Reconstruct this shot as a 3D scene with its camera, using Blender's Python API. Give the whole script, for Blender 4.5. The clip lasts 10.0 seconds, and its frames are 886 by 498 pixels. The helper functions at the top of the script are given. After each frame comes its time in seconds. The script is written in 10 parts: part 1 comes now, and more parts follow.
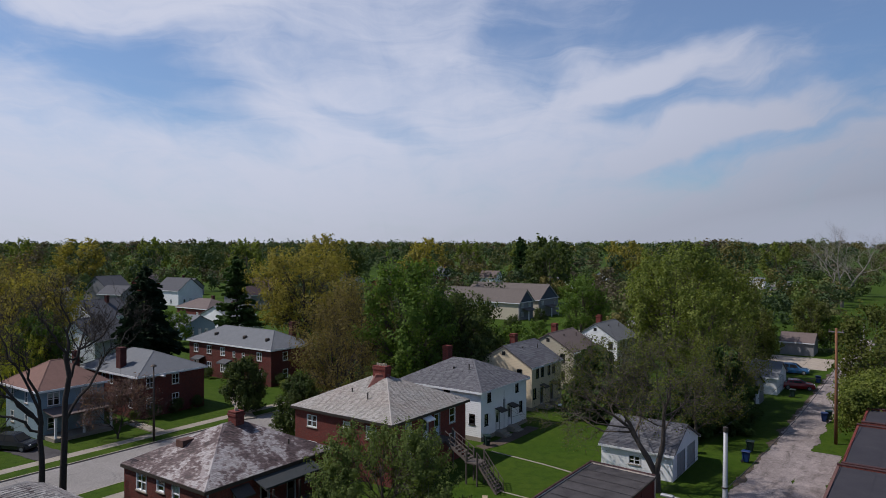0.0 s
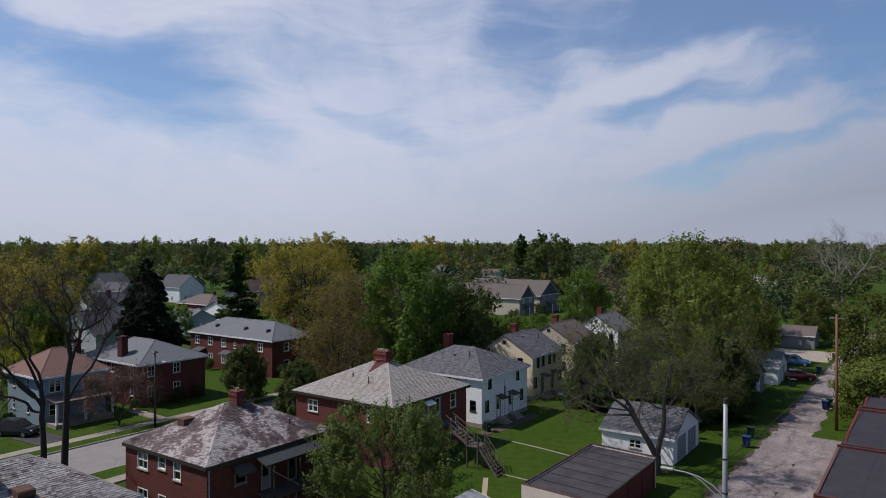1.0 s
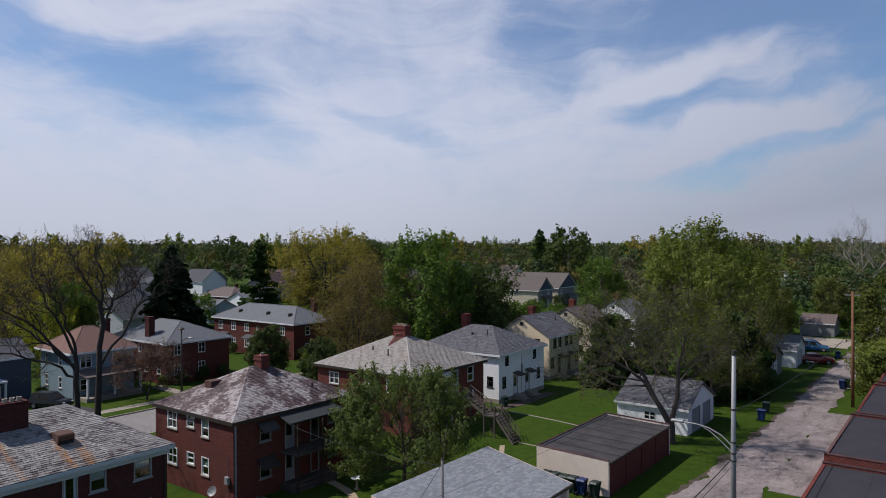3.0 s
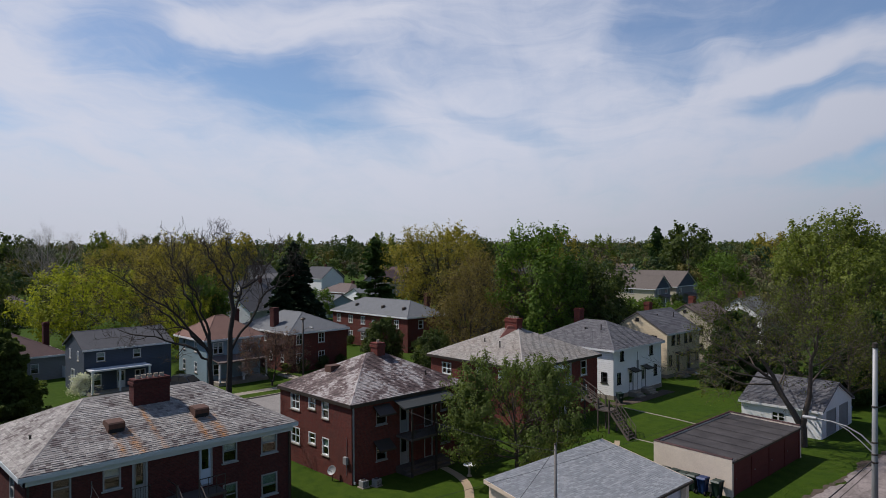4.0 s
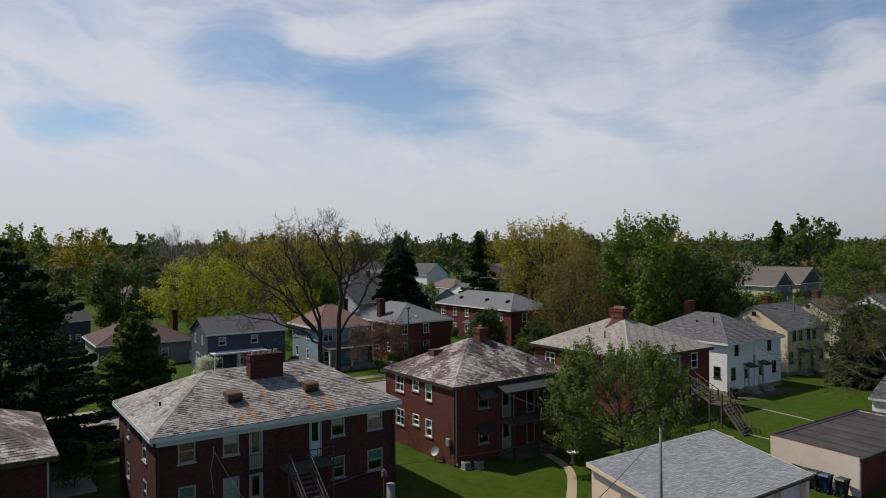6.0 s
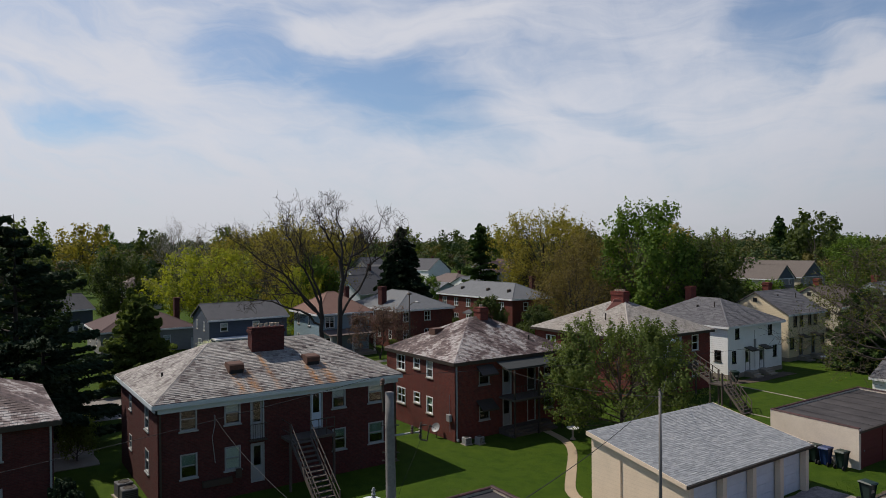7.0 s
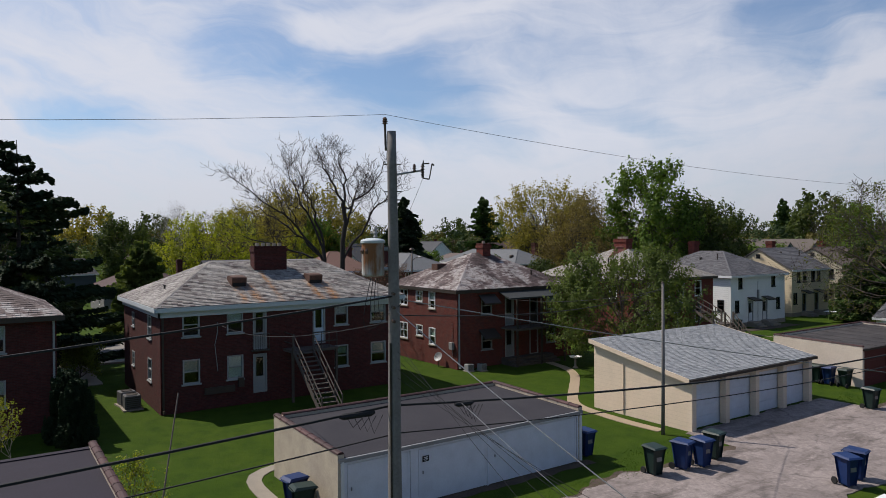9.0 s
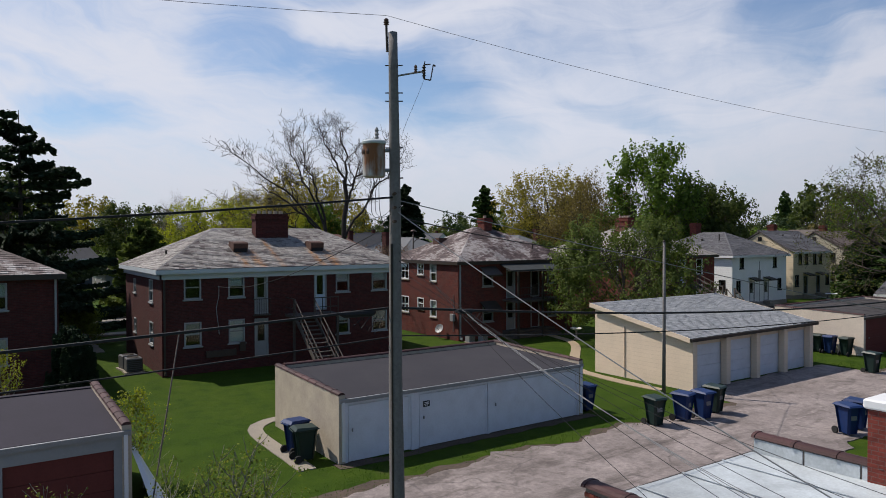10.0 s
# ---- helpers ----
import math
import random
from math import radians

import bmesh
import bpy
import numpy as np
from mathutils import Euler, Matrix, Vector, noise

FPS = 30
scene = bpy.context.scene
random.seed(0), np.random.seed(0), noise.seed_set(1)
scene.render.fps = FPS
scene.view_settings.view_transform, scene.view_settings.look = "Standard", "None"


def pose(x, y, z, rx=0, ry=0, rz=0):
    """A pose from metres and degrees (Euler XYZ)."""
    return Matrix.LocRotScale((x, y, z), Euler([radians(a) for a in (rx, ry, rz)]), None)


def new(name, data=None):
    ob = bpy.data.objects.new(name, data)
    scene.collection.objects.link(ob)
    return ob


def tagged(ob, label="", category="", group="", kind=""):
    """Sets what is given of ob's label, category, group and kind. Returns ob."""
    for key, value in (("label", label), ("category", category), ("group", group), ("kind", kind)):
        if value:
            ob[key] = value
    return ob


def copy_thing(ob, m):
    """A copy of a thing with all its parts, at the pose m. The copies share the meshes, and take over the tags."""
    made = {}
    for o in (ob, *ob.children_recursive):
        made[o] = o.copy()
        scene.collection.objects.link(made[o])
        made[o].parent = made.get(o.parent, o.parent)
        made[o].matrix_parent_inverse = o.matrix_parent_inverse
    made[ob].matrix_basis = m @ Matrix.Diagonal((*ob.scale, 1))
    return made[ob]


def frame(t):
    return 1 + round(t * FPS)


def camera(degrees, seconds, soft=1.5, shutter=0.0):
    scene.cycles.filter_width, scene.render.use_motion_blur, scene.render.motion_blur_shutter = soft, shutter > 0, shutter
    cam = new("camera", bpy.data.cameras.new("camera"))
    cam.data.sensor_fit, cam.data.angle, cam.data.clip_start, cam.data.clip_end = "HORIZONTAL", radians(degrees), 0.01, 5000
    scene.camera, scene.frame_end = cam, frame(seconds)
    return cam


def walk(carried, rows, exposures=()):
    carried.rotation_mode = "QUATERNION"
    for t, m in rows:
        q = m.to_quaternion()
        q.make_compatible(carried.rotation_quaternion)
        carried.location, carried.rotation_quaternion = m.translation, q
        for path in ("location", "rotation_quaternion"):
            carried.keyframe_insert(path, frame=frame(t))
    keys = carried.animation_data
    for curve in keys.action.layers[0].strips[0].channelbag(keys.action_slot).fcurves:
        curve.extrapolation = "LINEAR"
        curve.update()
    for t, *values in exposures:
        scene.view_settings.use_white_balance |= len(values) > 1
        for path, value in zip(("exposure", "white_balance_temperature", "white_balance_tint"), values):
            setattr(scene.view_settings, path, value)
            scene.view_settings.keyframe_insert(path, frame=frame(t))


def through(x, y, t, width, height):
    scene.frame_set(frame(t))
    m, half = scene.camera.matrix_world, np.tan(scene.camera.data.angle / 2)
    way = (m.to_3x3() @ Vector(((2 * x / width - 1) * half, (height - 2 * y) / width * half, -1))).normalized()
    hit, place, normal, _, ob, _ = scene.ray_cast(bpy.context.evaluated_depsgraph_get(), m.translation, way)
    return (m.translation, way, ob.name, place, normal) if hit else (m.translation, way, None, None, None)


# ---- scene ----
cam = camera(65.7, 10.0, soft=0.9)
METRES, EYE, TILT, LEAN, TURN = 14.5, 20.9, -0.45, 0.0, 35.5
ROWS = [
    (0.0, 0.0, 0.0, 0.0, 0.0, 0.0, -0.0),
    (0.5, 0.0008, -0.0038, -0.0486, 0.04, 0.07, 0.01),
    (1.0, 0.0017, -0.008, -0.1079, 0.08, 0.12, 0.02),
    (1.5, 0.0026, -0.0214, -0.1619, 0.15, 0.17, 0.06),
    (2.0, 0.0057, -0.0585, -0.2122, 0.23, 0.21, 0.11),
    (3.5, 0.0125, -0.1201, -0.2992, 5.05, 0.26, 0.16),
    (4.0, 0.0107, -0.122, -0.3279, 10.93, 0.27, 0.21),
    (4.5, 0.0153, -0.12, -0.356, 16.0, 0.26, 0.25),
    (5.0, 0.0189, -0.1198, -0.3808, 18.51, 0.22, 0.26),
    (6.5, 0.035, -0.1377, -0.4287, 19.76, 0.25, 0.29),
    (7.0, 0.037, -0.1396, -0.5106, 19.83, 0.23, 0.29),
    (7.5, 0.0361, -0.1395, -0.5969, 19.88, 0.17, 0.27),
    (8.0, 0.0362, -0.1375, -0.6766, 19.94, 0.1, 0.27),
    (8.5, 0.0357, -0.137, -0.7535, 20.01, 0.0, 0.25),
    (9.0, 0.0343, -0.1357, -0.8341, 20.05, -0.14, 0.21),
    (9.5, 0.0336, -0.1357, -0.912, 20.11, -0.3, 0.13),
    (10.0, 0.0349, -0.1366, -0.9539, 20.17, -0.43, 0.07),
]
walk(cam, [(t, pose(0, 0, EYE, TILT, LEAN, TURN) @ pose(METRES * x, METRES * y, METRES * z, 90 + pitch, roll, yaw)) for t, x, y, z, yaw, pitch, roll in ROWS],
     exposures=[(0.0, -0.06, 6250, 15), (3.0, -0.03, 6300, 15), (6.0, 0.0, 6900, 11), (8.0, 0.05, 6800, 12), (10.0, 0.15, 6650, 12)])

# ---- world and sun ----
SUN_WAY = Vector((0.66, 0.40, -1.0)).normalized()      # the way the light goes
sun = new("sun", bpy.data.lights.new("sun", "SUN"))
sun.data.energy, sun.data.angle, sun.data.color = 4.3, radians(0.6), (1.0, 0.95, 0.87)
sun.rotation_euler = SUN_WAY.to_track_quat("-Z", "Y").to_euler()


def calc(N, L, op, a, b=None):
    m = N.new("ShaderNodeMath")
    m.operation = op
    for i, v in ((0, a), (1, b)):
        if v is None:
            continue
        if isinstance(v, (int, float)):
            m.inputs[i].default_value = v
        else:
            L.new(v, m.inputs[i])
    return m.outputs[0]


def noise_at(N, L, vec, scale, detail=4.0, rough=0.55, dist=0.0):
    n = N.new("ShaderNodeTexNoise")
    n.inputs["Scale"].default_value, n.inputs["Detail"].default_value = scale, detail
    n.inputs["Roughness"].default_value, n.inputs["Distortion"].default_value = rough, dist
    if vec is not None:
        L.new(vec, n.inputs[0])
    return n.outputs[0]


def remap(N, L, val, a, b, c, d):
    r = N.new("ShaderNodeMapRange")
    for i, v in zip((1, 2, 3, 4), (a, b, c, d)):
        r.inputs[i].default_value = v
    L.new(val, r.inputs[0])
    return r.outputs[0]


def mixc(N, L, fac, a, b, mode="MIX"):
    m = N.new("ShaderNodeMix")
    m.data_type, m.blend_type = "RGBA", mode
    for i, v in ((0, fac), (6, a), (7, b)):
        if isinstance(v, (int, float)):
            m.inputs[i].default_value = v
        elif isinstance(v, tuple):
            m.inputs[i].default_value = (*v, 1)
        else:
            L.new(v, m.inputs[i])
    return m.outputs[2]


def build_world():
    world = bpy.data.worlds.new("sky")
    scene.world = world
    world.use_nodes = True
    nt = world.node_tree
    N, L = nt.nodes, nt.links
    N.clear()
    out = N.new("ShaderNodeOutputWorld")
    bg = N.new("ShaderNodeBackground")
    bg.inputs[1].default_value = 1.0
    sky = N.new("ShaderNodeTexSky")
    sky.sky_type, sky.sun_disc = "NISHITA", False
    sky.sun_elevation, sky.sun_rotation = radians(53), math.atan2(-SUN_WAY.x, -SUN_WAY.y)
    sky.air_density, sky.dust_density, sky.ozone_density = 1.0, 0.6, 1.6
    dim = N.new("ShaderNodeMix")
    dim.data_type, dim.blend_type = "RGBA", "MULTIPLY"
    dim.inputs[0].default_value = 1.0
    dim.inputs[7].default_value = (0.064, 0.084, 0.101, 1)
    L.new(sky.outputs[0], dim.inputs[6])
    co = N.new("ShaderNodeTexCoord")
    sep = N.new("ShaderNodeSeparateXYZ")
    L.new(co.outputs["Generated"], sep.inputs[0])
    # the cloud sheet is a flat layer seen in perspective
    zc = N.new("ShaderNodeMath"); zc.operation = "MAXIMUM"; zc.inputs[1].default_value = 0.0
    L.new(sep.outputs[2], zc.inputs[0])
    za = N.new("ShaderNodeMath"); za.operation = "ADD"; za.inputs[1].default_value = 0.30
    L.new(zc.outputs[0], za.inputs[0])
    px_, py_ = N.new("ShaderNodeMath"), N.new("ShaderNodeMath")
    for d, o in ((px_, 0), (py_, 1)):
        d.operation = "DIVIDE"
        L.new(sep.outputs[o], d.inputs[0]); L.new(za.outputs[0], d.inputs[1])
    comb = N.new("ShaderNodeCombineXYZ")
    L.new(px_.outputs[0], comb.inputs[0]); L.new(py_.outputs[0], comb.inputs[1])

    # axes of the sheet: along the streaks and across them
    axes = []
    for way in ((-0.58, 0.81, 0), (0.81, 0.58, 0)):
        d = N.new("ShaderNodeVectorMath"); d.operation = "DOT_PRODUCT"
        L.new(comb.outputs[0], d.inputs[0]); d.inputs[1].default_value = way
        axes.append(d.outputs["Value"])

    def layer(along, across, detail, rough, dist, off):
        c = N.new("ShaderNodeCombineXYZ")
        for i, k in ((0, along), (1, across)):
            m_ = N.new("ShaderNodeMath"); m_.operation = "MULTIPLY_ADD"
            m_.inputs[1].default_value, m_.inputs[2].default_value = k, off[i]
            L.new(axes[i], m_.inputs[0]); L.new(m_.outputs[0], c.inputs[i])
        no = N.new("ShaderNodeTexNoise")
        no.inputs["Scale"].default_value = 1.0
        no.inputs["Detail"].default_value = detail
        no.inputs["Roughness"].default_value = rough
        no.inputs["Distortion"].default_value = dist
        L.new(c.outputs[0], no.inputs[0])
        return no.outputs[0]

    big = layer(*CLOUD_BIG)
    wisp = layer(*CLOUD_WISP)
    mixn = N.new("ShaderNodeMath"); mixn.operation = "MULTIPLY_ADD"; mixn.inputs[1].default_value = 0.26
    L.new(wisp, mixn.inputs[0])
    half = N.new("ShaderNodeMath"); half.operation = "MULTIPLY"; half.inputs[1].default_value = 0.22
    L.new(big, half.inputs[0]); L.new(half.outputs[0], mixn.inputs[2])
    # veil thickens towards the horizon
    hz_ = N.new("ShaderNodeMapRange")
    hz_.inputs[1].default_value, hz_.inputs[2].default_value = 0.0, 0.8
    hz_.inputs[3].default_value, hz_.inputs[4].default_value = 0.22, -0.42
    L.new(zc.outputs[0], hz_.inputs[0])
    add = N.new("ShaderNodeMath"); add.operation = "ADD"
    L.new(calc(N, L, "ADD", mixn.outputs[0], 0.13), add.inputs[0]); L.new(hz_.outputs[0], add.inputs[1])
    # and thins out to clear sky overhead, above the view, to lower the fill
    up_ = N.new("ShaderNodeMapRange"); up_.interpolation_type = "SMOOTHSTEP"
    up_.inputs[1].default_value, up_.inputs[2].default_value = 0.36, 0.66
    up_.inputs[3].default_value, up_.inputs[4].default_value = 0.0, -0.6
    L.new(zc.outputs[0], up_.inputs[0])
    dens = calc(N, L, "ADD", add.outputs[0], up_.outputs[0])
    # out of view to the east the veil also clears, to darken east walls
    ea_ = N.new("ShaderNodeMapRange"); ea_.interpolation_type = "SMOOTHSTEP"
    ea_.inputs[1].default_value, ea_.inputs[2].default_value = 0.06, 0.55
    ea_.inputs[3].default_value, ea_.inputs[4].default_value = 0.0, -0.8
    L.new(sep.outputs[0], ea_.inputs[0])
    dens = calc(N, L, "ADD", dens, ea_.outputs[0])
    # banks and clear openings of the veil, as soft streaks on a flat chart of the view, their edges frayed by noise
    b_ = radians(45.6)
    chart = []
    for way in ((math.cos(b_), math.sin(b_), 0), (0, 0, 1), (-math.sin(b_), math.cos(b_), 0)):
        d = N.new("ShaderNodeVectorMath"); d.operation = "DOT_PRODUCT"
        L.new(co.outputs["Generated"], d.inputs[0]); d.inputs[1].default_value = way
        chart.append(d.outputs["Value"])
    ahead = calc(N, L, "MAXIMUM", chart[2], 0.05)
    cu, cv = calc(N, L, "DIVIDE", chart[0], ahead), calc(N, L, "DIVIDE", chart[1], ahead)
    flat = N.new("ShaderNodeCombineXYZ")
    L.new(calc(N, L, "MULTIPLY", cu, 5.0), flat.inputs[0]); L.new(calc(N, L, "MULTIPLY", cv, 9.0), flat.inputs[1])
    fray = N.new("ShaderNodeTexNoise")
    fray.inputs["Scale"].default_value, fray.inputs["Detail"].default_value, fray.inputs["Roughness"].default_value = 0.8, 4.0, 0.5
    L.new(flat.outputs[0], fray.inputs[0])
    shift = N.new("ShaderNodeSeparateXYZ")
    L.new(fray.outputs[1], shift.inputs[0])
    cu = calc(N, L, "ADD", cu, calc(N, L, "MULTIPLY", calc(N, L, "SUBTRACT", shift.outputs[0], 0.5), 0.26))
    cv = calc(N, L, "ADD", cv, calc(N, L, "MULTIPLY", calc(N, L, "SUBTRACT", shift.outputs[1], 0.5), 0.13))
    # fine fibres that lie level ahead and rise to both sides
    fib = N.new("ShaderNodeCombineXYZ")
    L.new(calc(N, L, "MULTIPLY", cu, 4.6), fib.inputs[0])
    L.new(calc(N, L, "MULTIPLY", calc(N, L, "SUBTRACT", cv, calc(N, L, "MULTIPLY", calc(N, L, "MULTIPLY", cu, cu), 0.22)), 21.0), fib.inputs[1])
    dens = calc(N, L, "ADD", dens, calc(N, L, "MULTIPLY", noise_at(N, L, fib.outputs[0], 1.0, 9.0, 0.62, 0.6), 0.62))
    for u, v, long_, wide, lean, depth in BANKS:
        c_, s_ = math.cos(radians(lean)), math.sin(radians(lean))
        du, dv = calc(N, L, "SUBTRACT", cu, u), calc(N, L, "SUBTRACT", cv, v)
        p = calc(N, L, "ADD", calc(N, L, "MULTIPLY", du, c_ / long_), calc(N, L, "MULTIPLY", dv, s_ / long_))
        q = calc(N, L, "ADD", calc(N, L, "MULTIPLY", du, -s_ / wide), calc(N, L, "MULTIPLY", dv, c_ / wide))
        r2 = calc(N, L, "ADD", calc(N, L, "MULTIPLY", p, p), calc(N, L, "MULTIPLY", q, q))
        g = N.new("ShaderNodeMapRange"); g.interpolation_type = "SMOOTHSTEP"
        g.inputs[1].default_value, g.inputs[2].default_value = -0.4, 2.5
        g.inputs[3].default_value, g.inputs[4].default_value = depth, 0.0
        L.new(r2, g.inputs[0])
        dens = calc(N, L, "ADD", dens, g.outputs[0])
    ramp = N.new("ShaderNodeMapRange")
    ramp.interpolation_type = "SMOOTHSTEP"
    ramp.inputs[1].default_value, ramp.inputs[2].default_value = CLOUD_RANGE
    ramp.inputs[3].default_value, ramp.inputs[4].default_value = 0.13, 0.95
    L.new(dens, ramp.inputs[0])
    mix = N.new("ShaderNodeMix"); mix.data_type = "RGBA"
    L.new(ramp.outputs[0], mix.inputs[0])
    # thin cirrus scatters forwards: brighter on the sun's side of the sky
    ph = N.new("ShaderNodeVectorMath"); ph.operation = "DOT_PRODUCT"
    L.new(co.outputs["Generated"], ph.inputs[0]); ph.inputs[1].default_value = tuple(-SUN_WAY)
    pr = N.new("ShaderNodeMapRange"); pr.interpolation_type = "SMOOTHSTEP"
    pr.inputs[1].default_value, pr.inputs[2].default_value = -0.85, 0.3
    pr.inputs[3].default_value, pr.inputs[4].default_value = 0.09, 1.04
    L.new(ph.outputs["Value"], pr.inputs[0])
    # a pale haze lies low over the horizon all round
    haze = N.new("ShaderNodeMapRange"); haze.interpolation_type = "SMOOTHSTEP"
    haze.inputs[1].default_value, haze.inputs[2].default_value = 0.0, 0.24
    haze.inputs[3].default_value, haze.inputs[4].default_value = 0.76, 0.0
    L.new(zc.outputs[0], haze.inputs[0])
    veil = calc(N, L, "MAXIMUM", pr.outputs[0], haze.outputs[0])
    # the clear sky is deepest away from the sun
    deep = N.new("ShaderNodeMapRange")
    deep.inputs[1].default_value, deep.inputs[2].default_value = 0.12, 0.8
    deep.inputs[3].default_value, deep.inputs[4].default_value = 0.36, 1.0
    L.new(pr.outputs[0], deep.inputs[0])
    clear = N.new("ShaderNodeVectorMath"); clear.operation = "SCALE"
    L.new(dim.outputs[2], clear.inputs[0]); L.new(deep.outputs[0], clear.inputs["Scale"])
    L.new(clear.outputs[0], mix.inputs[6])
    tint = N.new("ShaderNodeVectorMath"); tint.operation = "SCALE"
    L.new(mixc(N, L, pr.outputs[0], (0.545, 0.62, 0.79), CLOUD_COLOUR), tint.inputs[0])
    L.new(calc(N, L, "MULTIPLY", veil, remap(N, L, zc.outputs[0], 0.0, 0.15, 0.85, 1.0)), tint.inputs["Scale"])
    L.new(tint.outputs[0], mix.inputs[7])
    L.new(mix.outputs[2], bg.inputs[0])
    L.new(bg.outputs[0], out.inputs[0])


CLOUD_BIG = (1.1, 1.5, 3.0, 0.5, 0.5, (0.3, 0.2))
CLOUD_WISP = (1.9, 6.5, 9.0, 0.62, 0.7, (1.7, 0.4))
CLOUD_RANGE = (0.26, 0.94)
CLOUD_COLOUR = (0.60, 0.635, 0.72)
# banks (+) and openings (-) of the veil: across, up, half length, half width, lean in degrees, depth
BANKS = [
    (-0.254, 0.210, 0.124, 0.056, 0, -0.42),
    (-0.315, 0.276, 0.115, 0.037, 0, -0.25),
    (-0.250, 0.330, 0.156, 0.023, 0, 0.25),
    (-0.123, 0.151, 0.074, 0.035, 0, -0.20),
    (0.099, 0.166, 0.091, 0.018, -22, -0.17),
    (0.296, 0.308, 0.066, 0.078, 0, -0.20),
    (0.693, 0.374, 0.272, 0.058, 6, -0.50),
    (0.890, 0.283, 0.156, 0.066, 12, -0.38),
    (0.526, 0.274, 0.173, 0.028, 21, 0.30),
    (0.569, 0.224, 0.156, 0.020, 8, -0.26),
    (0.643, 0.183, 0.198, 0.028, 14, 0.26),
    (0.682, 0.148, 0.206, 0.018, 13, -0.34),
    (-0.772, 0.214, 0.124, 0.028, -12, -0.32),
    (-0.486, 0.319, 0.082, 0.058, -30, -0.26),
    (-0.651, 0.282, 0.124, 0.045, -20, 0.20),
    (-0.835, 0.337, 0.074, 0.025, -15, 0.12),
]
build_world()

# ---- materials ----
def nodes_of(name):
    m = bpy.data.materials.new(name)
    m.use_nodes = True
    nt = m.node_tree
    return m, nt.nodes, nt.links, nt.nodes["Principled BSDF"]


def bumped(N, L, bsdf, height, strength, distance):
    b = N.new("ShaderNodeBump")
    b.inputs["Strength"].default_value, b.inputs["Distance"].default_value = strength, distance
    L.new(height, b.inputs["Height"])
    L.new(b.outputs[0], bsdf.inputs["Normal"])


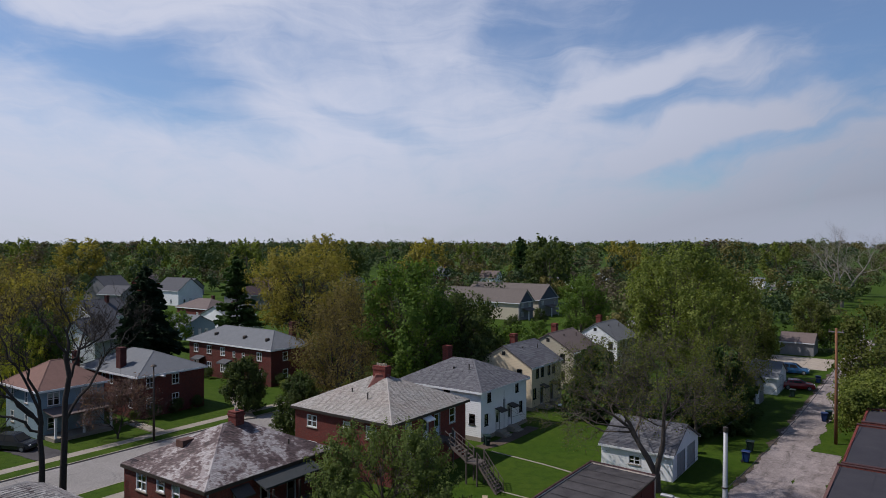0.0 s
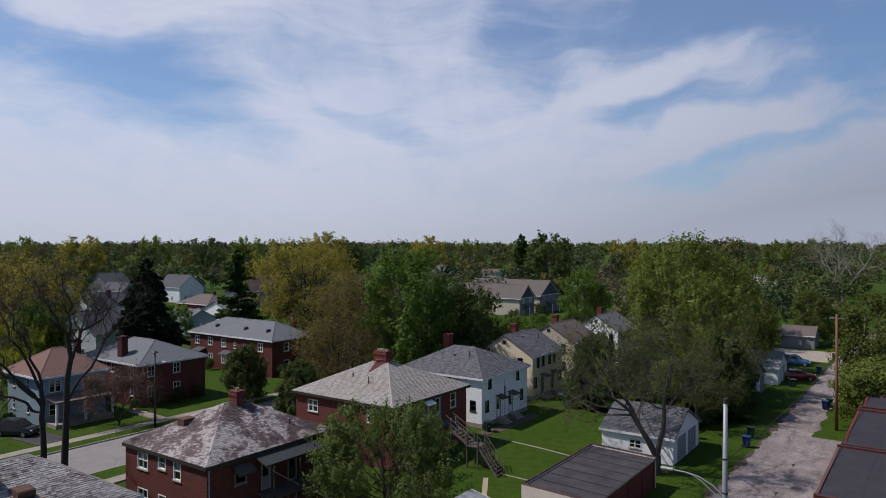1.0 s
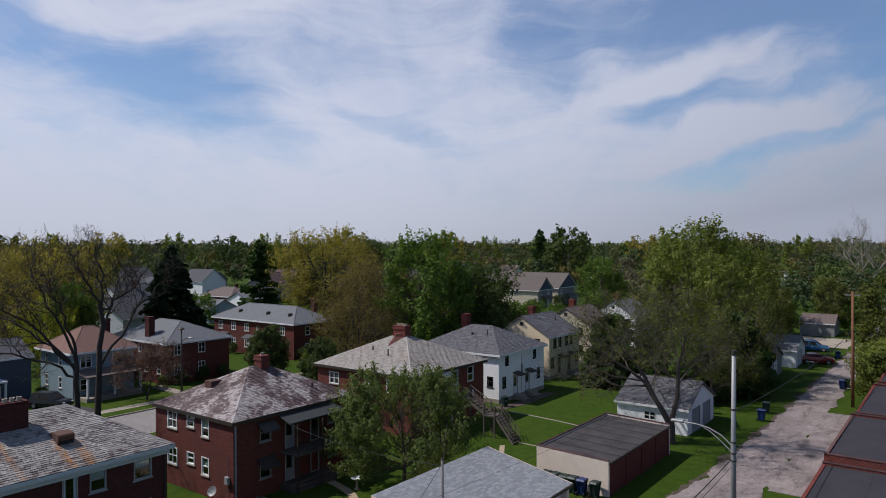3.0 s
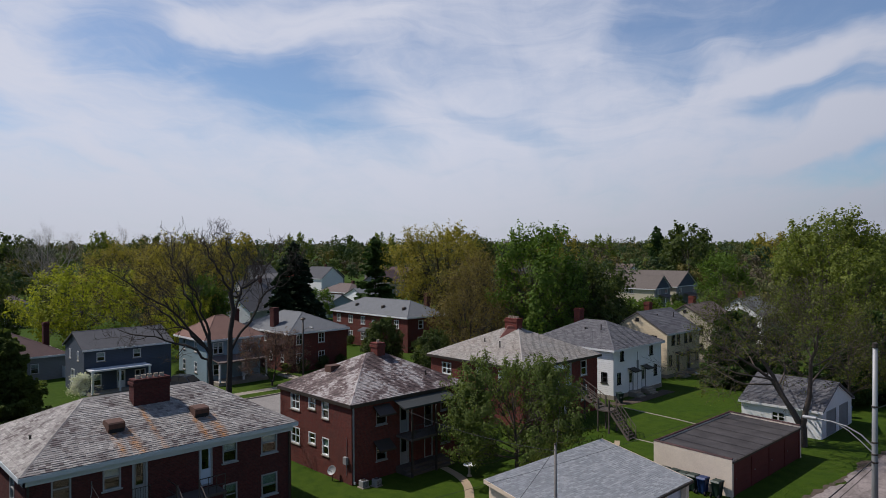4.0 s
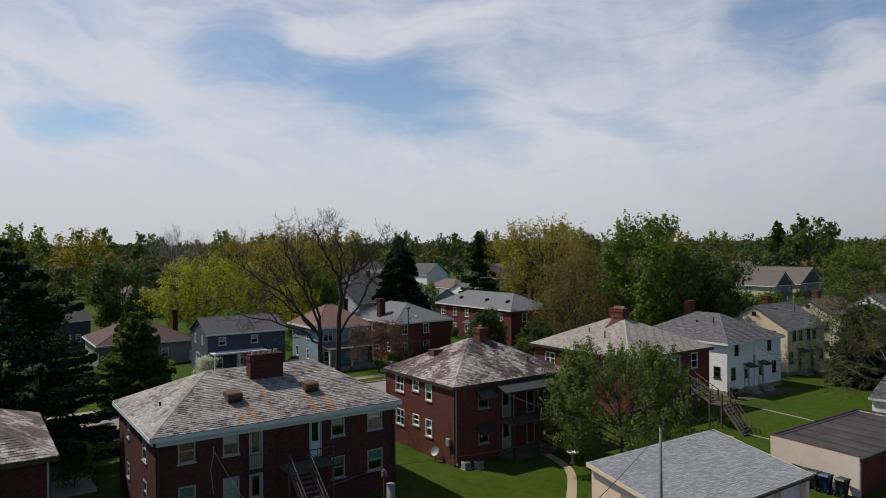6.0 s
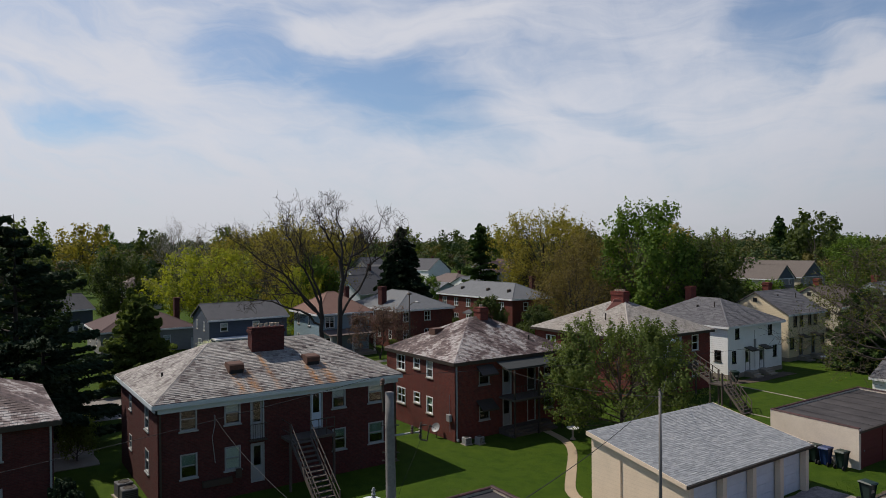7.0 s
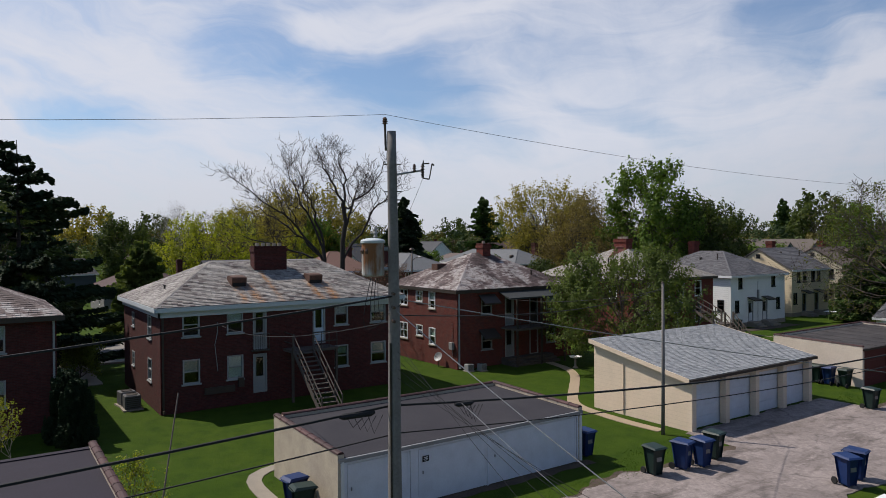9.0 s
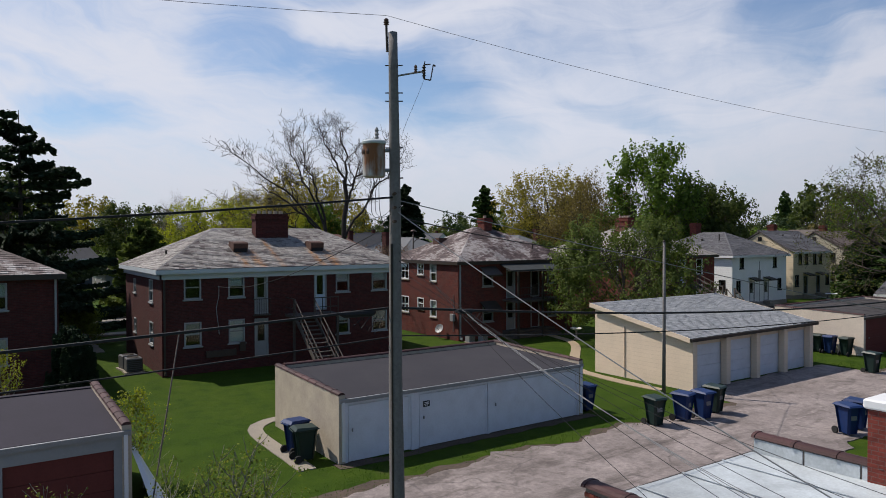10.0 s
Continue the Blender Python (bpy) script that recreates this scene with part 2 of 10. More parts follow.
def surface(name, base, second=None, rough=0.85, metal=0.0, scale=1.2, fine=18.0, amount=0.5, grain=0.16, bump=0.25, depth=0.01,
            by=None, spread=0.0, palette=None, cluster=0.0, streaks=(), lines=0.0, line_dark=0.6, spec=0.3):
    """A plain worked surface: two-scale variation, relief, and colours by piece (by: 'island' or 'object')."""
    m, N, L, bsdf = nodes_of(name)
    pos = N.new("ShaderNodeNewGeometry")
    P = pos.outputs["Position"]
    second = second or tuple(c * 0.72 for c in base)
    large = noise_at(N, L, P, scale, 5.0, 0.6)
    small = noise_at(N, L, P, fine, 4.0, 0.65)
    colour = base
    if by:
        if by == "island":
            rnd = pos.outputs["Random Per Island"]
        else:
            oi = N.new("ShaderNodeObjectInfo")
            rnd = oi.outputs["Random"]
        if palette:
            if cluster:
                patch = noise_at(N, L, P, 0.55, 4.0, 0.6, 0.6)
                rnd = calc(N, L, "ADD", calc(N, L, "MULTIPLY", rnd, 1 - cluster), calc(N, L, "MULTIPLY", remap(N, L, patch, 0.42, 0.58, 0.0, 1.0), cluster))
            ramp = N.new("ShaderNodeValToRGB")
            ramp.color_ramp.interpolation = "CONSTANT"
            el = ramp.color_ramp.elements
            while len(el) < len(palette):
                el.new(1.0)
            for i, (p, c) in enumerate(palette):
                el[i].position, el[i].color = p, (*c, 1)
            L.new(rnd, ramp.inputs[0])
            colour = ramp.outputs[0]
        else:
            k = remap(N, L, rnd, 0, 1, 1 - spread, 1 + spread)
            kk = N.new("ShaderNodeCombineColor")
            for i in range(3):
                L.new(k, kk.inputs[i])
            colour = mixc(N, L, 1.0, base, kk.outputs[0], "MULTIPLY")
    f = remap(N, L, large, 0.35, 0.7, 0.0, amount)
    colour = mixc(N, L, f, colour, second)
    g = remap(N, L, small, 0.25, 0.75, 1 - grain, 1 + grain)
    gc = N.new("ShaderNodeCombineColor")
    for i in range(3):
        L.new(g, gc.inputs[i])
    colour = mixc(N, L, 1.0, colour, gc.outputs[0], "MULTIPLY")
    for y0_, half_, xa_, xb_ in streaks:
        # rust run-off below a vent, thinning down the slope
        sp_ = N.new("ShaderNodeSeparateXYZ")
        L.new(P, sp_.inputs[0])
        wob = calc(N, L, "MULTIPLY", calc(N, L, "SUBTRACT", noise_at(N, L, P, 2.2, 2.0), 0.5), 0.35)
        off_ = calc(N, L, "ABSOLUTE", calc(N, L, "SUBTRACT", calc(N, L, "ADD", sp_.outputs[1], wob), y0_))
        across_ = remap(N, L, off_, 0.0, half_, 1.0, 0.0)
        down_ = calc(N, L, "MULTIPLY", remap(N, L, sp_.outputs[0], xa_, xa_ + 0.3, 0.0, 1.0), remap(N, L, sp_.outputs[0], xb_ - 0.3, xb_ + 0.2, 1.0, 0.6))
        m_ = calc(N, L, "MULTIPLY", calc(N, L, "MULTIPLY", across_, down_), remap(N, L, noise_at(N, L, P, 3.5, 5.0, 0.7), 0.38, 0.62, 0.1, 1.0))
        colour = mixc(N, L, calc(N, L, "MULTIPLY", m_, 0.95), colour, (0.36, 0.155, 0.04))
    height = small
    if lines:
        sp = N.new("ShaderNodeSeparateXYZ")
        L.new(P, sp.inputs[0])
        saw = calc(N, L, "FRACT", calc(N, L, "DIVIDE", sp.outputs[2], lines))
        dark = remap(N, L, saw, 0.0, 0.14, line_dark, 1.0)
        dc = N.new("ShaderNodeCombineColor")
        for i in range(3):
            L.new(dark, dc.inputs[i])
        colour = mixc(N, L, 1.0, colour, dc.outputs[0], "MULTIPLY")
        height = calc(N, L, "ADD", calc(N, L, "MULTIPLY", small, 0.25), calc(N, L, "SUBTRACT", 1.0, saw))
    L.new(colour, bsdf.inputs["Base Color"]) if not isinstance(colour, tuple) else None
    bsdf.inputs["Roughness"].default_value, bsdf.inputs["Metallic"].default_value = rough, metal
    bsdf.inputs["Specular IOR Level"].default_value = spec
    if bump:
        bumped(N, L, bsdf, height, bump, depth)
    return m


def brickwork(name, a, b, mortar, dirt=0.35, soot=(0.05, 0.035, 0.03)):
    m, N, L, bsdf = nodes_of(name)
    pos = N.new("ShaderNodeNewGeometry")
    sp = N.new("ShaderNodeSeparateXYZ")
    L.new(pos.outputs["Position"], sp.inputs[0])
    along = calc(N, L, "ADD", sp.outputs[0], sp.outputs[1])
    uv = N.new("ShaderNodeCombineXYZ")
    L.new(along, uv.inputs[0]); L.new(sp.outputs[2], uv.inputs[1])
    br = N.new("ShaderNodeTexBrick")
    br.inputs["Scale"].default_value = 1.0
    br.inputs["Brick Width"].default_value, br.inputs["Row Height"].default_value = 0.215, 0.075
    br.inputs["Mortar Size"].default_value, br.inputs["Bias"].default_value = 0.007, 0.0
    br.inputs["Color1"].default_value, br.inputs["Color2"].default_value = (*a, 1), (*b, 1)
    br.inputs["Mortar"].default_value = (*mortar, 1)
    L.new(uv.outputs[0], br.inputs[0])
    large = noise_at(N, L, pos.outputs["Position"], 0.7, 5.0, 0.65)
    small = noise_at(N, L, pos.outputs["Position"], 9.0, 4.0, 0.7)
    c = mixc(N, L, remap(N, L, large, 0.4, 0.75, 0.0, dirt), br.outputs[0], soot)
    g = remap(N, L, small, 0.25, 0.75, 0.7, 1.3)
    gc = N.new("ShaderNodeCombineColor")
    for i in range(3):
        L.new(g, gc.inputs[i])
    c = mixc(N, L, 1.0, c, gc.outputs[0], "MULTIPLY")
    L.new(c, bsdf.inputs["Base Color"])
    bsdf.inputs["Roughness"].default_value = 0.9
    bsdf.inputs["Specular IOR Level"].default_value = 0.2
    bumped(N, L, bsdf, calc(N, L, "SUBTRACT", small, br.outputs["Fac"]), 0.5, 0.008)
    return m


def foliage(name, a, b, c, through=0.42):
    """Leaves: three greens by leaf, some light through them."""
    m, N, L, bsdf = nodes_of(name)
    pos = N.new("ShaderNodeNewGeometry")
    ramp = N.new("ShaderNodeValToRGB")
    el = ramp.color_ramp.elements
    el[0].position, el[0].color = 0.0, (*a, 1)
    el[1].position, el[1].color = 1.0, (*c, 1)
    mid = el.new(0.5)
    mid.color = (*b, 1)
    n = noise_at(N, L, pos.outputs["Position"], 0.6, 4.0)
    mixf = calc(N, L, "ADD", calc(N, L, "MULTIPLY", pos.outputs["Random Per Island"], 0.36), calc(N, L, "MULTIPLY", remap(N, L, n, 0.3, 0.7, 0.0, 1.0), 0.64))
    L.new(mixf, ramp.inputs[0])
    L.new(ramp.outputs[0], bsdf.inputs["Base Color"])
    bsdf.inputs["Roughness"].default_value = 0.7
    bsdf.inputs["Specular IOR Level"].default_value = 0.12
    tr = N.new("ShaderNodeBsdfTranslucent")
    L.new(mixc(N, L, 1.0, ramp.outputs[0], (1.25, 1.3, 0.7), "MULTIPLY"), tr.inputs[0])
    mx = N.new("ShaderNodeMixShader")
    mx.inputs[0].default_value = through
    L.new(bsdf.outputs[0], mx.inputs[1]); L.new(tr.outputs[0], mx.inputs[2])
    L.new(mx.outputs[0], N["Material Output"].inputs[0])
    return m


def glass_pane(name):
    m, N, L, bsdf = nodes_of(name)
    bsdf.inputs["Base Color"].default_value = (0.75, 0.82, 0.8, 1)
    bsdf.inputs["Roughness"].default_value = 0.03
    bsdf.inputs["Transmission Weight"].default_value = 1.0
    bsdf.inputs["IOR"].default_value = 1.45
    return m


def lawn_material():
    m, N, L, bsdf = nodes_of("lawn")
    pos = N.new("ShaderNodeNewGeometry")
    P = pos.outputs["Position"]
    big = noise_at(N, L, P, 0.12, 5.0, 0.6)
    mid = noise_at(N, L, P, 1.1, 5.0, 0.65)
    fine = noise_at(N, L, P, 22.0, 3.0, 0.7)
    c = mixc(N, L, remap(N, L, big, 0.35, 0.68, 0.0, 1.0), (0.033, 0.064, 0.004), (0.046, 0.074, 0.006))
    c = mixc(N, L, remap(N, L, mid, 0.40, 0.68, 0.0, 0.8), c, (0.019, 0.043, 0.003))
    dry = noise_at(N, L, P, 0.5, 6.0, 0.7)
    c = mixc(N, L, remap(N, L, dry, 0.62, 0.8, 0.0, 0.5), c, (0.10, 0.085, 0.04))
    g = remap(N, L, fine, 0.2, 0.8, 0.6, 1.4)
    gc = N.new("ShaderNodeCombineColor")
    for i in range(3):
        L.new(g, gc.inputs[i])
    c = mixc(N, L, 1.0, c, gc.outputs[0], "MULTIPLY")
    L.new(c, bsdf.inputs["Base Color"])
    bsdf.inputs["Roughness"].default_value = 0.95
    bsdf.inputs["Specular IOR Level"].default_value = 0.1
    bumped(N, L, bsdf, fine, 0.8, 0.04)
    return m


def pavement_material(name, a, b, patch, cracks=0.8, crack_scale=0.35, stains=0.0):
    """Old concrete or asphalt: stains, patches, a net of cracks."""
    m, N, L, bsdf = nodes_of(name)
    pos = N.new("ShaderNodeNewGeometry")
    P = pos.outputs["Position"]
    big = noise_at(N, L, P, 0.28, 6.0, 0.65, 0.6)
    mid = noise_at(N, L, P, 1.6, 5.0, 0.7)
    fine = noise_at(N, L, P, 30.0, 3.0, 0.7)
    c = mixc(N, L, remap(N, L, big, 0.35, 0.65, 0.0, 1.0), a, b)
    c = mixc(N, L, remap(N, L, mid, 0.5, 0.75, 0.0, 0.7), c, patch)
    if stains:
        # soil and tyre wear drawn out along the lane, with pale worn islands
        mp = N.new("ShaderNodeMapping"); mp.inputs["Scale"].default_value = (1.0, 0.3, 1.0)
        L.new(P, mp.inputs[0])
        run = noise_at(N, L, mp.outputs[0], 0.9, 6.0, 0.7, 0.5)
        c = mixc(N, L, remap(N, L, run, 0.5, 0.66, 0.0, stains), c, tuple(v * 1.15 for v in patch))
        c = mixc(N, L, remap(N, L, noise_at(N, L, mp.outputs[0], 1.7, 5.0, 0.7), 0.58, 0.68, 0.0, 0.55), c, tuple(v * 1.25 for v in a))
    warp = N.new("ShaderNodeVectorMath"); warp.operation = "MULTIPLY_ADD"
    nz = N.new("ShaderNodeTexNoise"); nz.inputs["Scale"].default_value = 0.8
    L.new(P, nz.inputs[0])
    L.new(nz.outputs[1], warp.inputs[0]); warp.inputs[1].default_value = (1.4, 1.4, 0); L.new(P, warp.inputs[2])
    vo = N.new("ShaderNodeTexVoronoi"); vo.feature = "DISTANCE_TO_EDGE"
    vo.inputs["Scale"].default_value = crack_scale
    L.new(warp.outputs[0], vo.inputs[0])
    crack = remap(N, L, vo.outputs[0], 0.0, 0.016, cracks, 0.0)
    broken = remap(N, L, noise_at(N, L, P, 0.6, 3.0), 0.42, 0.58, 0.0, 1.0)
    crack = calc(N, L, "MULTIPLY", crack, broken)
    c = mixc(N, L, crack, c, tuple(v * 0.3 for v in patch))
    grit = noise_at(N, L, P, 5.5, 5.0, 0.75)
    g = calc(N, L, "MULTIPLY", remap(N, L, fine, 0.25, 0.75, 0.8, 1.2), remap(N, L, grit, 0.3, 0.7, 0.72, 1.24))
    gc = N.new("ShaderNodeCombineColor")
    for i in range(3):
        L.new(g, gc.inputs[i])
    c = mixc(N, L, 1.0, c, gc.outputs[0], "MULTIPLY")
    L.new(c, bsdf.inputs["Base Color"])
    bsdf.inputs["Roughness"].default_value = 0.9
    bumped(N, L, bsdf, calc(N, L, "SUBTRACT", fine, calc(N, L, "MULTIPLY", crack, 2.0)), 0.4, 0.01)
    return m


def rust_tank_material():
    m, N, L, bsdf = nodes_of("rusted_tank_paint")
    co = N.new("ShaderNodeTexCoord")
    sp = N.new("ShaderNodeSeparateXYZ")
    L.new(co.outputs["Object"], sp.inputs[0])
    mp = N.new("ShaderNodeMapping"); mp.inputs["Scale"].default_value = (5, 5, 0.9)
    L.new(co.outputs["Object"], mp.inputs[0])
    n = noise_at(N, L, mp.outputs[0], 1.3, 5.0, 0.6)
    f = calc(N, L, "ADD", n, remap(N, L, sp.outputs[2], 0.0, 1.0, -0.12, 0.36))
    f = remap(N, L, f, 0.42, 0.66, 0.0, 1.0)
    c = mixc(N, L, f, (0.42, 0.42, 0.40), (0.20, 0.07, 0.016))
    fine = noise_at(N, L, co.outputs["Object"], 14.0, 4.0, 0.7)
    c = mixc(N, L, remap(N, L, fine, 0.55, 0.8, 0.0, 0.6), c, (0.10, 0.05, 0.025))
    L.new(c, bsdf.inputs["Base Color"])
    bsdf.inputs["Roughness"].default_value = 0.6
    bumped(N, L, bsdf, fine, 0.3, 0.01)
    return m


SLATE = [(0.0, (0.323, 0.301, 0.277)), (0.2, (0.261, 0.240, 0.222)), (0.42, (0.214, 0.196, 0.183)), (0.6, (0.171, 0.153, 0.144)), (0.75, (0.118, 0.098, 0.094)), (0.88, (0.074, 0.054, 0.053))]
SLATE_RED = [(0.0, (0.335, 0.305, 0.292)), (0.24, (0.25, 0.215, 0.206)), (0.40, (0.155, 0.116, 0.111)), (0.54, (0.092, 0.062, 0.060)), (0.72, (0.066, 0.042, 0.041)), (0.88, (0.044, 0.030, 0.030))]
RUST_RUNS = [(10.95, 0.32, -37.7, -35.2), (11.75, 0.38, -37.6, -35.2), (15.45, 0.32, -37.9, -35.2), (16.35, 0.42, -37.6, -35.2), (13.0, 0.23, -39.4, -37.2)]
SLATE_PALE = [(0.0, (0.282, 0.268, 0.242)), (0.3, (0.317, 0.299, 0.273)), (0.6, (0.255, 0.238, 0.211)), (0.85, (0.220, 0.202, 0.185))]
SHINGLE_GREY = [(0.0, (0.092, 0.089, 0.098)), (0.35, (0.112, 0.11, 0.119)), (0.65, (0.074, 0.072, 0.08)), (0.85, (0.13, 0.127, 0.133))]
SHINGLE_LIGHT = [(0.0, (0.207, 0.216, 0.229)), (0.35, (0.242, 0.251, 0.264)), (0.65, (0.185, 0.194, 0.207)), (0.85, (0.273, 0.282, 0.290))]
M = {
    "brick_red": brickwork("red_brick", (0.18, 0.038, 0.027), (0.12, 0.027, 0.021), (0.125, 0.062, 0.054)),
    "brick_mid": brickwork("worn_red_brick", (0.150, 0.034, 0.024), (0.098, 0.024, 0.019), (0.10, 0.052, 0.045)),
    "brick_dark": brickwork("dark_brick", (0.088, 0.022, 0.019), (0.056, 0.015, 0.014), (0.06, 0.033, 0.031)),
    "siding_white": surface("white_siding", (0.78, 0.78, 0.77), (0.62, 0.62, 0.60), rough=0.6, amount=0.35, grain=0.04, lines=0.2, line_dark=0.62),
    "stucco_white": surface("white_stucco", (0.74, 0.74, 0.73), (0.60, 0.60, 0.58), rough=0.85, amount=0.4, grain=0.06),
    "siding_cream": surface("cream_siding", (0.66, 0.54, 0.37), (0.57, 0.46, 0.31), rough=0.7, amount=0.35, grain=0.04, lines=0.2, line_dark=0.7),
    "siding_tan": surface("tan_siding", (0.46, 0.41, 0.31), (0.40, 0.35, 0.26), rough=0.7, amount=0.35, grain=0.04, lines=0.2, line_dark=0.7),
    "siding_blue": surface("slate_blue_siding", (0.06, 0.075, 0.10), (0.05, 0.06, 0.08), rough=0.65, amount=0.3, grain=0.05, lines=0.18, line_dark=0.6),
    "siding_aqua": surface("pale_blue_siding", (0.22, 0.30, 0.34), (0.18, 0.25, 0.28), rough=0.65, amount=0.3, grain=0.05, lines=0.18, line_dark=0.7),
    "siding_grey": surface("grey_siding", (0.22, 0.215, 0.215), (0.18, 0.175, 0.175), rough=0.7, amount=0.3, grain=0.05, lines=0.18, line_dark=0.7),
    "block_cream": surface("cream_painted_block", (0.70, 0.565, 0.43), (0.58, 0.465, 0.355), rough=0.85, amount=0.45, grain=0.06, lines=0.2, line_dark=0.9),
    "block_pale": surface("pale_plaster", (0.68, 0.58, 0.48), (0.55, 0.46, 0.38), rough=0.9, amount=0.6, grain=0.1, scale=0.9),
    "block_buff": surface("weathered_buff_plaster", (0.46, 0.39, 0.30), (0.30, 0.25, 0.20), rough=0.92, amount=0.7, grain=0.14, scale=1.4),
    "paint_white": surface("white_paint", (0.66, 0.66, 0.66), (0.54, 0.54, 0.53), rough=0.55, amount=0.3, grain=0.03, bump=0.08),
    "paint_door": surface("old_white_door_paint", (0.62, 0.64, 0.69), (0.48, 0.49, 0.52), rough=0.6, amount=0.5, grain=0.05, scale=1.8, bump=0.12),
    "paint_grey": surface("grey_paint", (0.24, 0.24, 0.24), (0.18, 0.18, 0.18), rough=0.6, grain=0.06, bump=0.1),
    "paint_red": surface("dark_red_boards", (0.12, 0.028, 0.022), (0.085, 0.02, 0.017), rough=0.75, grain=0.12, amount=0.5),
    "trim_pale": surface("pale_cornice_paint", (0.48, 0.52, 0.54), (0.38, 0.42, 0.43), rough=0.6, grain=0.04, amount=0.4, bump=0.08),
    "ac_grey": surface("dark_grey_casing_paint", (0.095, 0.095, 0.10), (0.07, 0.07, 0.072), rough=0.55, grain=0.08, bump=0.1),
    "metal_dark": surface("dark_iron", (0.05, 0.045, 0.04), (0.08, 0.05, 0.035), rough=0.55, metal=0.4, grain=0.2),
    "metal_canopy": surface("dark_grey_canopy_metal", (0.030, 0.034, 0.034), (0.045, 0.045, 0.044), rough=0.7, grain=0.12, amount=0.6),
    "metal_grey": surface("galvanised_metal", (0.27, 0.275, 0.28), (0.20, 0.20, 0.20), rough=0.55, metal=0.35, grain=0.1, fine=30),
    "metal_rust": surface("rusted_vent_metal", (0.10, 0.05, 0.036), (0.05, 0.03, 0.024), rough=0.8, grain=0.25, scale=4),
    "wood_old": surface("weathered_timber", (0.088, 0.072, 0.062), (0.055, 0.046, 0.04), rough=0.9, grain=0.2, fine=25),
    "wood_pole": surface("grey_utility_pole_wood", (0.19, 0.175, 0.165), (0.12, 0.108, 0.10), rough=0.92, grain=0.22, fine=16, scale=2.5),
    "wood_pole_brown": surface("brown_utility_pole_wood", (0.19, 0.085, 0.042), (0.12, 0.062, 0.038), rough=0.9, grain=0.2, fine=16),
    "roof_black": surface("black_roofing_felt", (0.034, 0.032, 0.038), (0.048, 0.045, 0.05), spec=0.15, rough=0.92, grain=0.14, amount=0.7, scale=0.5),
    "roof_brownblack": surface("weathered_roofing_felt", (0.034, 0.030, 0.031), (0.075, 0.068, 0.068), rough=0.85, grain=0.25, amount=0.75, scale=0.8),
    "roof_silver": surface("silver_coated_roof", (0.47, 0.51, 0.53), (0.27, 0.29, 0.30), rough=0.5, grain=0.16, amount=0.95, scale=0.9, metal=0.0),
    "roof_base": surface("roof_underlay", (0.13, 0.115, 0.11), grain=0.1),
    "shingle_slate": surface("weathered_slate", (0.3, 0.28, 0.27), (0.33, 0.30, 0.28), by="island", palette=SLATE, cluster=0.35, streaks=RUST_RUNS, rough=0.75, amount=0.14, grain=0.2, scale=0.9),
    "shingle_slate_piece": surface("weathered_slate_single", (0.3, 0.28, 0.27), (0.33, 0.30, 0.28), by="object", palette=SLATE, cluster=0.35, streaks=RUST_RUNS, rough=0.75, amount=0.14, grain=0.2, scale=0.9),
    "shingle_red": surface("purple_red_slate", (0.2, 0.15, 0.14), (0.30, 0.26, 0.24), by="island", palette=SLATE_RED, cluster=0.55, rough=0.75, amount=0.12, grain=0.16, scale=0.6),
    "shingle_pale": surface("pale_slate", (0.34, 0.32, 0.29), (0.24, 0.16, 0.12), by="island", palette=SLATE_PALE, rough=0.75, amount=0.3, grain=0.12, scale=0.35),
    "shingle_grey": surface("grey_asphalt_shingle", (0.16, 0.16, 0.17), (0.12, 0.12, 0.125), by="island", palette=SHINGLE_GREY, rough=0.9, amount=0.25, grain=0.15),
    "shingle_light": surface("light_grey_shingle", (0.26, 0.27, 0.28), (0.20, 0.21, 0.22), by="island", palette=SHINGLE_LIGHT, rough=0.9, amount=0.25, grain=0.15),
    "roof_grey": surface("grey_far_shingle", (0.135, 0.14, 0.148), (0.10, 0.105, 0.11), rough=0.9, amount=0.5, grain=0.14, lines=0.1, line_dark=0.75),
    "roof_charcoal": surface("charcoal_far_shingle", (0.075, 0.075, 0.082), (0.055, 0.055, 0.06), rough=0.9, amount=0.5, grain=0.16, lines=0.1, line_dark=0.75),
    "roof_tan": surface("tan_brown_far_shingle", (0.115, 0.096, 0.085), (0.09, 0.076, 0.068), rough=0.9, amount=0.5, grain=0.14, lines=0.1, line_dark=0.75),
    "roof_terracotta": surface("reddish_brown_far_shingle", (0.17, 0.095, 0.075), (0.13, 0.075, 0.06), rough=0.9, amount=0.5, grain=0.14, lines=0.1, line_dark=0.75),
    "roof_purple": surface("purple_grey_roofing_felt", (0.024, 0.019, 0.029), (0.018, 0.015, 0.022), rough=0.9, grain=0.16, amount=0.7, scale=0.7),
    "flashing_red": surface("red_painted_flashing", (0.15, 0.05, 0.038), (0.09, 0.034, 0.028), rough=0.6, grain=0.1, amount=0.6),
    "roof_brown": surface("brown_far_shingle", (0.13, 0.10, 0.09), (0.10, 0.075, 0.07), rough=0.9, amount=0.5, grain=0.14, lines=0.1, line_dark=0.75),
    "roof_maroon": surface("maroon_far_shingle", (0.085, 0.052, 0.05), (0.06, 0.04, 0.04), rough=0.9, amount=0.5, grain=0.14, lines=0.1, line_dark=0.75),
    "tile_coping": surface("glazed_clay_coping", (0.060, 0.025, 0.024), (0.034, 0.018, 0.018), rough=0.65, grain=0.15, by="object", spread=0.3),
    "brick_piece": surface("single_red_brick", (0.21, 0.052, 0.034), (0.12, 0.035, 0.026), rough=0.88, grain=0.2, by="object", spread=0.35),
    "mortar": surface("grey_mortar", (0.25, 0.21, 0.18), grain=0.15),
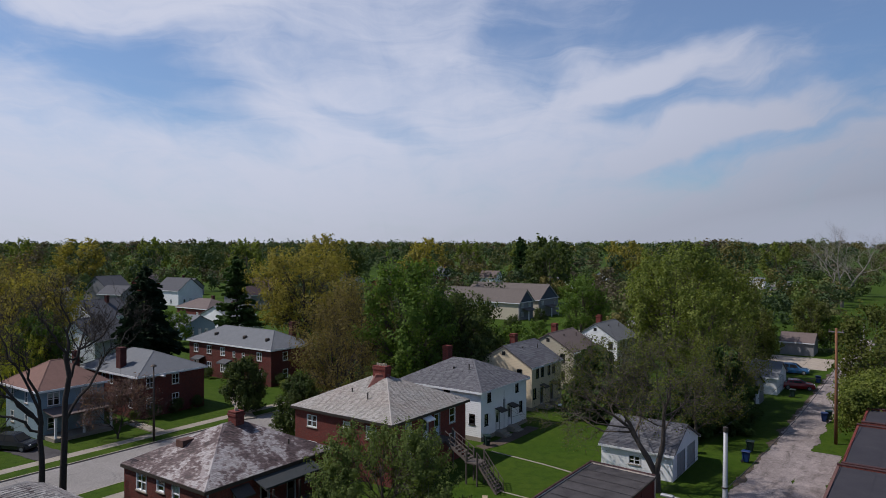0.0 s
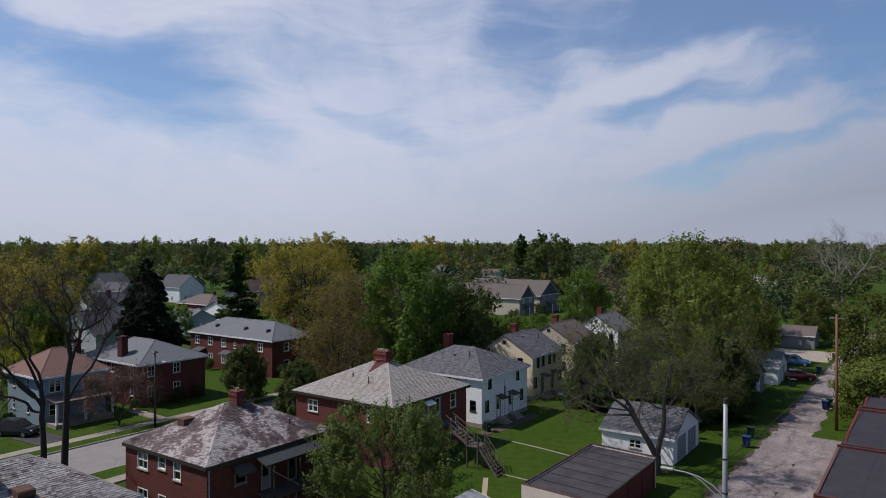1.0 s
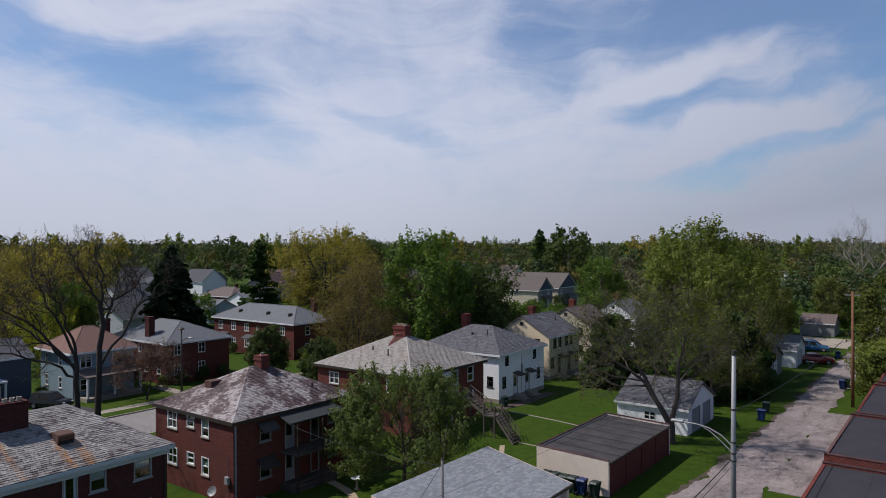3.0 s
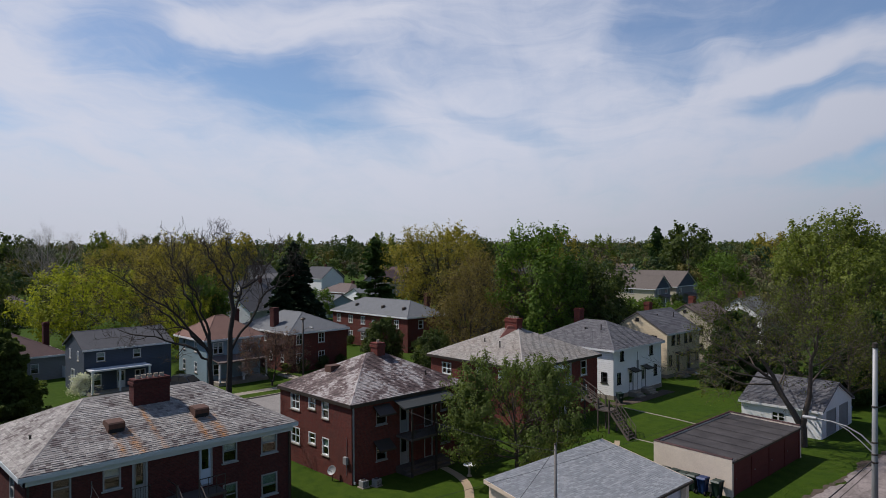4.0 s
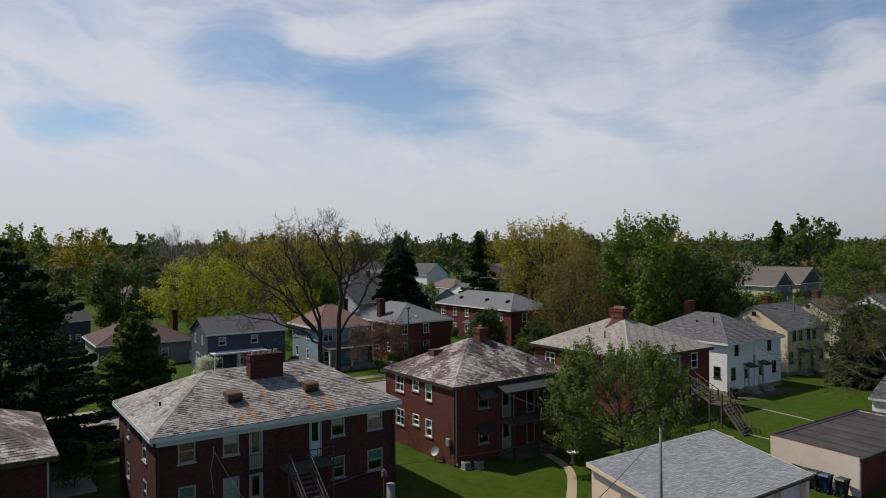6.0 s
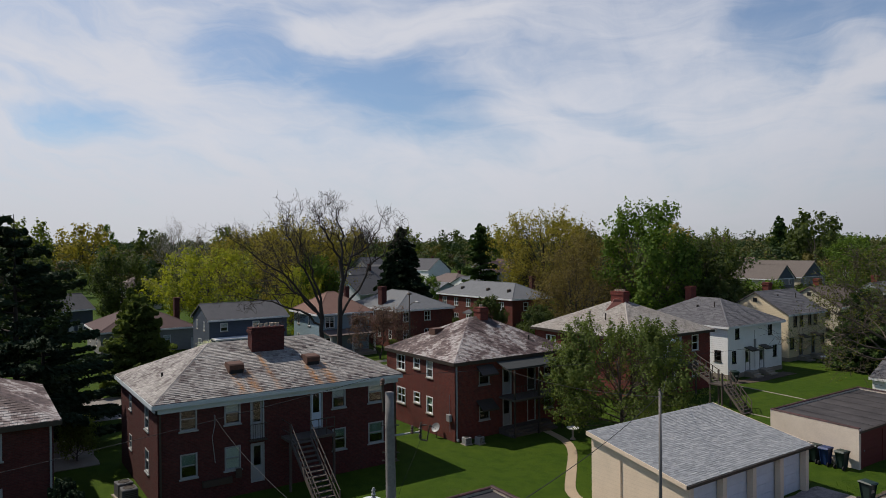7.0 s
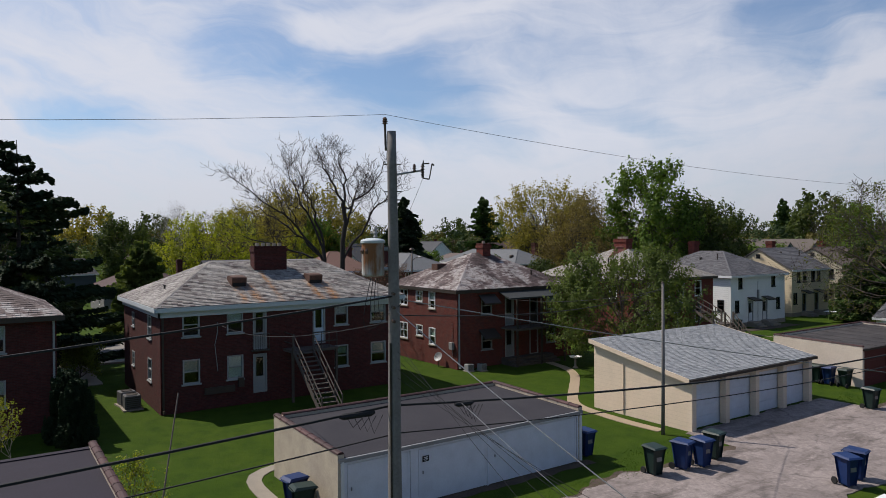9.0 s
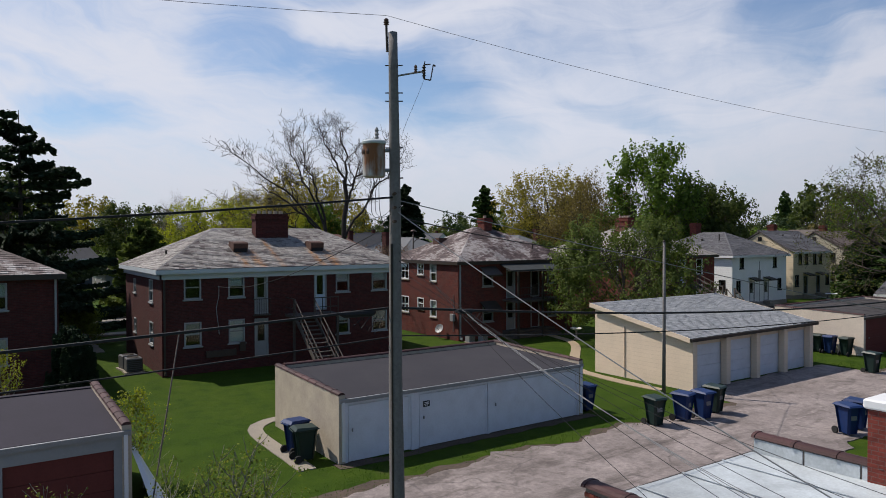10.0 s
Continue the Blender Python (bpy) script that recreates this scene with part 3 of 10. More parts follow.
    "concrete": surface("sidewalk_concrete", (0.27, 0.235, 0.19), (0.19, 0.165, 0.135), rough=0.9, grain=0.12, scale=0.7, amount=0.7),
    "concrete_tan": surface("tan_path_concrete", (0.33, 0.255, 0.175), (0.24, 0.19, 0.13), rough=0.9, grain=0.12, scale=0.9),
    "alley": pavement_material("alley_concrete", (0.265, 0.222, 0.208), (0.165, 0.136, 0.126), (0.060, 0.047, 0.041), cracks=0.5, crack_scale=0.28, stains=0.75),
    "street": pavement_material("street_concrete", (0.225, 0.205, 0.19), (0.18, 0.165, 0.152), (0.15, 0.135, 0.12), cracks=0.5, crack_scale=0.2),
    "gravel": surface("gravel", (0.34, 0.29, 0.235), (0.22, 0.18, 0.14), rough=0.95, grain=0.35, fine=12, amount=0.8),
    "dirt": surface("bare_soil", (0.085, 0.062, 0.046), (0.05, 0.038, 0.03), rough=0.95, grain=0.3, fine=10, amount=0.8),
    "lawn": lawn_material(),
    "trim_grey": surface("weathered_window_paint", (0.27, 0.28, 0.28), (0.19, 0.20, 0.20), rough=0.6, amount=0.4, grain=0.05, bump=0.08),
    "glass": glass_pane("window_glass"),
    "blind": surface("window_blind", (0.60, 0.64, 0.62), (0.5, 0.54, 0.53), grain=0.04, lines=0.05, line_dark=0.8),
    "curtain": surface("curtain_cloth", (0.20, 0.28, 0.27), (0.14, 0.2, 0.2), grain=0.1),
    "inside": surface("dim_interior", (0.10, 0.09, 0.08), grain=0.1),
    "door_blue": surface("pale_blue_door_paint", (0.42, 0.50, 0.58), (0.35, 0.42, 0.5), rough=0.5, grain=0.05, bump=0.08),
    "bin_blue": surface("blue_bin_plastic", (0.009, 0.028, 0.105), (0.008, 0.022, 0.08), rough=0.45, grain=0.06, bump=0.05),
    "bin_green": surface("dark_green_bin_plastic", (0.014, 0.03, 0.026), (0.01, 0.02, 0.018), rough=0.45, grain=0.08, bump=0.05),
    "rubber": surface("black_rubber", (0.02, 0.02, 0.02), grain=0.1),
    "car_blue": surface("blue_car_paint", (0.03, 0.12, 0.26), (0.025, 0.1, 0.22), rough=0.25, grain=0.02, bump=0, spec=0.6),
    "car_red": surface("dark_red_car_paint", (0.22, 0.012, 0.018), (0.17, 0.01, 0.014), rough=0.25, grain=0.02, bump=0, spec=0.6),
    "car_dark": surface("dark_car_paint", (0.02, 0.022, 0.028), (0.017, 0.018, 0.022), rough=0.25, grain=0.02, bump=0, spec=0.6),
    "tank": rust_tank_material(),
    "porcelain": surface("brown_porcelain", (0.10, 0.06, 0.045), grain=0.05, rough=0.25, bump=0),
    "cable": surface("black_cable", (0.022, 0.022, 0.024), grain=0.1, bump=0),
    "cable_pale": surface("weathered_aluminium_cable", (0.24, 0.24, 0.24), grain=0.15, rough=0.5, metal=0.5, bump=0),
    "bark": surface("grey_brown_bark", (0.085, 0.068, 0.055), (0.05, 0.04, 0.034), rough=0.95, grain=0.3, fine=9, scale=2.0),
    "bark_dark": surface("dark_wet_bark", (0.042, 0.034, 0.03), (0.03, 0.025, 0.022), rough=0.95, grain=0.3, fine=9, scale=2.0),
    "bark_pale": surface("pale_bark", (0.24, 0.21, 0.18), (0.16, 0.14, 0.12), rough=0.95, grain=0.3, fine=9, scale=2.0),
    "leaf_maple": foliage("maple_leaves", (0.056, 0.080, 0.021), (0.098, 0.129, 0.035), (0.140, 0.173, 0.052)),
    "leaf_bright": foliage("bright_spring_leaves", (0.040, 0.075, 0.013), (0.093, 0.152, 0.027), (0.147, 0.203, 0.043)),
    "leaf_mid": foliage("mid_green_leaves", (0.053, 0.073, 0.015), (0.126, 0.155, 0.031), (0.204, 0.220, 0.055)),
    "leaf_dark": foliage("dark_green_leaves", (0.024, 0.042, 0.011), (0.061, 0.083, 0.025), (0.101, 0.122, 0.039)),
    "leaf_yellow": foliage("yellow_green_leaves", (0.121, 0.150, 0.017), (0.264, 0.279, 0.031), (0.369, 0.359, 0.048)),
    "leaf_oak": foliage("ochre_oak_flowers", (0.115, 0.099, 0.022), (0.241, 0.200, 0.039), (0.326, 0.275, 0.064)),
    "leaf_bud": foliage("brown_budding_twigs", (0.078, 0.060, 0.021), (0.147, 0.112, 0.041), (0.198, 0.164, 0.053)),
    "leaf_olive": foliage("olive_budding_leaves", (0.047, 0.053, 0.014), (0.094, 0.107, 0.025), (0.139, 0.152, 0.038)),
    "leaf_pink": foliage("dusky_pink_blossom", (0.10, 0.06, 0.055), (0.14, 0.085, 0.08), (0.18, 0.12, 0.11)),
    "leaf_white": foliage("white_blossom", (0.45, 0.45, 0.40), (0.55, 0.55, 0.5), (0.62, 0.62, 0.58)),
    # far canopy colours are greyed to stand in for distance haze
    "far_green": foliage("hazed_green_canopy", (0.046, 0.067, 0.024), (0.067, 0.092, 0.031), (0.090, 0.117, 0.041), 0.2),
    "far_olive": foliage("hazed_olive_canopy", (0.067, 0.071, 0.029), (0.094, 0.099, 0.038), (0.124, 0.127, 0.048), 0.2),
    "far_dark": foliage("hazed_dark_canopy", (0.029, 0.047, 0.021), (0.044, 0.068, 0.027), (0.062, 0.088, 0.035), 0.15),
    "far_brown": foliage("hazed_bare_twig_canopy", (0.068, 0.057, 0.037), (0.095, 0.079, 0.051), (0.123, 0.103, 0.066), 0.2),
    "far_bright": foliage("hazed_fresh_canopy", (0.062, 0.088, 0.022), (0.088, 0.120, 0.028), (0.112, 0.145, 0.036), 0.2),
    "far_ochre": foliage("hazed_ochre_canopy", (0.086, 0.074, 0.024), (0.120, 0.104, 0.032), (0.150, 0.130, 0.040), 0.2),
    "needle": foliage("dark_conifer_needles", (0.012, 0.025, 0.013), (0.020, 0.036, 0.017), (0.031, 0.048, 0.022), 0.12),
    "needle_mid": foliage("green_conifer_needles", (0.021, 0.042, 0.012), (0.045, 0.080, 0.021), (0.073, 0.115, 0.030), 0.15),
    "grass_blade": foliage("grass_blades", (0.030, 0.07, 0.006), (0.044, 0.094, 0.009), (0.062, 0.112, 0.013), 0.3),
}

# ---- mesh helpers ----
def box(bm, x0, x1, y0, y1, z0, z1):
    vs = [bm.verts.new((x, y, z)) for z in (z0, z1) for x, y in ((x0, y0), (x1, y0), (x1, y1), (x0, y1))]
    for f in ((3, 2, 1, 0), (4, 5, 6, 7), (0, 1, 5, 4), (1, 2, 6, 5), (2, 3, 7, 6), (3, 0, 4, 7)):
        bm.faces.new([vs[i] for i in f])
    return vs


def tube(bm, points, radii, sides=6, caps=True):
    """A tapered tube along points."""
    pts = [Vector(p) for p in points]
    rings = []
    for i, p in enumerate(pts):
        d = (pts[min(i + 1, len(pts) - 1)] - pts[max(i - 1, 0)]).normalized()
        a = d.orthogonal().normalized() if abs(d.z) < 0.99 else Vector((1, 0, 0))
        a = (a - d * a.dot(d)).normalized()
        b = d.cross(a)
        r = radii[i] if not isinstance(radii, (int, float)) else radii
        rings.append([bm.verts.new(p + (a * math.cos(k * math.tau / sides) + b * math.sin(k * math.tau / sides)) * r) for k in range(sides)])
    for r0, r1 in zip(rings, rings[1:]):
        for k in range(sides):
            bm.faces.new((r0[k], r0[(k + 1) % sides], r1[(k + 1) % sides], r1[k]))
    if caps:
        bm.faces.new(rings[0][::-1]), bm.faces.new(rings[-1])
    return rings


def lathe(bm, profile, sides=16, at=(0, 0, 0)):
    """A turned shape from (radius, height) pairs."""
    rings = [[bm.verts.new((at[0] + r * math.cos(k * math.tau / sides), at[1] + r * math.sin(k * math.tau / sides), at[2] + z)) for k in range(sides)] for r, z in profile]
    for r0, r1 in zip(rings, rings[1:]):
        for k in range(sides):
            bm.faces.new((r0[k], r0[(k + 1) % sides], r1[(k + 1) % sides], r1[k]))
    bm.faces.new(rings[0][::-1]), bm.faces.new(rings[-1])


def mesh_of(name, bm, material, smooth=False):
    me = bpy.data.meshes.new(name)
    bmesh.ops.recalc_face_normals(bm, faces=bm.faces)
    bm.to_mesh(me)
    bm.free()
    me.materials.append(material)
    if smooth:
        me.polygons.foreach_set("use_smooth", [True] * len(me.polygons))
    return me


def part(name, bm, material, parent, label="", smooth=False, m=None):
    """One mesh object under a thing or a part; bm is a bmesh or a finished mesh."""
    me = bm if isinstance(bm, bpy.types.Mesh) else mesh_of(name, bm, material, smooth)
    ob = new(name, me)
    ob.parent = parent
    if m is not None:
        ob.matrix_basis = m
    if label:
        ob["label"] = label
    return ob


def thing(name, label, category, x=0, y=0, z=0, rz=0, group="", kind=""):
    e = new(name)
    e.matrix_basis = pose(x, y, z, 0, 0, rz)
    e.empty_display_size = 0.3
    return tagged(e, label, category, group, kind)


def solid(name, bm, material, label, category="", kind="", group="", smooth=False):
    """A thing that is one mesh."""
    return tagged(new(name, mesh_of(name, bm, material, smooth)), label, category, group, kind)


def soft_box(bm, x0, x1, y0, y1, z0, z1, r=0.02):
    """A box with bevelled edges."""
    vs = box(bm, x0, x1, y0, y1, z0, z1)
    es = {e for v in vs for e in v.link_edges}
    bmesh.ops.bevel(bm, geom=list(es), offset=r, segments=1, affect="EDGES")


# ---- ground, alley, street ----
def big_sheet():
    bm = bmesh.new()
    step = [-3200, -1200, -500, -250, -150, -100, -70, -50, -30, -15, 0, 15, 40, 80, 140, 240, 420, 900, 1800, 3600]
    grid = [[bm.verts.new((x, y, 0.0)) for x in step] for y in step]
    for j in range(len(step) - 1):
        for i in range(len(step) - 1):
            bm.faces.new((grid[j][i], grid[j][i + 1], grid[j + 1][i + 1], grid[j + 1][i]))
    return solid("ground", bm, M["lawn"], "flat neighbourhood ground of mown spring grass", "ground", "structure")


def slab(name, x0, x1, y0, y1, top, material, label, category, ragged=0.0, seed=0, parent=None, thick=0.06):
    """A low slab; ragged lets its long edges wander as worn edges do."""
    bm = bmesh.new()
    n = max(2, int(abs(y1 - y0) / 0.3)) if ragged else 1
    rows = []
    for i in range(n + 1):
        y = y0 + (y1 - y0) * i / n
        a = ragged * (noise.noise(Vector((seed, y * 0.35, 0))) + 0.6 * noise.noise(Vector((seed, y * 1.3, 5))) + 0.3 * noise.noise(Vector((seed, y * 3.7, 8))))
        b = ragged * (noise.noise(Vector((seed + 9, y * 0.35, 0))) + 0.6 * noise.noise(Vector((seed + 9, y * 1.3, 5))) + 0.3 * noise.noise(Vector((seed + 9, y * 3.7, 8))))
        xa, xb = (x0(y) if callable(x0) else x0) + a, (x1(y) if callable(x1) else x1) + b
        rows.append([bm.verts.new((x, y, z)) for x, z in ((xa, top - thick), (xa, top), (xb, top), (xb, top - thick))])
    for r, s in zip(rows, rows[1:]):
        for k in range(3):
            bm.faces.new((r[k], r[k + 1], s[k + 1], s[k]))
    bm.faces.new(rows[0]), bm.faces.new(rows[-1][::-1])
    if parent is not None:
        return part(name, bm, material, parent)
    return solid(name, bm, material, label, category, "structure")


big_sheet()
ALLEY_WEST = lambda y: float(np.interp(y, (-60, 20, 38, 52, 70, 175), (-15.3, -15.6, -15.1, -13.9, -13.4, -12.9)))
slab("alley_road", ALLEY_WEST, -9.7, -60, 175, 0.03, M["alley"], "cracked and patched pale concrete alley", "alley", 0.55, 3)
slab("garage_apron", -18.0, -14.2, 25.4, 37.4, 0.022, M["alley"], "worn concrete apron before the cream garage", "apron", 0.3, 7)
# stained soil at the doors, its dark tone also standing for garage shadow
slab("dirt_strip", -17.95, -17.45, 7.8, 19.0, 0.016, M["dirt"], "stained soil strip along the garage doors, also standing for their shadow", "soil", 0.25, 15, thick=0.03)
slab("dirt_edge", lambda y: ALLEY_WEST(y) - 0.35, lambda y: ALLEY_WEST(y) + 0.3, -6.0, 125.0, 0.014, M["dirt"], "worn soil edge between grass and alley", "soil", 0.6, 25, thick=0.03)
slab("parking_pad", -9.9, -7.2, 50.0, 77.5, 0.02, M["alley"], "broken pale concrete parking pad beside the alley", "parking pad", 0.4, 17)
slab("parking_lot", -26.0, -14.0, 128.0, 141.0, 0.02, M["gravel"], "tan gravel parking area", "parking lot", 0.5, 21)


def street():
    x0, x1, ya, yb = -66.2, -57.6, -160, 420
    slab("street_road", x0, x1, ya, yb, 0.012, M["street"], "pale concrete residential street", "road")
    for side, (a, b) in (("west", (x0 - 0.18, x0)), ("east", (x1, x1 + 0.18))):
        slab("kerb_" + side, a, b, ya, yb, 0.13, M["concrete"], "pale concrete kerb along the street", "kerb", thick=0.2)
    for side, (a, b) in (("west", (x0 - 1.9, x0 - 0.18)), ("east", (x1 + 0.18, x1 + 2.4))):
        slab("verge_" + side, a, b, ya, yb, 0.12, M["lawn"], "strip of grass between kerb and pavement", "verge", thick=0.2)
    for side, (a, b) in (("west", (x0 - 3.3, x0 - 1.9)), ("east", (x1 + 2.4, x1 + 3.8))):
        base = slab("pavement_" + side, a, b, ya, yb, 0.10, M["concrete"], "concrete pavement of square flags", "pavement", thick=0.2)
        y = -10.0
        bmf = bmesh.new()
        soft_box(bmf, a + 0.01, b - 0.01, 0.01, 1.49, 0.08, 0.125, 0.012)
        flag = mesh_of("paving_flag", bmf, M["concrete"])
        while y < 110:
            part("paving_flag", flag, None, base, m=pose(0, y, 0))
            y += 1.5


street()

# ---- houses ----
WALL_T = 0.28
SHARED = {}


def facade(side, x0, x1, y0, y1):
    """Matrix from (along, outward, up) of a wall face to the house's own axes, and the face's length."""
    if side == "S":
        return Matrix(((1, 0, 0, x0), (0, -1, 0, y0), (0, 0, 1, 0), (0, 0, 0, 1))), x1 - x0
    if side == "N":
        return Matrix(((1, 0, 0, x0), (0, 1, 0, y1), (0, 0, 1, 0), (0, 0, 0, 1))), x1 - x0
    if side == "E":
        return Matrix(((0, 1, 0, x1), (1, 0, 0, y0), (0, 0, 1, 0), (0, 0, 0, 1))), y1 - y0
    return Matrix(((0, -1, 0, x0), (1, 0, 0, y0), (0, 0, 1, 0), (0, 0, 0, 1))), y1 - y0


def pierced(length, height, holes, thick, a=0.0, b=0.0, gable=0.0):
    """A wall slab along +x, outer face at y=0, with true openings; gable adds a triangle on top."""
    bm = bmesh.new()
    us = sorted({a, length - b, *[h for o in holes for h in (o[0], o[1])]})
    vs = sorted({0.0, height, *[h for o in holes for h in (o[2], o[3])]})
    solid_at = lambda i, j: 0 <= i < len(us) - 1 and 0 <= j < len(vs) - 1 and not any(
        o[0] < (us[i] + us[i + 1]) / 2 < o[1] and o[2] < (vs[j] + vs[j + 1]) / 2 < o[3] for o in holes)
    V = {}

    def v(i, j, k):
        if (i, j, k) not in V:
            V[i, j, k] = bm.verts.new((us[i], -thick * k, vs[j]))
        return V[i, j, k]
    for i in range(len(us) - 1):
        for j in range(len(vs) - 1):
            if not solid_at(i, j):
                continue
            bm.faces.new((v(i, j, 0), v(i + 1, j, 0), v(i + 1, j + 1, 0), v(i, j + 1, 0)))
            bm.faces.new((v(i, j, 1), v(i, j + 1, 1), v(i + 1, j + 1, 1), v(i + 1, j, 1)))
            for di, dj, p, q in ((-1, 0, (i, j), (i, j + 1)), (1, 0, (i + 1, j), (i + 1, j + 1)), (0, -1, (i, j), (i + 1, j)), (0, 1, (i, j + 1), (i + 1, j + 1))):
                if not solid_at(i + di, j + dj):
                    bm.faces.new((v(*p, 0), v(*q, 0), v(*q, 1), v(*p, 1)))
    if gable:
        f = [bm.verts.new((x, -k * thick, z)) for k in (0, 1) for x, z in ((0, height), (length, height), (length / 2, height + gable))]
        for g in ((0, 1, 2), (5, 4, 3), (0, 3, 4, 1), (1, 4, 5, 2), (2, 5, 3, 0)):
            bm.faces.new([f[i] for i in g])
    return bm


def ring(bm, w, h, bar, y0, y1):
    box(bm, 0, bar, y0, y1, 0, h), box(bm, w - bar, w, y0, y1, 0, h)
    box(bm, bar, w - bar, y0, y1, 0, bar), box(bm, bar, w - bar, y0, y1, h - bar, h)


def window(house, F, u, v, w, h, style="sash", trim="paint_white", blind=0.0, cover="blind"):
    """A window in a wall face: frame with rails, panes, a sill, and a blind behind the glass."""
    key = (style, w, h, trim)
    if key not in SHARED:
        bm = bmesh.new()
        bar = min(0.075, w * 0.1)
        ring(bm, w, h, bar, -0.12, 0.025)
        fr = mesh_of("window_frame", bm, M[trim])
        bars = []
        for nm, q in {"sash": [("sash_rail", (bar, w - bar, -0.08, 0.0, h * 0.5 - 0.03, h * 0.5 + 0.03))],
                      "cross": [("sash_rail", (bar, w - bar, -0.08, 0.0, h * 0.5 - 0.025, h * 0.5 + 0.025)), ("mullion", (w / 2 - 0.025, w / 2 + 0.025, -0.081, 0.001, bar, h - bar))],
                      "pair": [("mullion", (w / 2 - 0.05, w / 2 + 0.05, -0.1, 0.01, bar, h - bar)), ("sash_rail", (bar, w / 2 - 0.05, -0.08, 0.0, h * 0.5 - 0.025, h * 0.5 + 0.025)),
                               ("sash_rail", (w / 2 + 0.05, w - bar, -0.08, 0.0, h * 0.5 - 0.025, h * 0.5 + 0.025))]}[style]:
            bm = bmesh.new()
            box(bm, *q)
            bars.append((nm, mesh_of(nm, bm, M[trim])))
        bm = bmesh.new()
        box(bm, bar * 0.6, w - bar * 0.6, -0.062, -0.054, bar * 0.6, h - bar * 0.6)
        pane = mesh_of("pane", bm, M["glass"])
        bm = bmesh.new()
        soft_box(bm, -0.07, w + 0.07, -0.1, 0.075, -0.085, -0.003, 0.012)
        SHARED[key] = fr, pane, bars, mesh_of("window_sill", bm, M["concrete" if trim == "paint_white" else trim])
    fr, pane, bars, sill = SHARED[key]
    win = part("window", fr, None, house, m=F @ Matrix.Translation((u, 0, v)))
    pn = part("pane", pane, None, win)
    pn.visible_shadow = False
    part("window_sill", sill, None, win)
    for nm, me in bars:
        part(nm, me, None, win)
    if blind:
        bk = ("blind", w, h, blind, cover)
        if bk not in SHARED:
            bm = bmesh.new()
            box(bm, 0.06, w - 0.06, -0.115, -0.105, h * (1 - blind), h - 0.05)
            SHARED[bk] = mesh_of("window_blind", bm, M[cover])
        part("window_blind", SHARED[bk], None, win)
    return win


def door(house, F, u, v, w, h, material="paint_white", glazed=True):
    bm = bmesh.new()
    ring(bm, w, h, 0.08, -0.14, 0.03)
    d = part("door", mesh_of("door_frame", bm, M["trim_grey"]), None, house, m=F @ Matrix.Translation((u, 0, v)))
    bm = bmesh.new()
    if glazed:
        ring(bm, w - 0.16, h - 0.16, 0.11, -0.10, -0.05)
        box(bm, 0.11, w - 0.27, -0.1, -0.05, 0.11, h * 0.38)
    else:
        box(bm, 0, w - 0.16, -0.1, -0.05, 0, h - 0.16)
        for i in (0, 1):
            for j in (0, 1):
                box(bm, 0.1 + i * (w - 0.36) / 2 + i * 0.03, 0.1 + (i + 1) * (w - 0.36) / 2 - 0.05, -0.05, -0.035, 0.15 + j * h * 0.45, h * 0.4 + j * h * 0.42)
    part("door_leaf", bm, M[material], d, m=Matrix.Translation((0.08, 0, 0.08)))
    if glazed:
        bm = bmesh.new()
        box(bm, 0.16, w - 0.16, -0.078, -0.07, h * 0.38, h - 0.16)
        part("pane", bm, M["glass"], d).visible_shadow = False
    bm = bmesh.new()
    lathe(bm, [(0.012, 0), (0.03, 0.02), (0.035, 0.04), (0.02, 0.06)], 8)
    part("door_knob", bm, M["metal_grey"], d, m=pose(w - 0.2, -0.04, h * 0.46, -90))
    return d


def roof_planes(x0, x1, y0, y1, ez, rz_, kind, axis, in0, in1):
    """Eave corners, ridge ends and slopes (each a loop: low left, low right, high right, high left seen from outside)."""
    c = [Vector((x0, y0, ez)), Vector((x1, y0, ez)), Vector((x1, y1, ez)), Vector((x0, y1, ez))]
    if axis == "y":
        xm = (x0 + x1) / 2
        a, b = Vector((xm, y0 + in0, rz_)), Vector((xm, y1 - in1, rz_))
        slopes = [("E", [c[1], c[2], b, a]), ("W", [c[3], c[0], a, b])]
        ends = [("S", [c[0], c[1], a, a]), ("N", [c[2], c[3], b, b])]
    else:
        ym = (y0 + y1) / 2
        a, b = Vector((x0 + in0, ym, rz_)), Vector((x1 - in1, ym, rz_))
        slopes = [("S", [c[0], c[1], b, a]), ("N", [c[2], c[3], a, b])]
        ends = [("W", [c[3], c[0], a, a]), ("E", [c[1], c[2], b, b])]
    return c, a, b, slopes + (ends if kind == "hip" else []), ends


def courses(slope, exposure, width, seed, thick=0.02, skip=lambda p: False):
    """Places of shingles on a slope: (centre of lower edge, right, up, width, length)."""
    rnd = random.Random(seed)
    ll, lr, hr, hl = slope
    right = (lr - ll).normalized()
    upv = ((hl + hr) / 2 - (ll + lr) / 2)
    upv = (upv - right * upv.dot(right))
    H = upv.length
    upn = upv / H
    n = max(1, round(H / exposure))
    for i in range(n):
        f0 = i / n
        fm = (i + 0.5) / n
        A, B = ll.lerp(hl, fm), lr.lerp(hr, fm)
        L = (B - A).length
        base = (A - ll).dot(right)
        p = -width * rnd.random()
        while p < L:
            w = width * rnd.uniform(0.75, 1.25)
            s, e = max(p, 0), min(p + w, L)
            if e - s > 0.06:
                mid = ll + right * (base + (s + e) / 2) + upn * (H * f0)
                yield mid, right, upn, e - s - 0.012, H / n * 1.06, i
            p += w


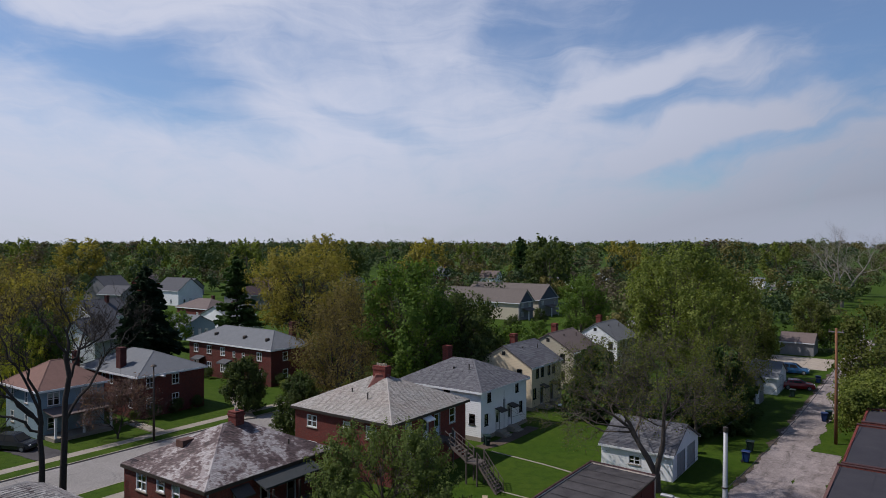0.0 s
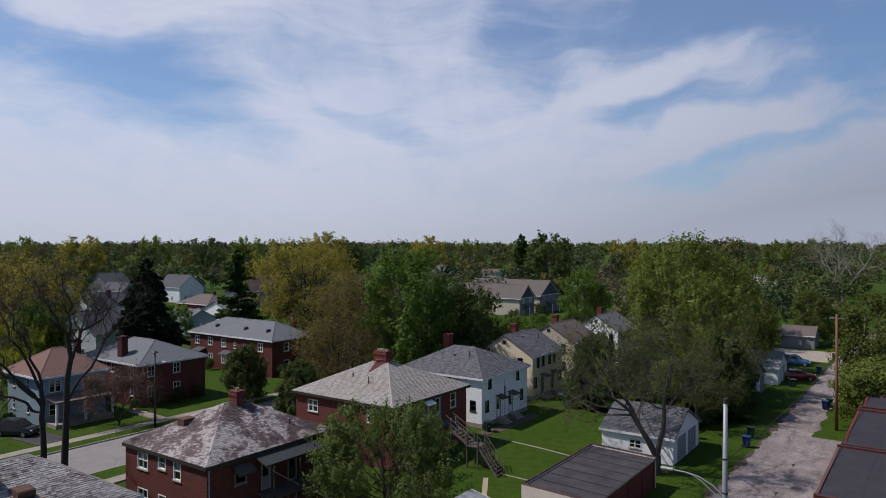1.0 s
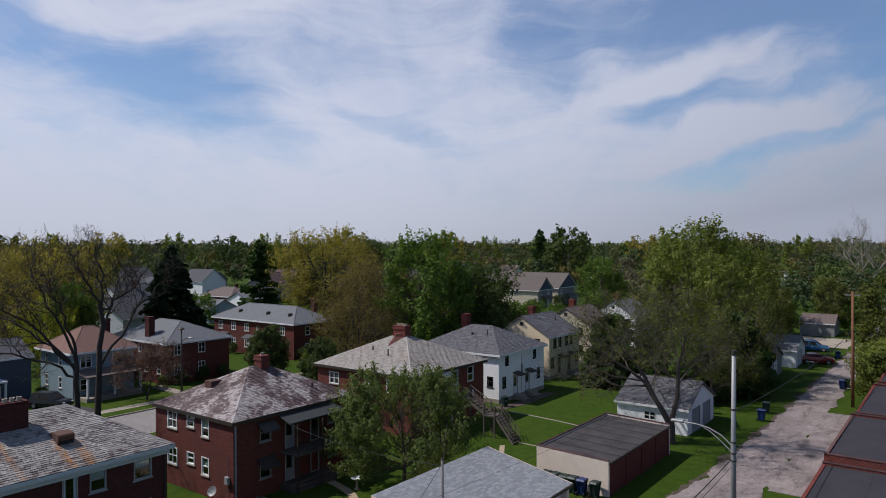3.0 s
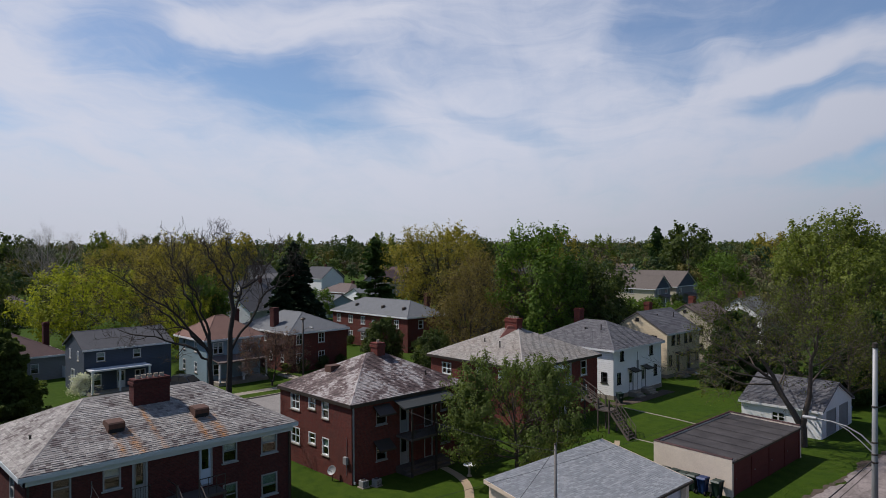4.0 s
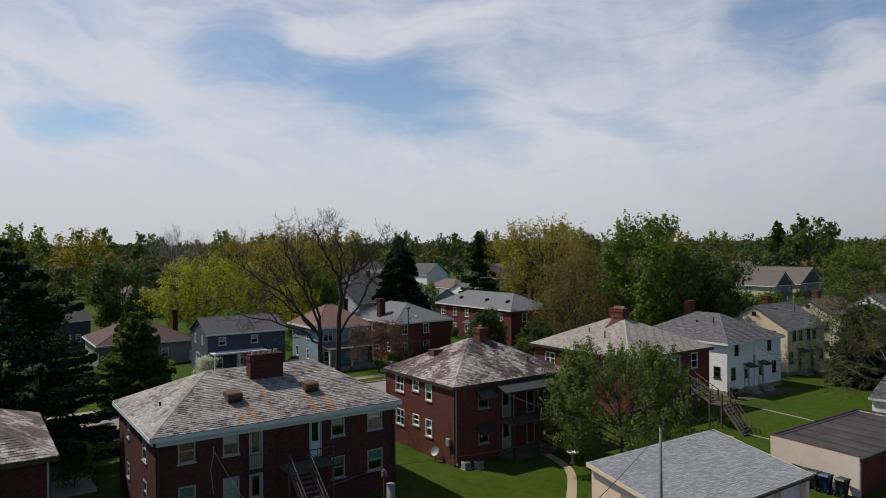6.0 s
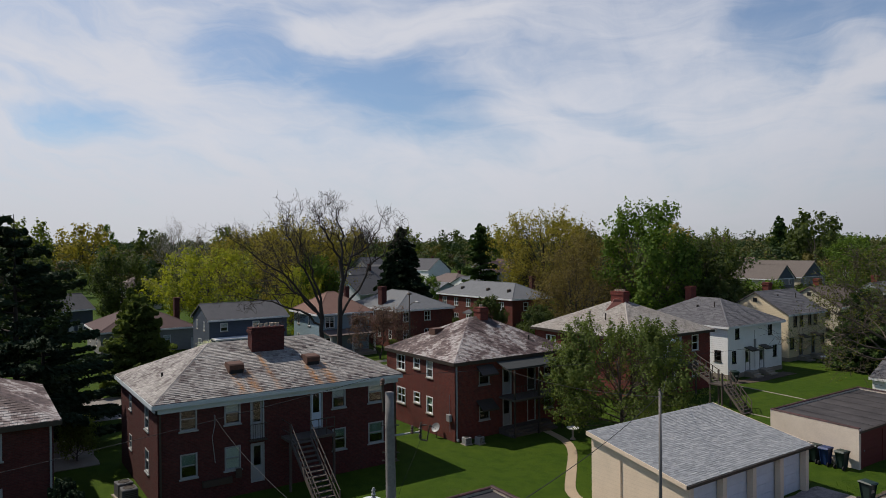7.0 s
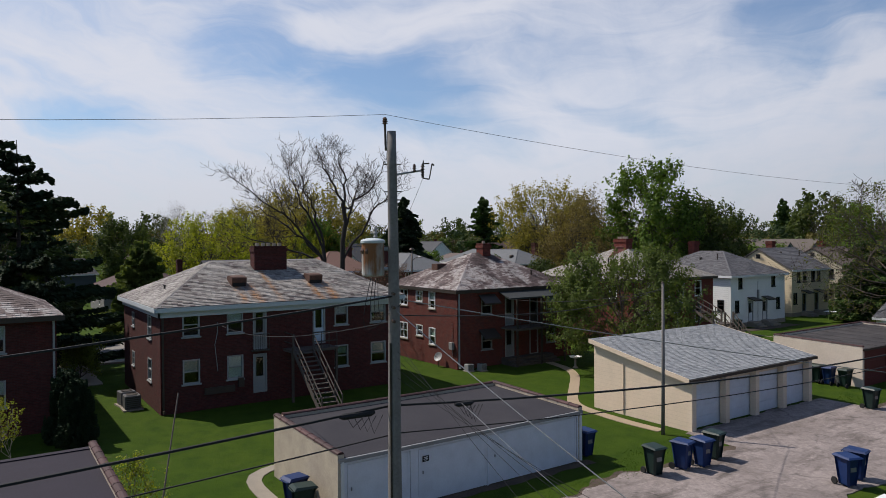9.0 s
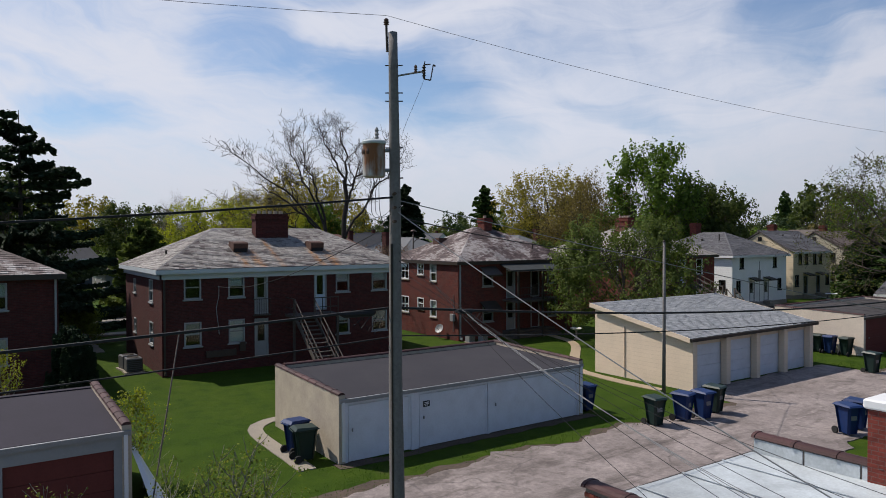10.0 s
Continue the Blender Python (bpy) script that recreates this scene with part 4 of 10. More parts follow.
def shingle_rest(items, thick, seed):
    rnd = random.Random(seed)
    verts, faces = [], []
    for mid, right, up, w, l, _ in items:
        nrm = right.cross(up)
        t0, t1 = thick * rnd.uniform(0.8, 1.7), thick * 0.25
        sk = rnd.uniform(-0.012, 0.012)
        lo = mid - up * (0.012 + rnd.random() * 0.02)
        hi = mid + up * l
        k = len(verts)
        for p, t in ((lo, t0), (hi, t1)):
            for s in (-0.5, 0.5):
                verts.append(p + right * (w * s) + up * (sk * s * 2) + nrm * t)
        for s in (-0.5, 0.5):
            verts.append(lo + right * (w * s) + nrm * 0.0)
        faces += [(k, k + 1, k + 3, k + 2), (k + 4, k + 5, k + 1, k)]
    me = bpy.data.meshes.new("shingles")
    me.from_pydata([tuple(v) for v in verts], [], faces)
    return me


def roof(house, x0, x1, y0, y1, ez, rz_, kind="hip", axis="y", in0=4.0, in1=4.0, over=0.3, base="roof_base", shingle=None, exposure=0.27, width=0.42,
         trim="paint_white", seed=1, singles=0, single_material=None, name="roof", depth=0.14):
    X0, X1, Y0, Y1 = x0 - over, x1 + over, y0 - over, y1 + over
    if kind == "gable":
        in0 = in1 = 0.0
    c, a, b, slopes, ends = roof_planes(X0, X1, Y0, Y1, ez, rz_, kind, axis, in0, in1)
    bm = bmesh.new()
    tops = {}

    def vv(p, dz=0.0):
        k = (round(p.x, 4), round(p.y, 4), round(p.z + dz, 4))
        if k not in tops:
            tops[k] = bm.verts.new((p.x, p.y, p.z + dz))
        return tops[k]
    for _, s in slopes:
        loop = []
        for p in s:
            if vv(p) not in loop:
                loop.append(vv(p))
        bm.faces.new(loop)
        loop = []
        for p in s:
            q = vv(p, -depth)
            if q not in loop:
                loop.append(q)
        bm.faces.new(loop[::-1])
    if kind == "gable":
        for _, s in ends:
            bm.faces.new((vv(s[0]), vv(s[2]), vv(s[2], -depth), vv(s[0], -depth)))
            bm.faces.new((vv(s[2]), vv(s[1]), vv(s[1], -depth), vv(s[2], -depth)))
        for _, s in slopes:
            bm.faces.new((vv(s[0]), vv(s[1]), vv(s[1], -depth), vv(s[0], -depth)))
    else:
        for i in range(4):
            bm.faces.new((vv(c[i]), vv(c[(i + 1) % 4]), vv(c[(i + 1) % 4], -depth), vv(c[i], -depth)))
    r = part(name, bm, M[base], house)
    if shingle:
        rest = []
        sing = []
        for k, (side, s) in enumerate(slopes):
            for it in courses(s, exposure, width, seed * 7 + k):
                (sing if singles and side == "E" and len(sing) < singles and it[3] > width * 0.7 else rest).append(it)
        me = shingle_rest(rest, 0.022, seed)
        me.materials.append(M[shingle])
        rest_ob = part("shingles", me, None, r)
        rest_ob["kind"] = "stuff"
        if sing:
            bm = bmesh.new()
            vs = box(bm, -0.5, 0.5, -0.015, 1.0, 0.001, 0.03)
            for v in vs:
                if v.co.y > 0.5 and v.co.z > 0.01:
                    v.co.z = 0.008
            one = mesh_of("shingle", bm, M[single_material])
            rnd = random.Random(seed)
            for mid, right, up, w, l, _ in sing:
                nrm = right.cross(up)
                m = Matrix((right, up, nrm)).transposed().to_4x4()
                m.translation = mid - up * rnd.random() * 0.02
                part("shingle", one, None, r, m=m @ Matrix.Diagonal((w, l, rnd.uniform(0.8, 1.6), 1)))
    # ridge and hip caps
    bm = bmesh.new()
    lines = [(a, b)] + ([(c[0], a), (c[1], a if axis == "y" else b), (c[2], b), (c[3], b if axis == "y" else a)] if kind == "hip" else [])
    for p, q in lines:
        if (p - q).length > 0.1:
            d = (q - p).normalized()
            s = d.cross(Vector((0, 0, 1))).normalized() * 0.1
            u = Vector((0, 0, 0.045))
            w0, w1 = [[bm.verts.new(e + o) for o in (-s - u * 0.4, u, s - u * 0.4)] for e in (p, q)]
            bm.faces.new((w0[0], w0[1], w1[1], w1[0])), bm.faces.new((w0[1], w0[2], w1[2], w1[1]))
    part("ridge_cap", bm, M[shingle or base], r)
    # fascia and gutter under the eaves
    bm = bmesh.new()
    if kind == "hip":
        for (p, q, ax) in ((c[0], c[1], "x"), (c[1], c[2], "y"), (c[2], c[3], "x"), (c[3], c[0], "y")):
            if ax == "x":
                sgn = -1 if p.y < (Y0 + Y1) / 2 else 1
                box(bm, X0 - 0.03, X1 + 0.03, *sorted((p.y, p.y + 0.06 * sgn)), ez - 0.24, ez - 0.02)
                part("fascia", bm, M[trim], house)
                bm = bmesh.new()
            else:
                sgn = -1 if p.x < (X0 + X1) / 2 else 1
                box(bm, *sorted((p.x, p.x + 0.06 * sgn)), Y0 + 0.002, Y1 - 0.002, ez - 0.24, ez - 0.02)
                part("fascia", bm, M[trim], house)
                bm = bmesh.new()
    else:
        for (side, s) in slopes:
            p, q = s[0], s[1]
            if axis == "y":
                sgn = -1 if p.x < (X0 + X1) / 2 else 1
                box(bm, *sorted((p.x, p.x + 0.06 * sgn)), Y0, Y1, ez - 0.22, ez - 0.02)
            else:
                sgn = -1 if p.y < (Y0 + Y1) / 2 else 1
                box(bm, X0, X1, *sorted((p.y, p.y + 0.06 * sgn)), ez - 0.22, ez - 0.02)
            part("fascia", bm, M[trim], house)
            bm = bmesh.new()
    return r


def chimney(house, x, y, z0, z1, wx, wy, material="brick_dark", pots=2):
    bm = bmesh.new()
    box(bm, -wx / 2, wx / 2, -wy / 2, wy / 2, z0, z1)
    box(bm, -wx / 2 - 0.06, wx / 2 + 0.06, -wy / 2 - 0.06, wy / 2 + 0.06, z1 - 0.28, z1 - 0.1)
    box(bm, -wx / 2 - 0.02, wx / 2 + 0.02, -wy / 2 - 0.02, wy / 2 + 0.02, z1 - 0.02, z1 + 0.06)
    ch = part("chimney", bm, M[material], house, m=Matrix.Translation((x, y, 0)))
    for i in range(pots):
        bm = bmesh.new()
        lathe(bm, [(0.12, z1 + 0.04), (0.12, z1 + 0.22), (0.14, z1 + 0.26), (0.10, z1 + 0.26), (0.09, z1 + 0.1)], 10)
        s = (i + 0.5) / pots - 0.5
        part("chimney_pot", bm, M["block_buff"], ch, m=Matrix.Translation((s * wx * 0.85 if wx > wy else 0, s * wy * 0.85 if wy >= wx else 0, 0)))
    return ch


def downspout(house, x, y, z, material="paint_white"):
    bm = bmesh.new()
    box(bm, x - 0.045, x + 0.045, y - 0.045, y + 0.045, 0.25, z)
    box(bm, x - 0.045, x + 0.2, y - 0.046, y + 0.046, 0.1, 0.26)
    part("downspout", bm, M[material], house)


def walls(house, x0, x1, y0, y1, h, openings, material, gables="", rise=0.0, foot=None):
    """Four pierced walls, plus an optional foundation band."""
    mats = material if isinstance(material, dict) else {s: material for s in "SNEW"}
    for side in "SNEW":
        F, length = facade(side, x0, x1, y0, y1)
        trim = WALL_T if side in "SN" else 0.0
        bm = pierced(length, h, openings.get(side, []), WALL_T, trim, trim, rise if side in gables else 0.0)
        part("wall", bm, M[mats[side]], house, m=F)
    bm = bmesh.new()
    box(bm, x0 + WALL_T, x1 - WALL_T, y0 + WALL_T, y1 - WALL_T, 0.02, 0.3)
    if h > 4:
        box(bm, x0 + WALL_T, x1 - WALL_T, y0 + WALL_T, y1 - WALL_T, h / 2 - 0.1, h / 2 + 0.1)
        box(bm, (x0 + x1) / 2 - 0.08, (x0 + x1) / 2 + 0.08, y0 + WALL_T, y1 - WALL_T, 0.3, h)
    part("floor_slab", bm, M["inside"], house)
    if foot:
        bm = bmesh.new()
        for side in "SNEW":
            pass
        e = 0.04
        box(bm, x0 - e, x1 + e, y0 - e, y0 - 0.003, 0, foot), box(bm, x0 - e, x1 + e, y1 + 0.003, y1 + e, 0, foot)
        box(bm, x0 - e, x0 - 0.003, y0, y1, 0, foot), box(bm, x1 + 0.003, x1 + e, y0, y1, 0, foot)
        part("foundation", bm, M["concrete"], house)


def house_body(name, label, category, x0, x1, y0, y1, h, wall, wins=(), doors=(), gables="", rise=0.0, foot=None, trim="paint_white", group=""):
    """A house with its origin at the middle of its footprint. wins: (side, u, v, w, h, style, blind, cover); doors: (side, u, v, w, h, material, glazed)."""
    cx, cy = (x0 + x1) / 2, (y0 + y1) / 2
    hs = thing(name, label, category, cx, cy, group=group)
    b = (x0 - cx, x1 - cx, y0 - cy, y1 - cy)
    op = {}
    for w in list(wins) + list(doors):
        op.setdefault(w[0], []).append((w[1], w[1] + w[3], w[2], w[2] + w[4]))
    walls(hs, *b, h, op, wall, gables, rise, foot)
    for s, u, v, w, hh, style, bl, cover in wins:
        window(hs, facade(s, *b)[0], u, v, w, hh, style, trim.get(s, "paint_white") if isinstance(trim, dict) else trim, bl, cover)
    for s, u, v, w, hh, mat, gl in doors:
        door(hs, facade(s, *b)[0], u, v, w, hh, mat, gl)
    return hs, b

# ---- the apartment houses along the yards ----
def roof_vent(house, x, y, z, slope_deg, name="roof_vent"):
    """A squat rusted hooded vent on an east slope."""
    bm = bmesh.new()
    prof = [(-0.55, -0.25), (-0.55, 0.1), (-0.42, 0.42), (-0.3, 0.5), (0.42, 0.52), (0.5, 0.46), (0.5, 0.24), (0.36, -0.25)]
    L0 = [bm.verts.new((px_, -0.42, pz)) for px_, pz in prof]
    L1 = [bm.verts.new((px_, 0.42, pz)) for px_, pz in prof]
    bm.faces.new(L0), bm.faces.new(L1[::-1])
    for i in range(len(prof)):
        j = (i + 1) % len(prof)
        bm.faces.new((L0[i], L0[j], L1[j], L1[i]))
    v = part(name, bm, M["metal_rust"], house, "rusted metal hood", m=pose(x, y, z, 0, slope_deg * 0.3, 0))
    bm = bmesh.new()
    box(bm, 0.36, 0.485, -0.36, 0.36, -0.1, 0.3)
    part("louvre", bm, M["rubber"], v)


def pipe_vent(house, x, y, z0, z1, r=0.06):
    bm = bmesh.new()
    lathe(bm, [(r, z0), (r, z1), (r * 1.25, z1), (r * 1.25, z1 + 0.04)], 8)
    part("vent_pipe", bm, M["metal_dark"], house, m=Matrix.Translation((x, y, 0)))


def bars(name, parent, runs, r, material):
    """Round bars, each a part of its own."""
    for run in runs:
        bm = bmesh.new()
        tube(bm, run, r, 5)
        part(name, bm, M[material], parent)


def flight(name, parent, p0, p1, width, steps, material, rail=0.95, along="x"):
    """An outside stair from the low end p0 to the high end p1, running along x or y."""
    st = part(name, (lambda b: (box(b, 0, 0.01, 0, 0.01, 0, 0.01), b)[1])(bmesh.new()), M[material], parent)
    bm = bmesh.new()
    d = Vector(p1) - Vector(p0)
    side = Vector((0, width / 2, 0)) if along == "x" else Vector((width / 2, 0, 0))
    for sgn in (-1, 1):
        a, b = Vector(p0) + side * sgn, Vector(p1) + side * sgn
        o = side.normalized() * 0.03
        vs = [bm.verts.new(p + q + r) for p in (a, b) for q in (-o, o) for r in (Vector((0, 0, -0.16)), Vector((0, 0, 0.12)))]
        for f in ((0, 1, 3, 2), (4, 6, 7, 5), (0, 2, 6, 4), (1, 5, 7, 3), (0, 4, 5, 1), (2, 3, 7, 6)):
            bm.faces.new([vs[i] for i in f])
    part("stringer", bm, M[material], st)
    bm = bmesh.new()
    if along == "x":
        box(bm, -0.15, 0.15, -width / 2 + 0.03, width / 2 - 0.03, -0.03, 0.015)
    else:
        box(bm, -width / 2 + 0.03, width / 2 - 0.03, -0.15, 0.15, -0.03, 0.015)
    tread = mesh_of("tread", bm, M[material])
    for i in range(steps):
        q = Vector(p0) + d * ((i + 0.6) / steps)
        part("tread", tread, None, st, m=Matrix.Translation(q))
    for sgn in (-1, 1):
        bars("handrail", st, [[Vector(p0) + side * sgn + Vector((0, 0, dz)), Vector(p1) + side * sgn + Vector((0, 0, dz))] for dz in (rail, rail * 0.5)], 0.035, material)
        posts = [Vector(p0) + d * (i / 4) + side * sgn for i in range(5)]
        bars("rail_post", st, [[q + Vector((0, 0, -0.1)), q + Vector((0, 0, rail + 0.05))] for q in posts], 0.04, material)
    return st


def apartment_a():
    x0, x1, y0, y1, h = -45.7, -35.6, 6.5, 20.7, 5.3
    W, D = "wsash", None
    e = [("E", 1.10, 3.95, 0.88, 1.24, "sash", 0.0, "blind"), ("E", 3.42, 3.95, 0.88, 1.24, "sash", 0.5, "blind"),
         ("E", 9.79, 3.95, 0.88, 1.28, "sash", 0.5, "blind"), ("E", 12.2, 3.95, 1.05, 1.28, "sash", 0.55, "blind"),
         ("E", 1.10, 1.46, 0.88, 1.28, "sash", 0.55, "curtain"), ("E", 3.42, 1.46, 0.88, 1.28, "sash", 0.95, "blind"),
         ("E", 9.79, 1.46, 0.88, 1.28, "sash", 0.4, "curtain"), ("E", 12.2, 1.46, 1.05, 1.28, "sash", 0.6, "curtain"),
         ("S", 2.7, 3.95, 0.7, 0.85, "sash", 0.0, "blind"), ("S", 7.1, 3.7, 0.95, 1.24, "sash", 0.5, "blind"),
         ("S", 2.7, 1.6, 0.7, 0.85, "sash", 0.0, "blind"), ("S", 7.1, 1.4, 0.95, 1.24, "sash", 0.0, "blind"),
         ("N", 2.5, 3.8, 0.9, 1.24, "sash", 0.5, "blind"), ("N", 6.5, 3.8, 0.9, 1.24, "sash", 0.0, "blind"), ("N", 2.5, 1.4, 0.9, 1.24, "sash", 0.0, "blind"),
         ("W", 2.0, 3.9, 0.9, 1.3, "sash", 0.5, "blind"), ("W", 5.0, 3.9, 0.9, 1.3, "sash", 0.0, "blind"), ("W", 9.0, 3.9, 0.9, 1.3, "sash", 0.5, "blind")]
    d = [("E", 4.85, 2.95, 0.78, 2.2, "paint_grey", True), ("E", 8.4, 2.95, 0.78, 2.2, "door_blue", True), ("E", 4.85, 0.55, 0.78, 2.15, "trim_grey", True)]
    hs, b = house_body("apartment_house", "two-storey red brick apartment house with weathered slate hip roof", "house", x0, x1, y0, y1, h, "brick_dark", e, d, trim="trim_grey")
    X0, X1, Y0, Y1 = b
    roof(hs, *b, 5.55, 7.75, "hip", "y", 4.3, 3.6, 0.28, "roof_base", "shingle_slate", 0.17, 0.27, "trim_pale", seed=3, singles=300, single_material="shingle_slate_piece")
    bm = bmesh.new()
    for q in ((X1 + 0.003, X1 + 0.1, Y0 - 0.1, Y1 + 0.1),):
        box(bm, *q, 5.02, 5.31)
    box(bm, X0 - 0.1, X1 + 0.1, Y0 - 0.1, Y0 - 0.003, 5.02, 5.31)
    part("cornice", bm, M["trim_pale"], hs, "pale painted cornice board")
    cy = (y0 + y1) / 2
    chimney(hs, 1.05, 13.75 - cy, 6.2, 8.6, 0.75, 2.05, "brick_dark", 5)
    for yy in (11.15, 15.85):
        roof_vent(hs, X1 - 2.15, yy - cy, 6.45, 22)
    pipe_vent(hs, X0 + 6.2, 7.6 - cy, 5.8, 6.45)
    downspout(hs, X1 + 0.06, Y0 + 0.12, 5.0, "metal_dark"), downspout(hs, X1 + 0.06, Y1 - 0.15, 5.0, "metal_dark")
    # landing and stairs to the upper doors
    bm = bmesh.new()
    box(bm, X1 + 0.003, X1 + 1.3, 6.6 + Y0, 9.4 + Y0, 2.72, 2.86)
    ld = part("landing", bm, M["wood_old"], hs)
    for uy in (6.68, 9.32):
        bm = bmesh.new()
        box(bm, X1 + 1.14, X1 + 1.26, Y0 + uy - 0.06, Y0 + uy + 0.06, 0, 2.72)
        part("post", bm, M["wood_old"], ld)
    bm = bmesh.new()
    for zz in (3.25, 3.78):
        bars("rail", ld, [[(X1 + 0.05, Y0 + 6.65, zz), (X1 + 1.22, Y0 + 6.65, zz)], [(X1 + 1.22, Y0 + 7.9, zz), (X1 + 1.22, Y0 + 9.35, zz)]], 0.03, "metal_dark")
    bars("baluster", ld, [[(X1 + 1.22, Y0 + uy, 2.8), (X1 + 1.22, Y0 + uy, 3.8)] for uy in (6.65, 7.9, 8.38, 8.86, 9.35)], 0.025, "metal_dark")
    # shallow railing before the other upper door
    jl = part("balcony_rail", (lambda q: (box(q, X1 + 0.003, X1 + 0.3, Y0 + 4.75, Y0 + 5.72, 2.86, 2.92), q)[1])(bmesh.new()), M["metal_dark"], hs, "dark iron balcony rail")
    bars("rail", jl, [[(X1 + 0.02, Y0 + 4.78, 3.8), (X1 + 0.28, Y0 + 4.78, 3.8), (X1 + 0.28, Y0 + 5.69, 3.8), (X1 + 0.02, Y0 + 5.69, 3.8)]], 0.02, "metal_dark")
    bars("baluster", jl, [[(X1 + 0.28, Y0 + 4.78 + 0.13 * i, 2.9), (X1 + 0.28, Y0 + 4.78 + 0.13 * i, 3.8)] for i in range(8)], 0.012, "metal_dark")
    flight("stair", hs, (X1 + 5.0, Y0 + 7.25, 0.0), (X1 + 1.35, Y0 + 7.25, 2.8), 1.15, 14, "wood_old")
    bm = bmesh.new()
    tube(bm, [(X1 + 0.05, Y0 + 2.9, 2.0), (X1 + 0.06, Y0 + 2.75, 3.4), (X1 + 0.05, Y0 + 2.9, 4.1), (X1 + 0.05, Y0 + 2.9, 4.6)], 0.02, 4)
    part("conduit", bm, M["paint_grey"], hs)
    bm = bmesh.new()
    box(bm, X1 + 0.003, X1 + 0.16, Y0 + 4.0, Y0 + 4.3, 1.0, 1.5), box(bm, X1 + 0.003, X1 + 0.12, Y0 + 2.2, Y0 + 3.8, 0.8, 1.15)
    part("meter_box", bm, M["metal_dark"], hs)


def awning(house, x, y0, y1, z, out, drop, material, name="awning"):
    bm = bmesh.new()
    n = 1
    for i in range(n):
        a, b = y0, y1
        vs = [bm.verts.new(p) for p in ((x, a, z), (x, b, z), (x + out, b, z - drop), (x + out, a, z - drop), (x, a, z - 0.03), (x, b, z - 0.03), (x + out, b, z - drop - 0.12), (x + out, a, z - drop - 0.12))]
        for f in ((0, 1, 2, 3), (7, 6, 5, 4), (0, 4, 5, 1), (1, 5, 6, 2), (2, 6, 7, 3), (3, 7, 4, 0)):
            bm.faces.new([vs[k] for k in f])
    part(name, bm, M[material], house)


def apartment_b():
    x0, x1, y0, y1, h = -46.1, -36.8, 26.1, 37.0, 5.35
    w = [("S", 1.55, 4.0, 1.25, 1.24, "cross", 0.0, "blind"), ("S", 4.0, 4.4, 0.9, 0.85, "sash", 0.0, "blind"), ("S", 5.75, 4.0, 0.85, 1.24, "sash", 0.55, "blind"),
         ("S", 1.55, 1.45, 1.25, 1.24, "cross", 0.0, "blind"), ("S", 4.0, 1.85, 0.9, 0.85, "sash", 0.0, "blind"), ("S", 5.75, 1.4, 0.85, 1.24, "sash", 0.5, "curtain"),
         ("E", 2.1, 3.7, 0.95, 1.2, "sash", 0.0, "blind"), ("E", 2.1, 1.2, 0.95, 1.2, "sash", 0.0, "blind"), ("E", 8.3, 3.7, 0.9, 1.2, "sash", 0.5, "blind"), ("E", 8.3, 1.2, 0.9, 1.2, "sash", 0.0, "blind"),
         ("N", 2.0, 3.9, 0.9, 1.2, "sash", 0.0, "blind"), ("W", 2.0, 3.9, 0.9, 1.2, "sash", 0.0, "blind"), ("W", 7.0, 3.9, 0.9, 1.2, "sash", 0.0, "blind")]
    d = [("E", 4.25, 2.75, 0.85, 2.1, "paint_grey", True), ("E", 6.6, 2.75, 0.85, 2.1, "metal_dark", True), ("E", 4.25, 0.45, 0.85, 2.1, "paint_grey", True), ("E", 6.6, 0.45, 0.85, 2.1, "paint_red", False)]
    # east window trim greyer than the south's white: shade put into the paint
    hs, b = house_body("apartment_house", "two-storey red brick house with purple and grey slate hip roof", "house", x0, x1, y0, y1, h, "brick_mid", w, d, trim={"S": "paint_white", "E": "paint_grey"})
    X0, X1, Y0, Y1 = b
    roof(hs, *b, 5.5, 7.95, "hip", "y", 4.9, 4.9, 0.13, "roof_base", "shingle_red", 0.155, 0.25, "metal_dark", seed=5)
    chimney(hs, 0.1, 0.4, 6.9, 8.65, 0.85, 0.75, "brick_red", 1)
    # a hooded opening on the south slope
    bm = bmesh.new()
    box(bm, -1.75, -0.95, Y0 + 2.15, Y0 + 3.3, 6.2, 7.15)
    part("roof_hatch", bm, M["metal_rust"], hs)
    pipe_vent(hs, X1 - 1.4, 2.6, 5.9, 6.6)
    downspout(hs, X1 + 0.06, Y0 + 0.12, 5.3, "trim_grey")
    awning(hs, X1 + 0.003, Y0 + 3.6, Y0 + 8.8, 5.28, 1.35, 0.42, "metal_canopy", "porch_canopy")
    awning(hs, X1 + 0.003, Y0 + 1.85, Y0 + 3.3, 5.1, 0.8, 0.55, "metal_dark")
    awning(hs, X1 + 0.003, Y0 + 1.85, Y0 + 3.3, 2.65, 0.8, 0.55, "metal_dark")
    bm = bmesh.new()
    box(bm, X1 + 0.003, X1 + 1.75, Y0 + 3.9, Y0 + 8.7, 2.55, 2.7)
    deck = part("porch_deck", bm, M["wood_old"], hs)
    for uy in (4.0, 6.3, 8.6):
        bm = bmesh.new()
        box(bm, X1 + 1.6, X1 + 1.72, Y0 + uy - 0.06, Y0 + uy + 0.06, 0, 4.75)
        part("post", bm, M["metal_dark"], deck)
    bm = bmesh.new()
    bars("rail", deck, [[(X1 + 1.66, Y0 + 4.0, zz), (X1 + 1.66, Y0 + 8.6, zz)] for zz in (3.1, 3.6)], 0.025, "metal_dark")
    bars("baluster", deck, [[(X1 + 1.66, Y0 + 4.0 + 4.6 * i / 15, 2.7), (X1 + 1.66, Y0 + 4.0 + 4.6 * i / 15, 3.6)] for i in range(16)], 0.012, "metal_dark")
    bm = bmesh.new()
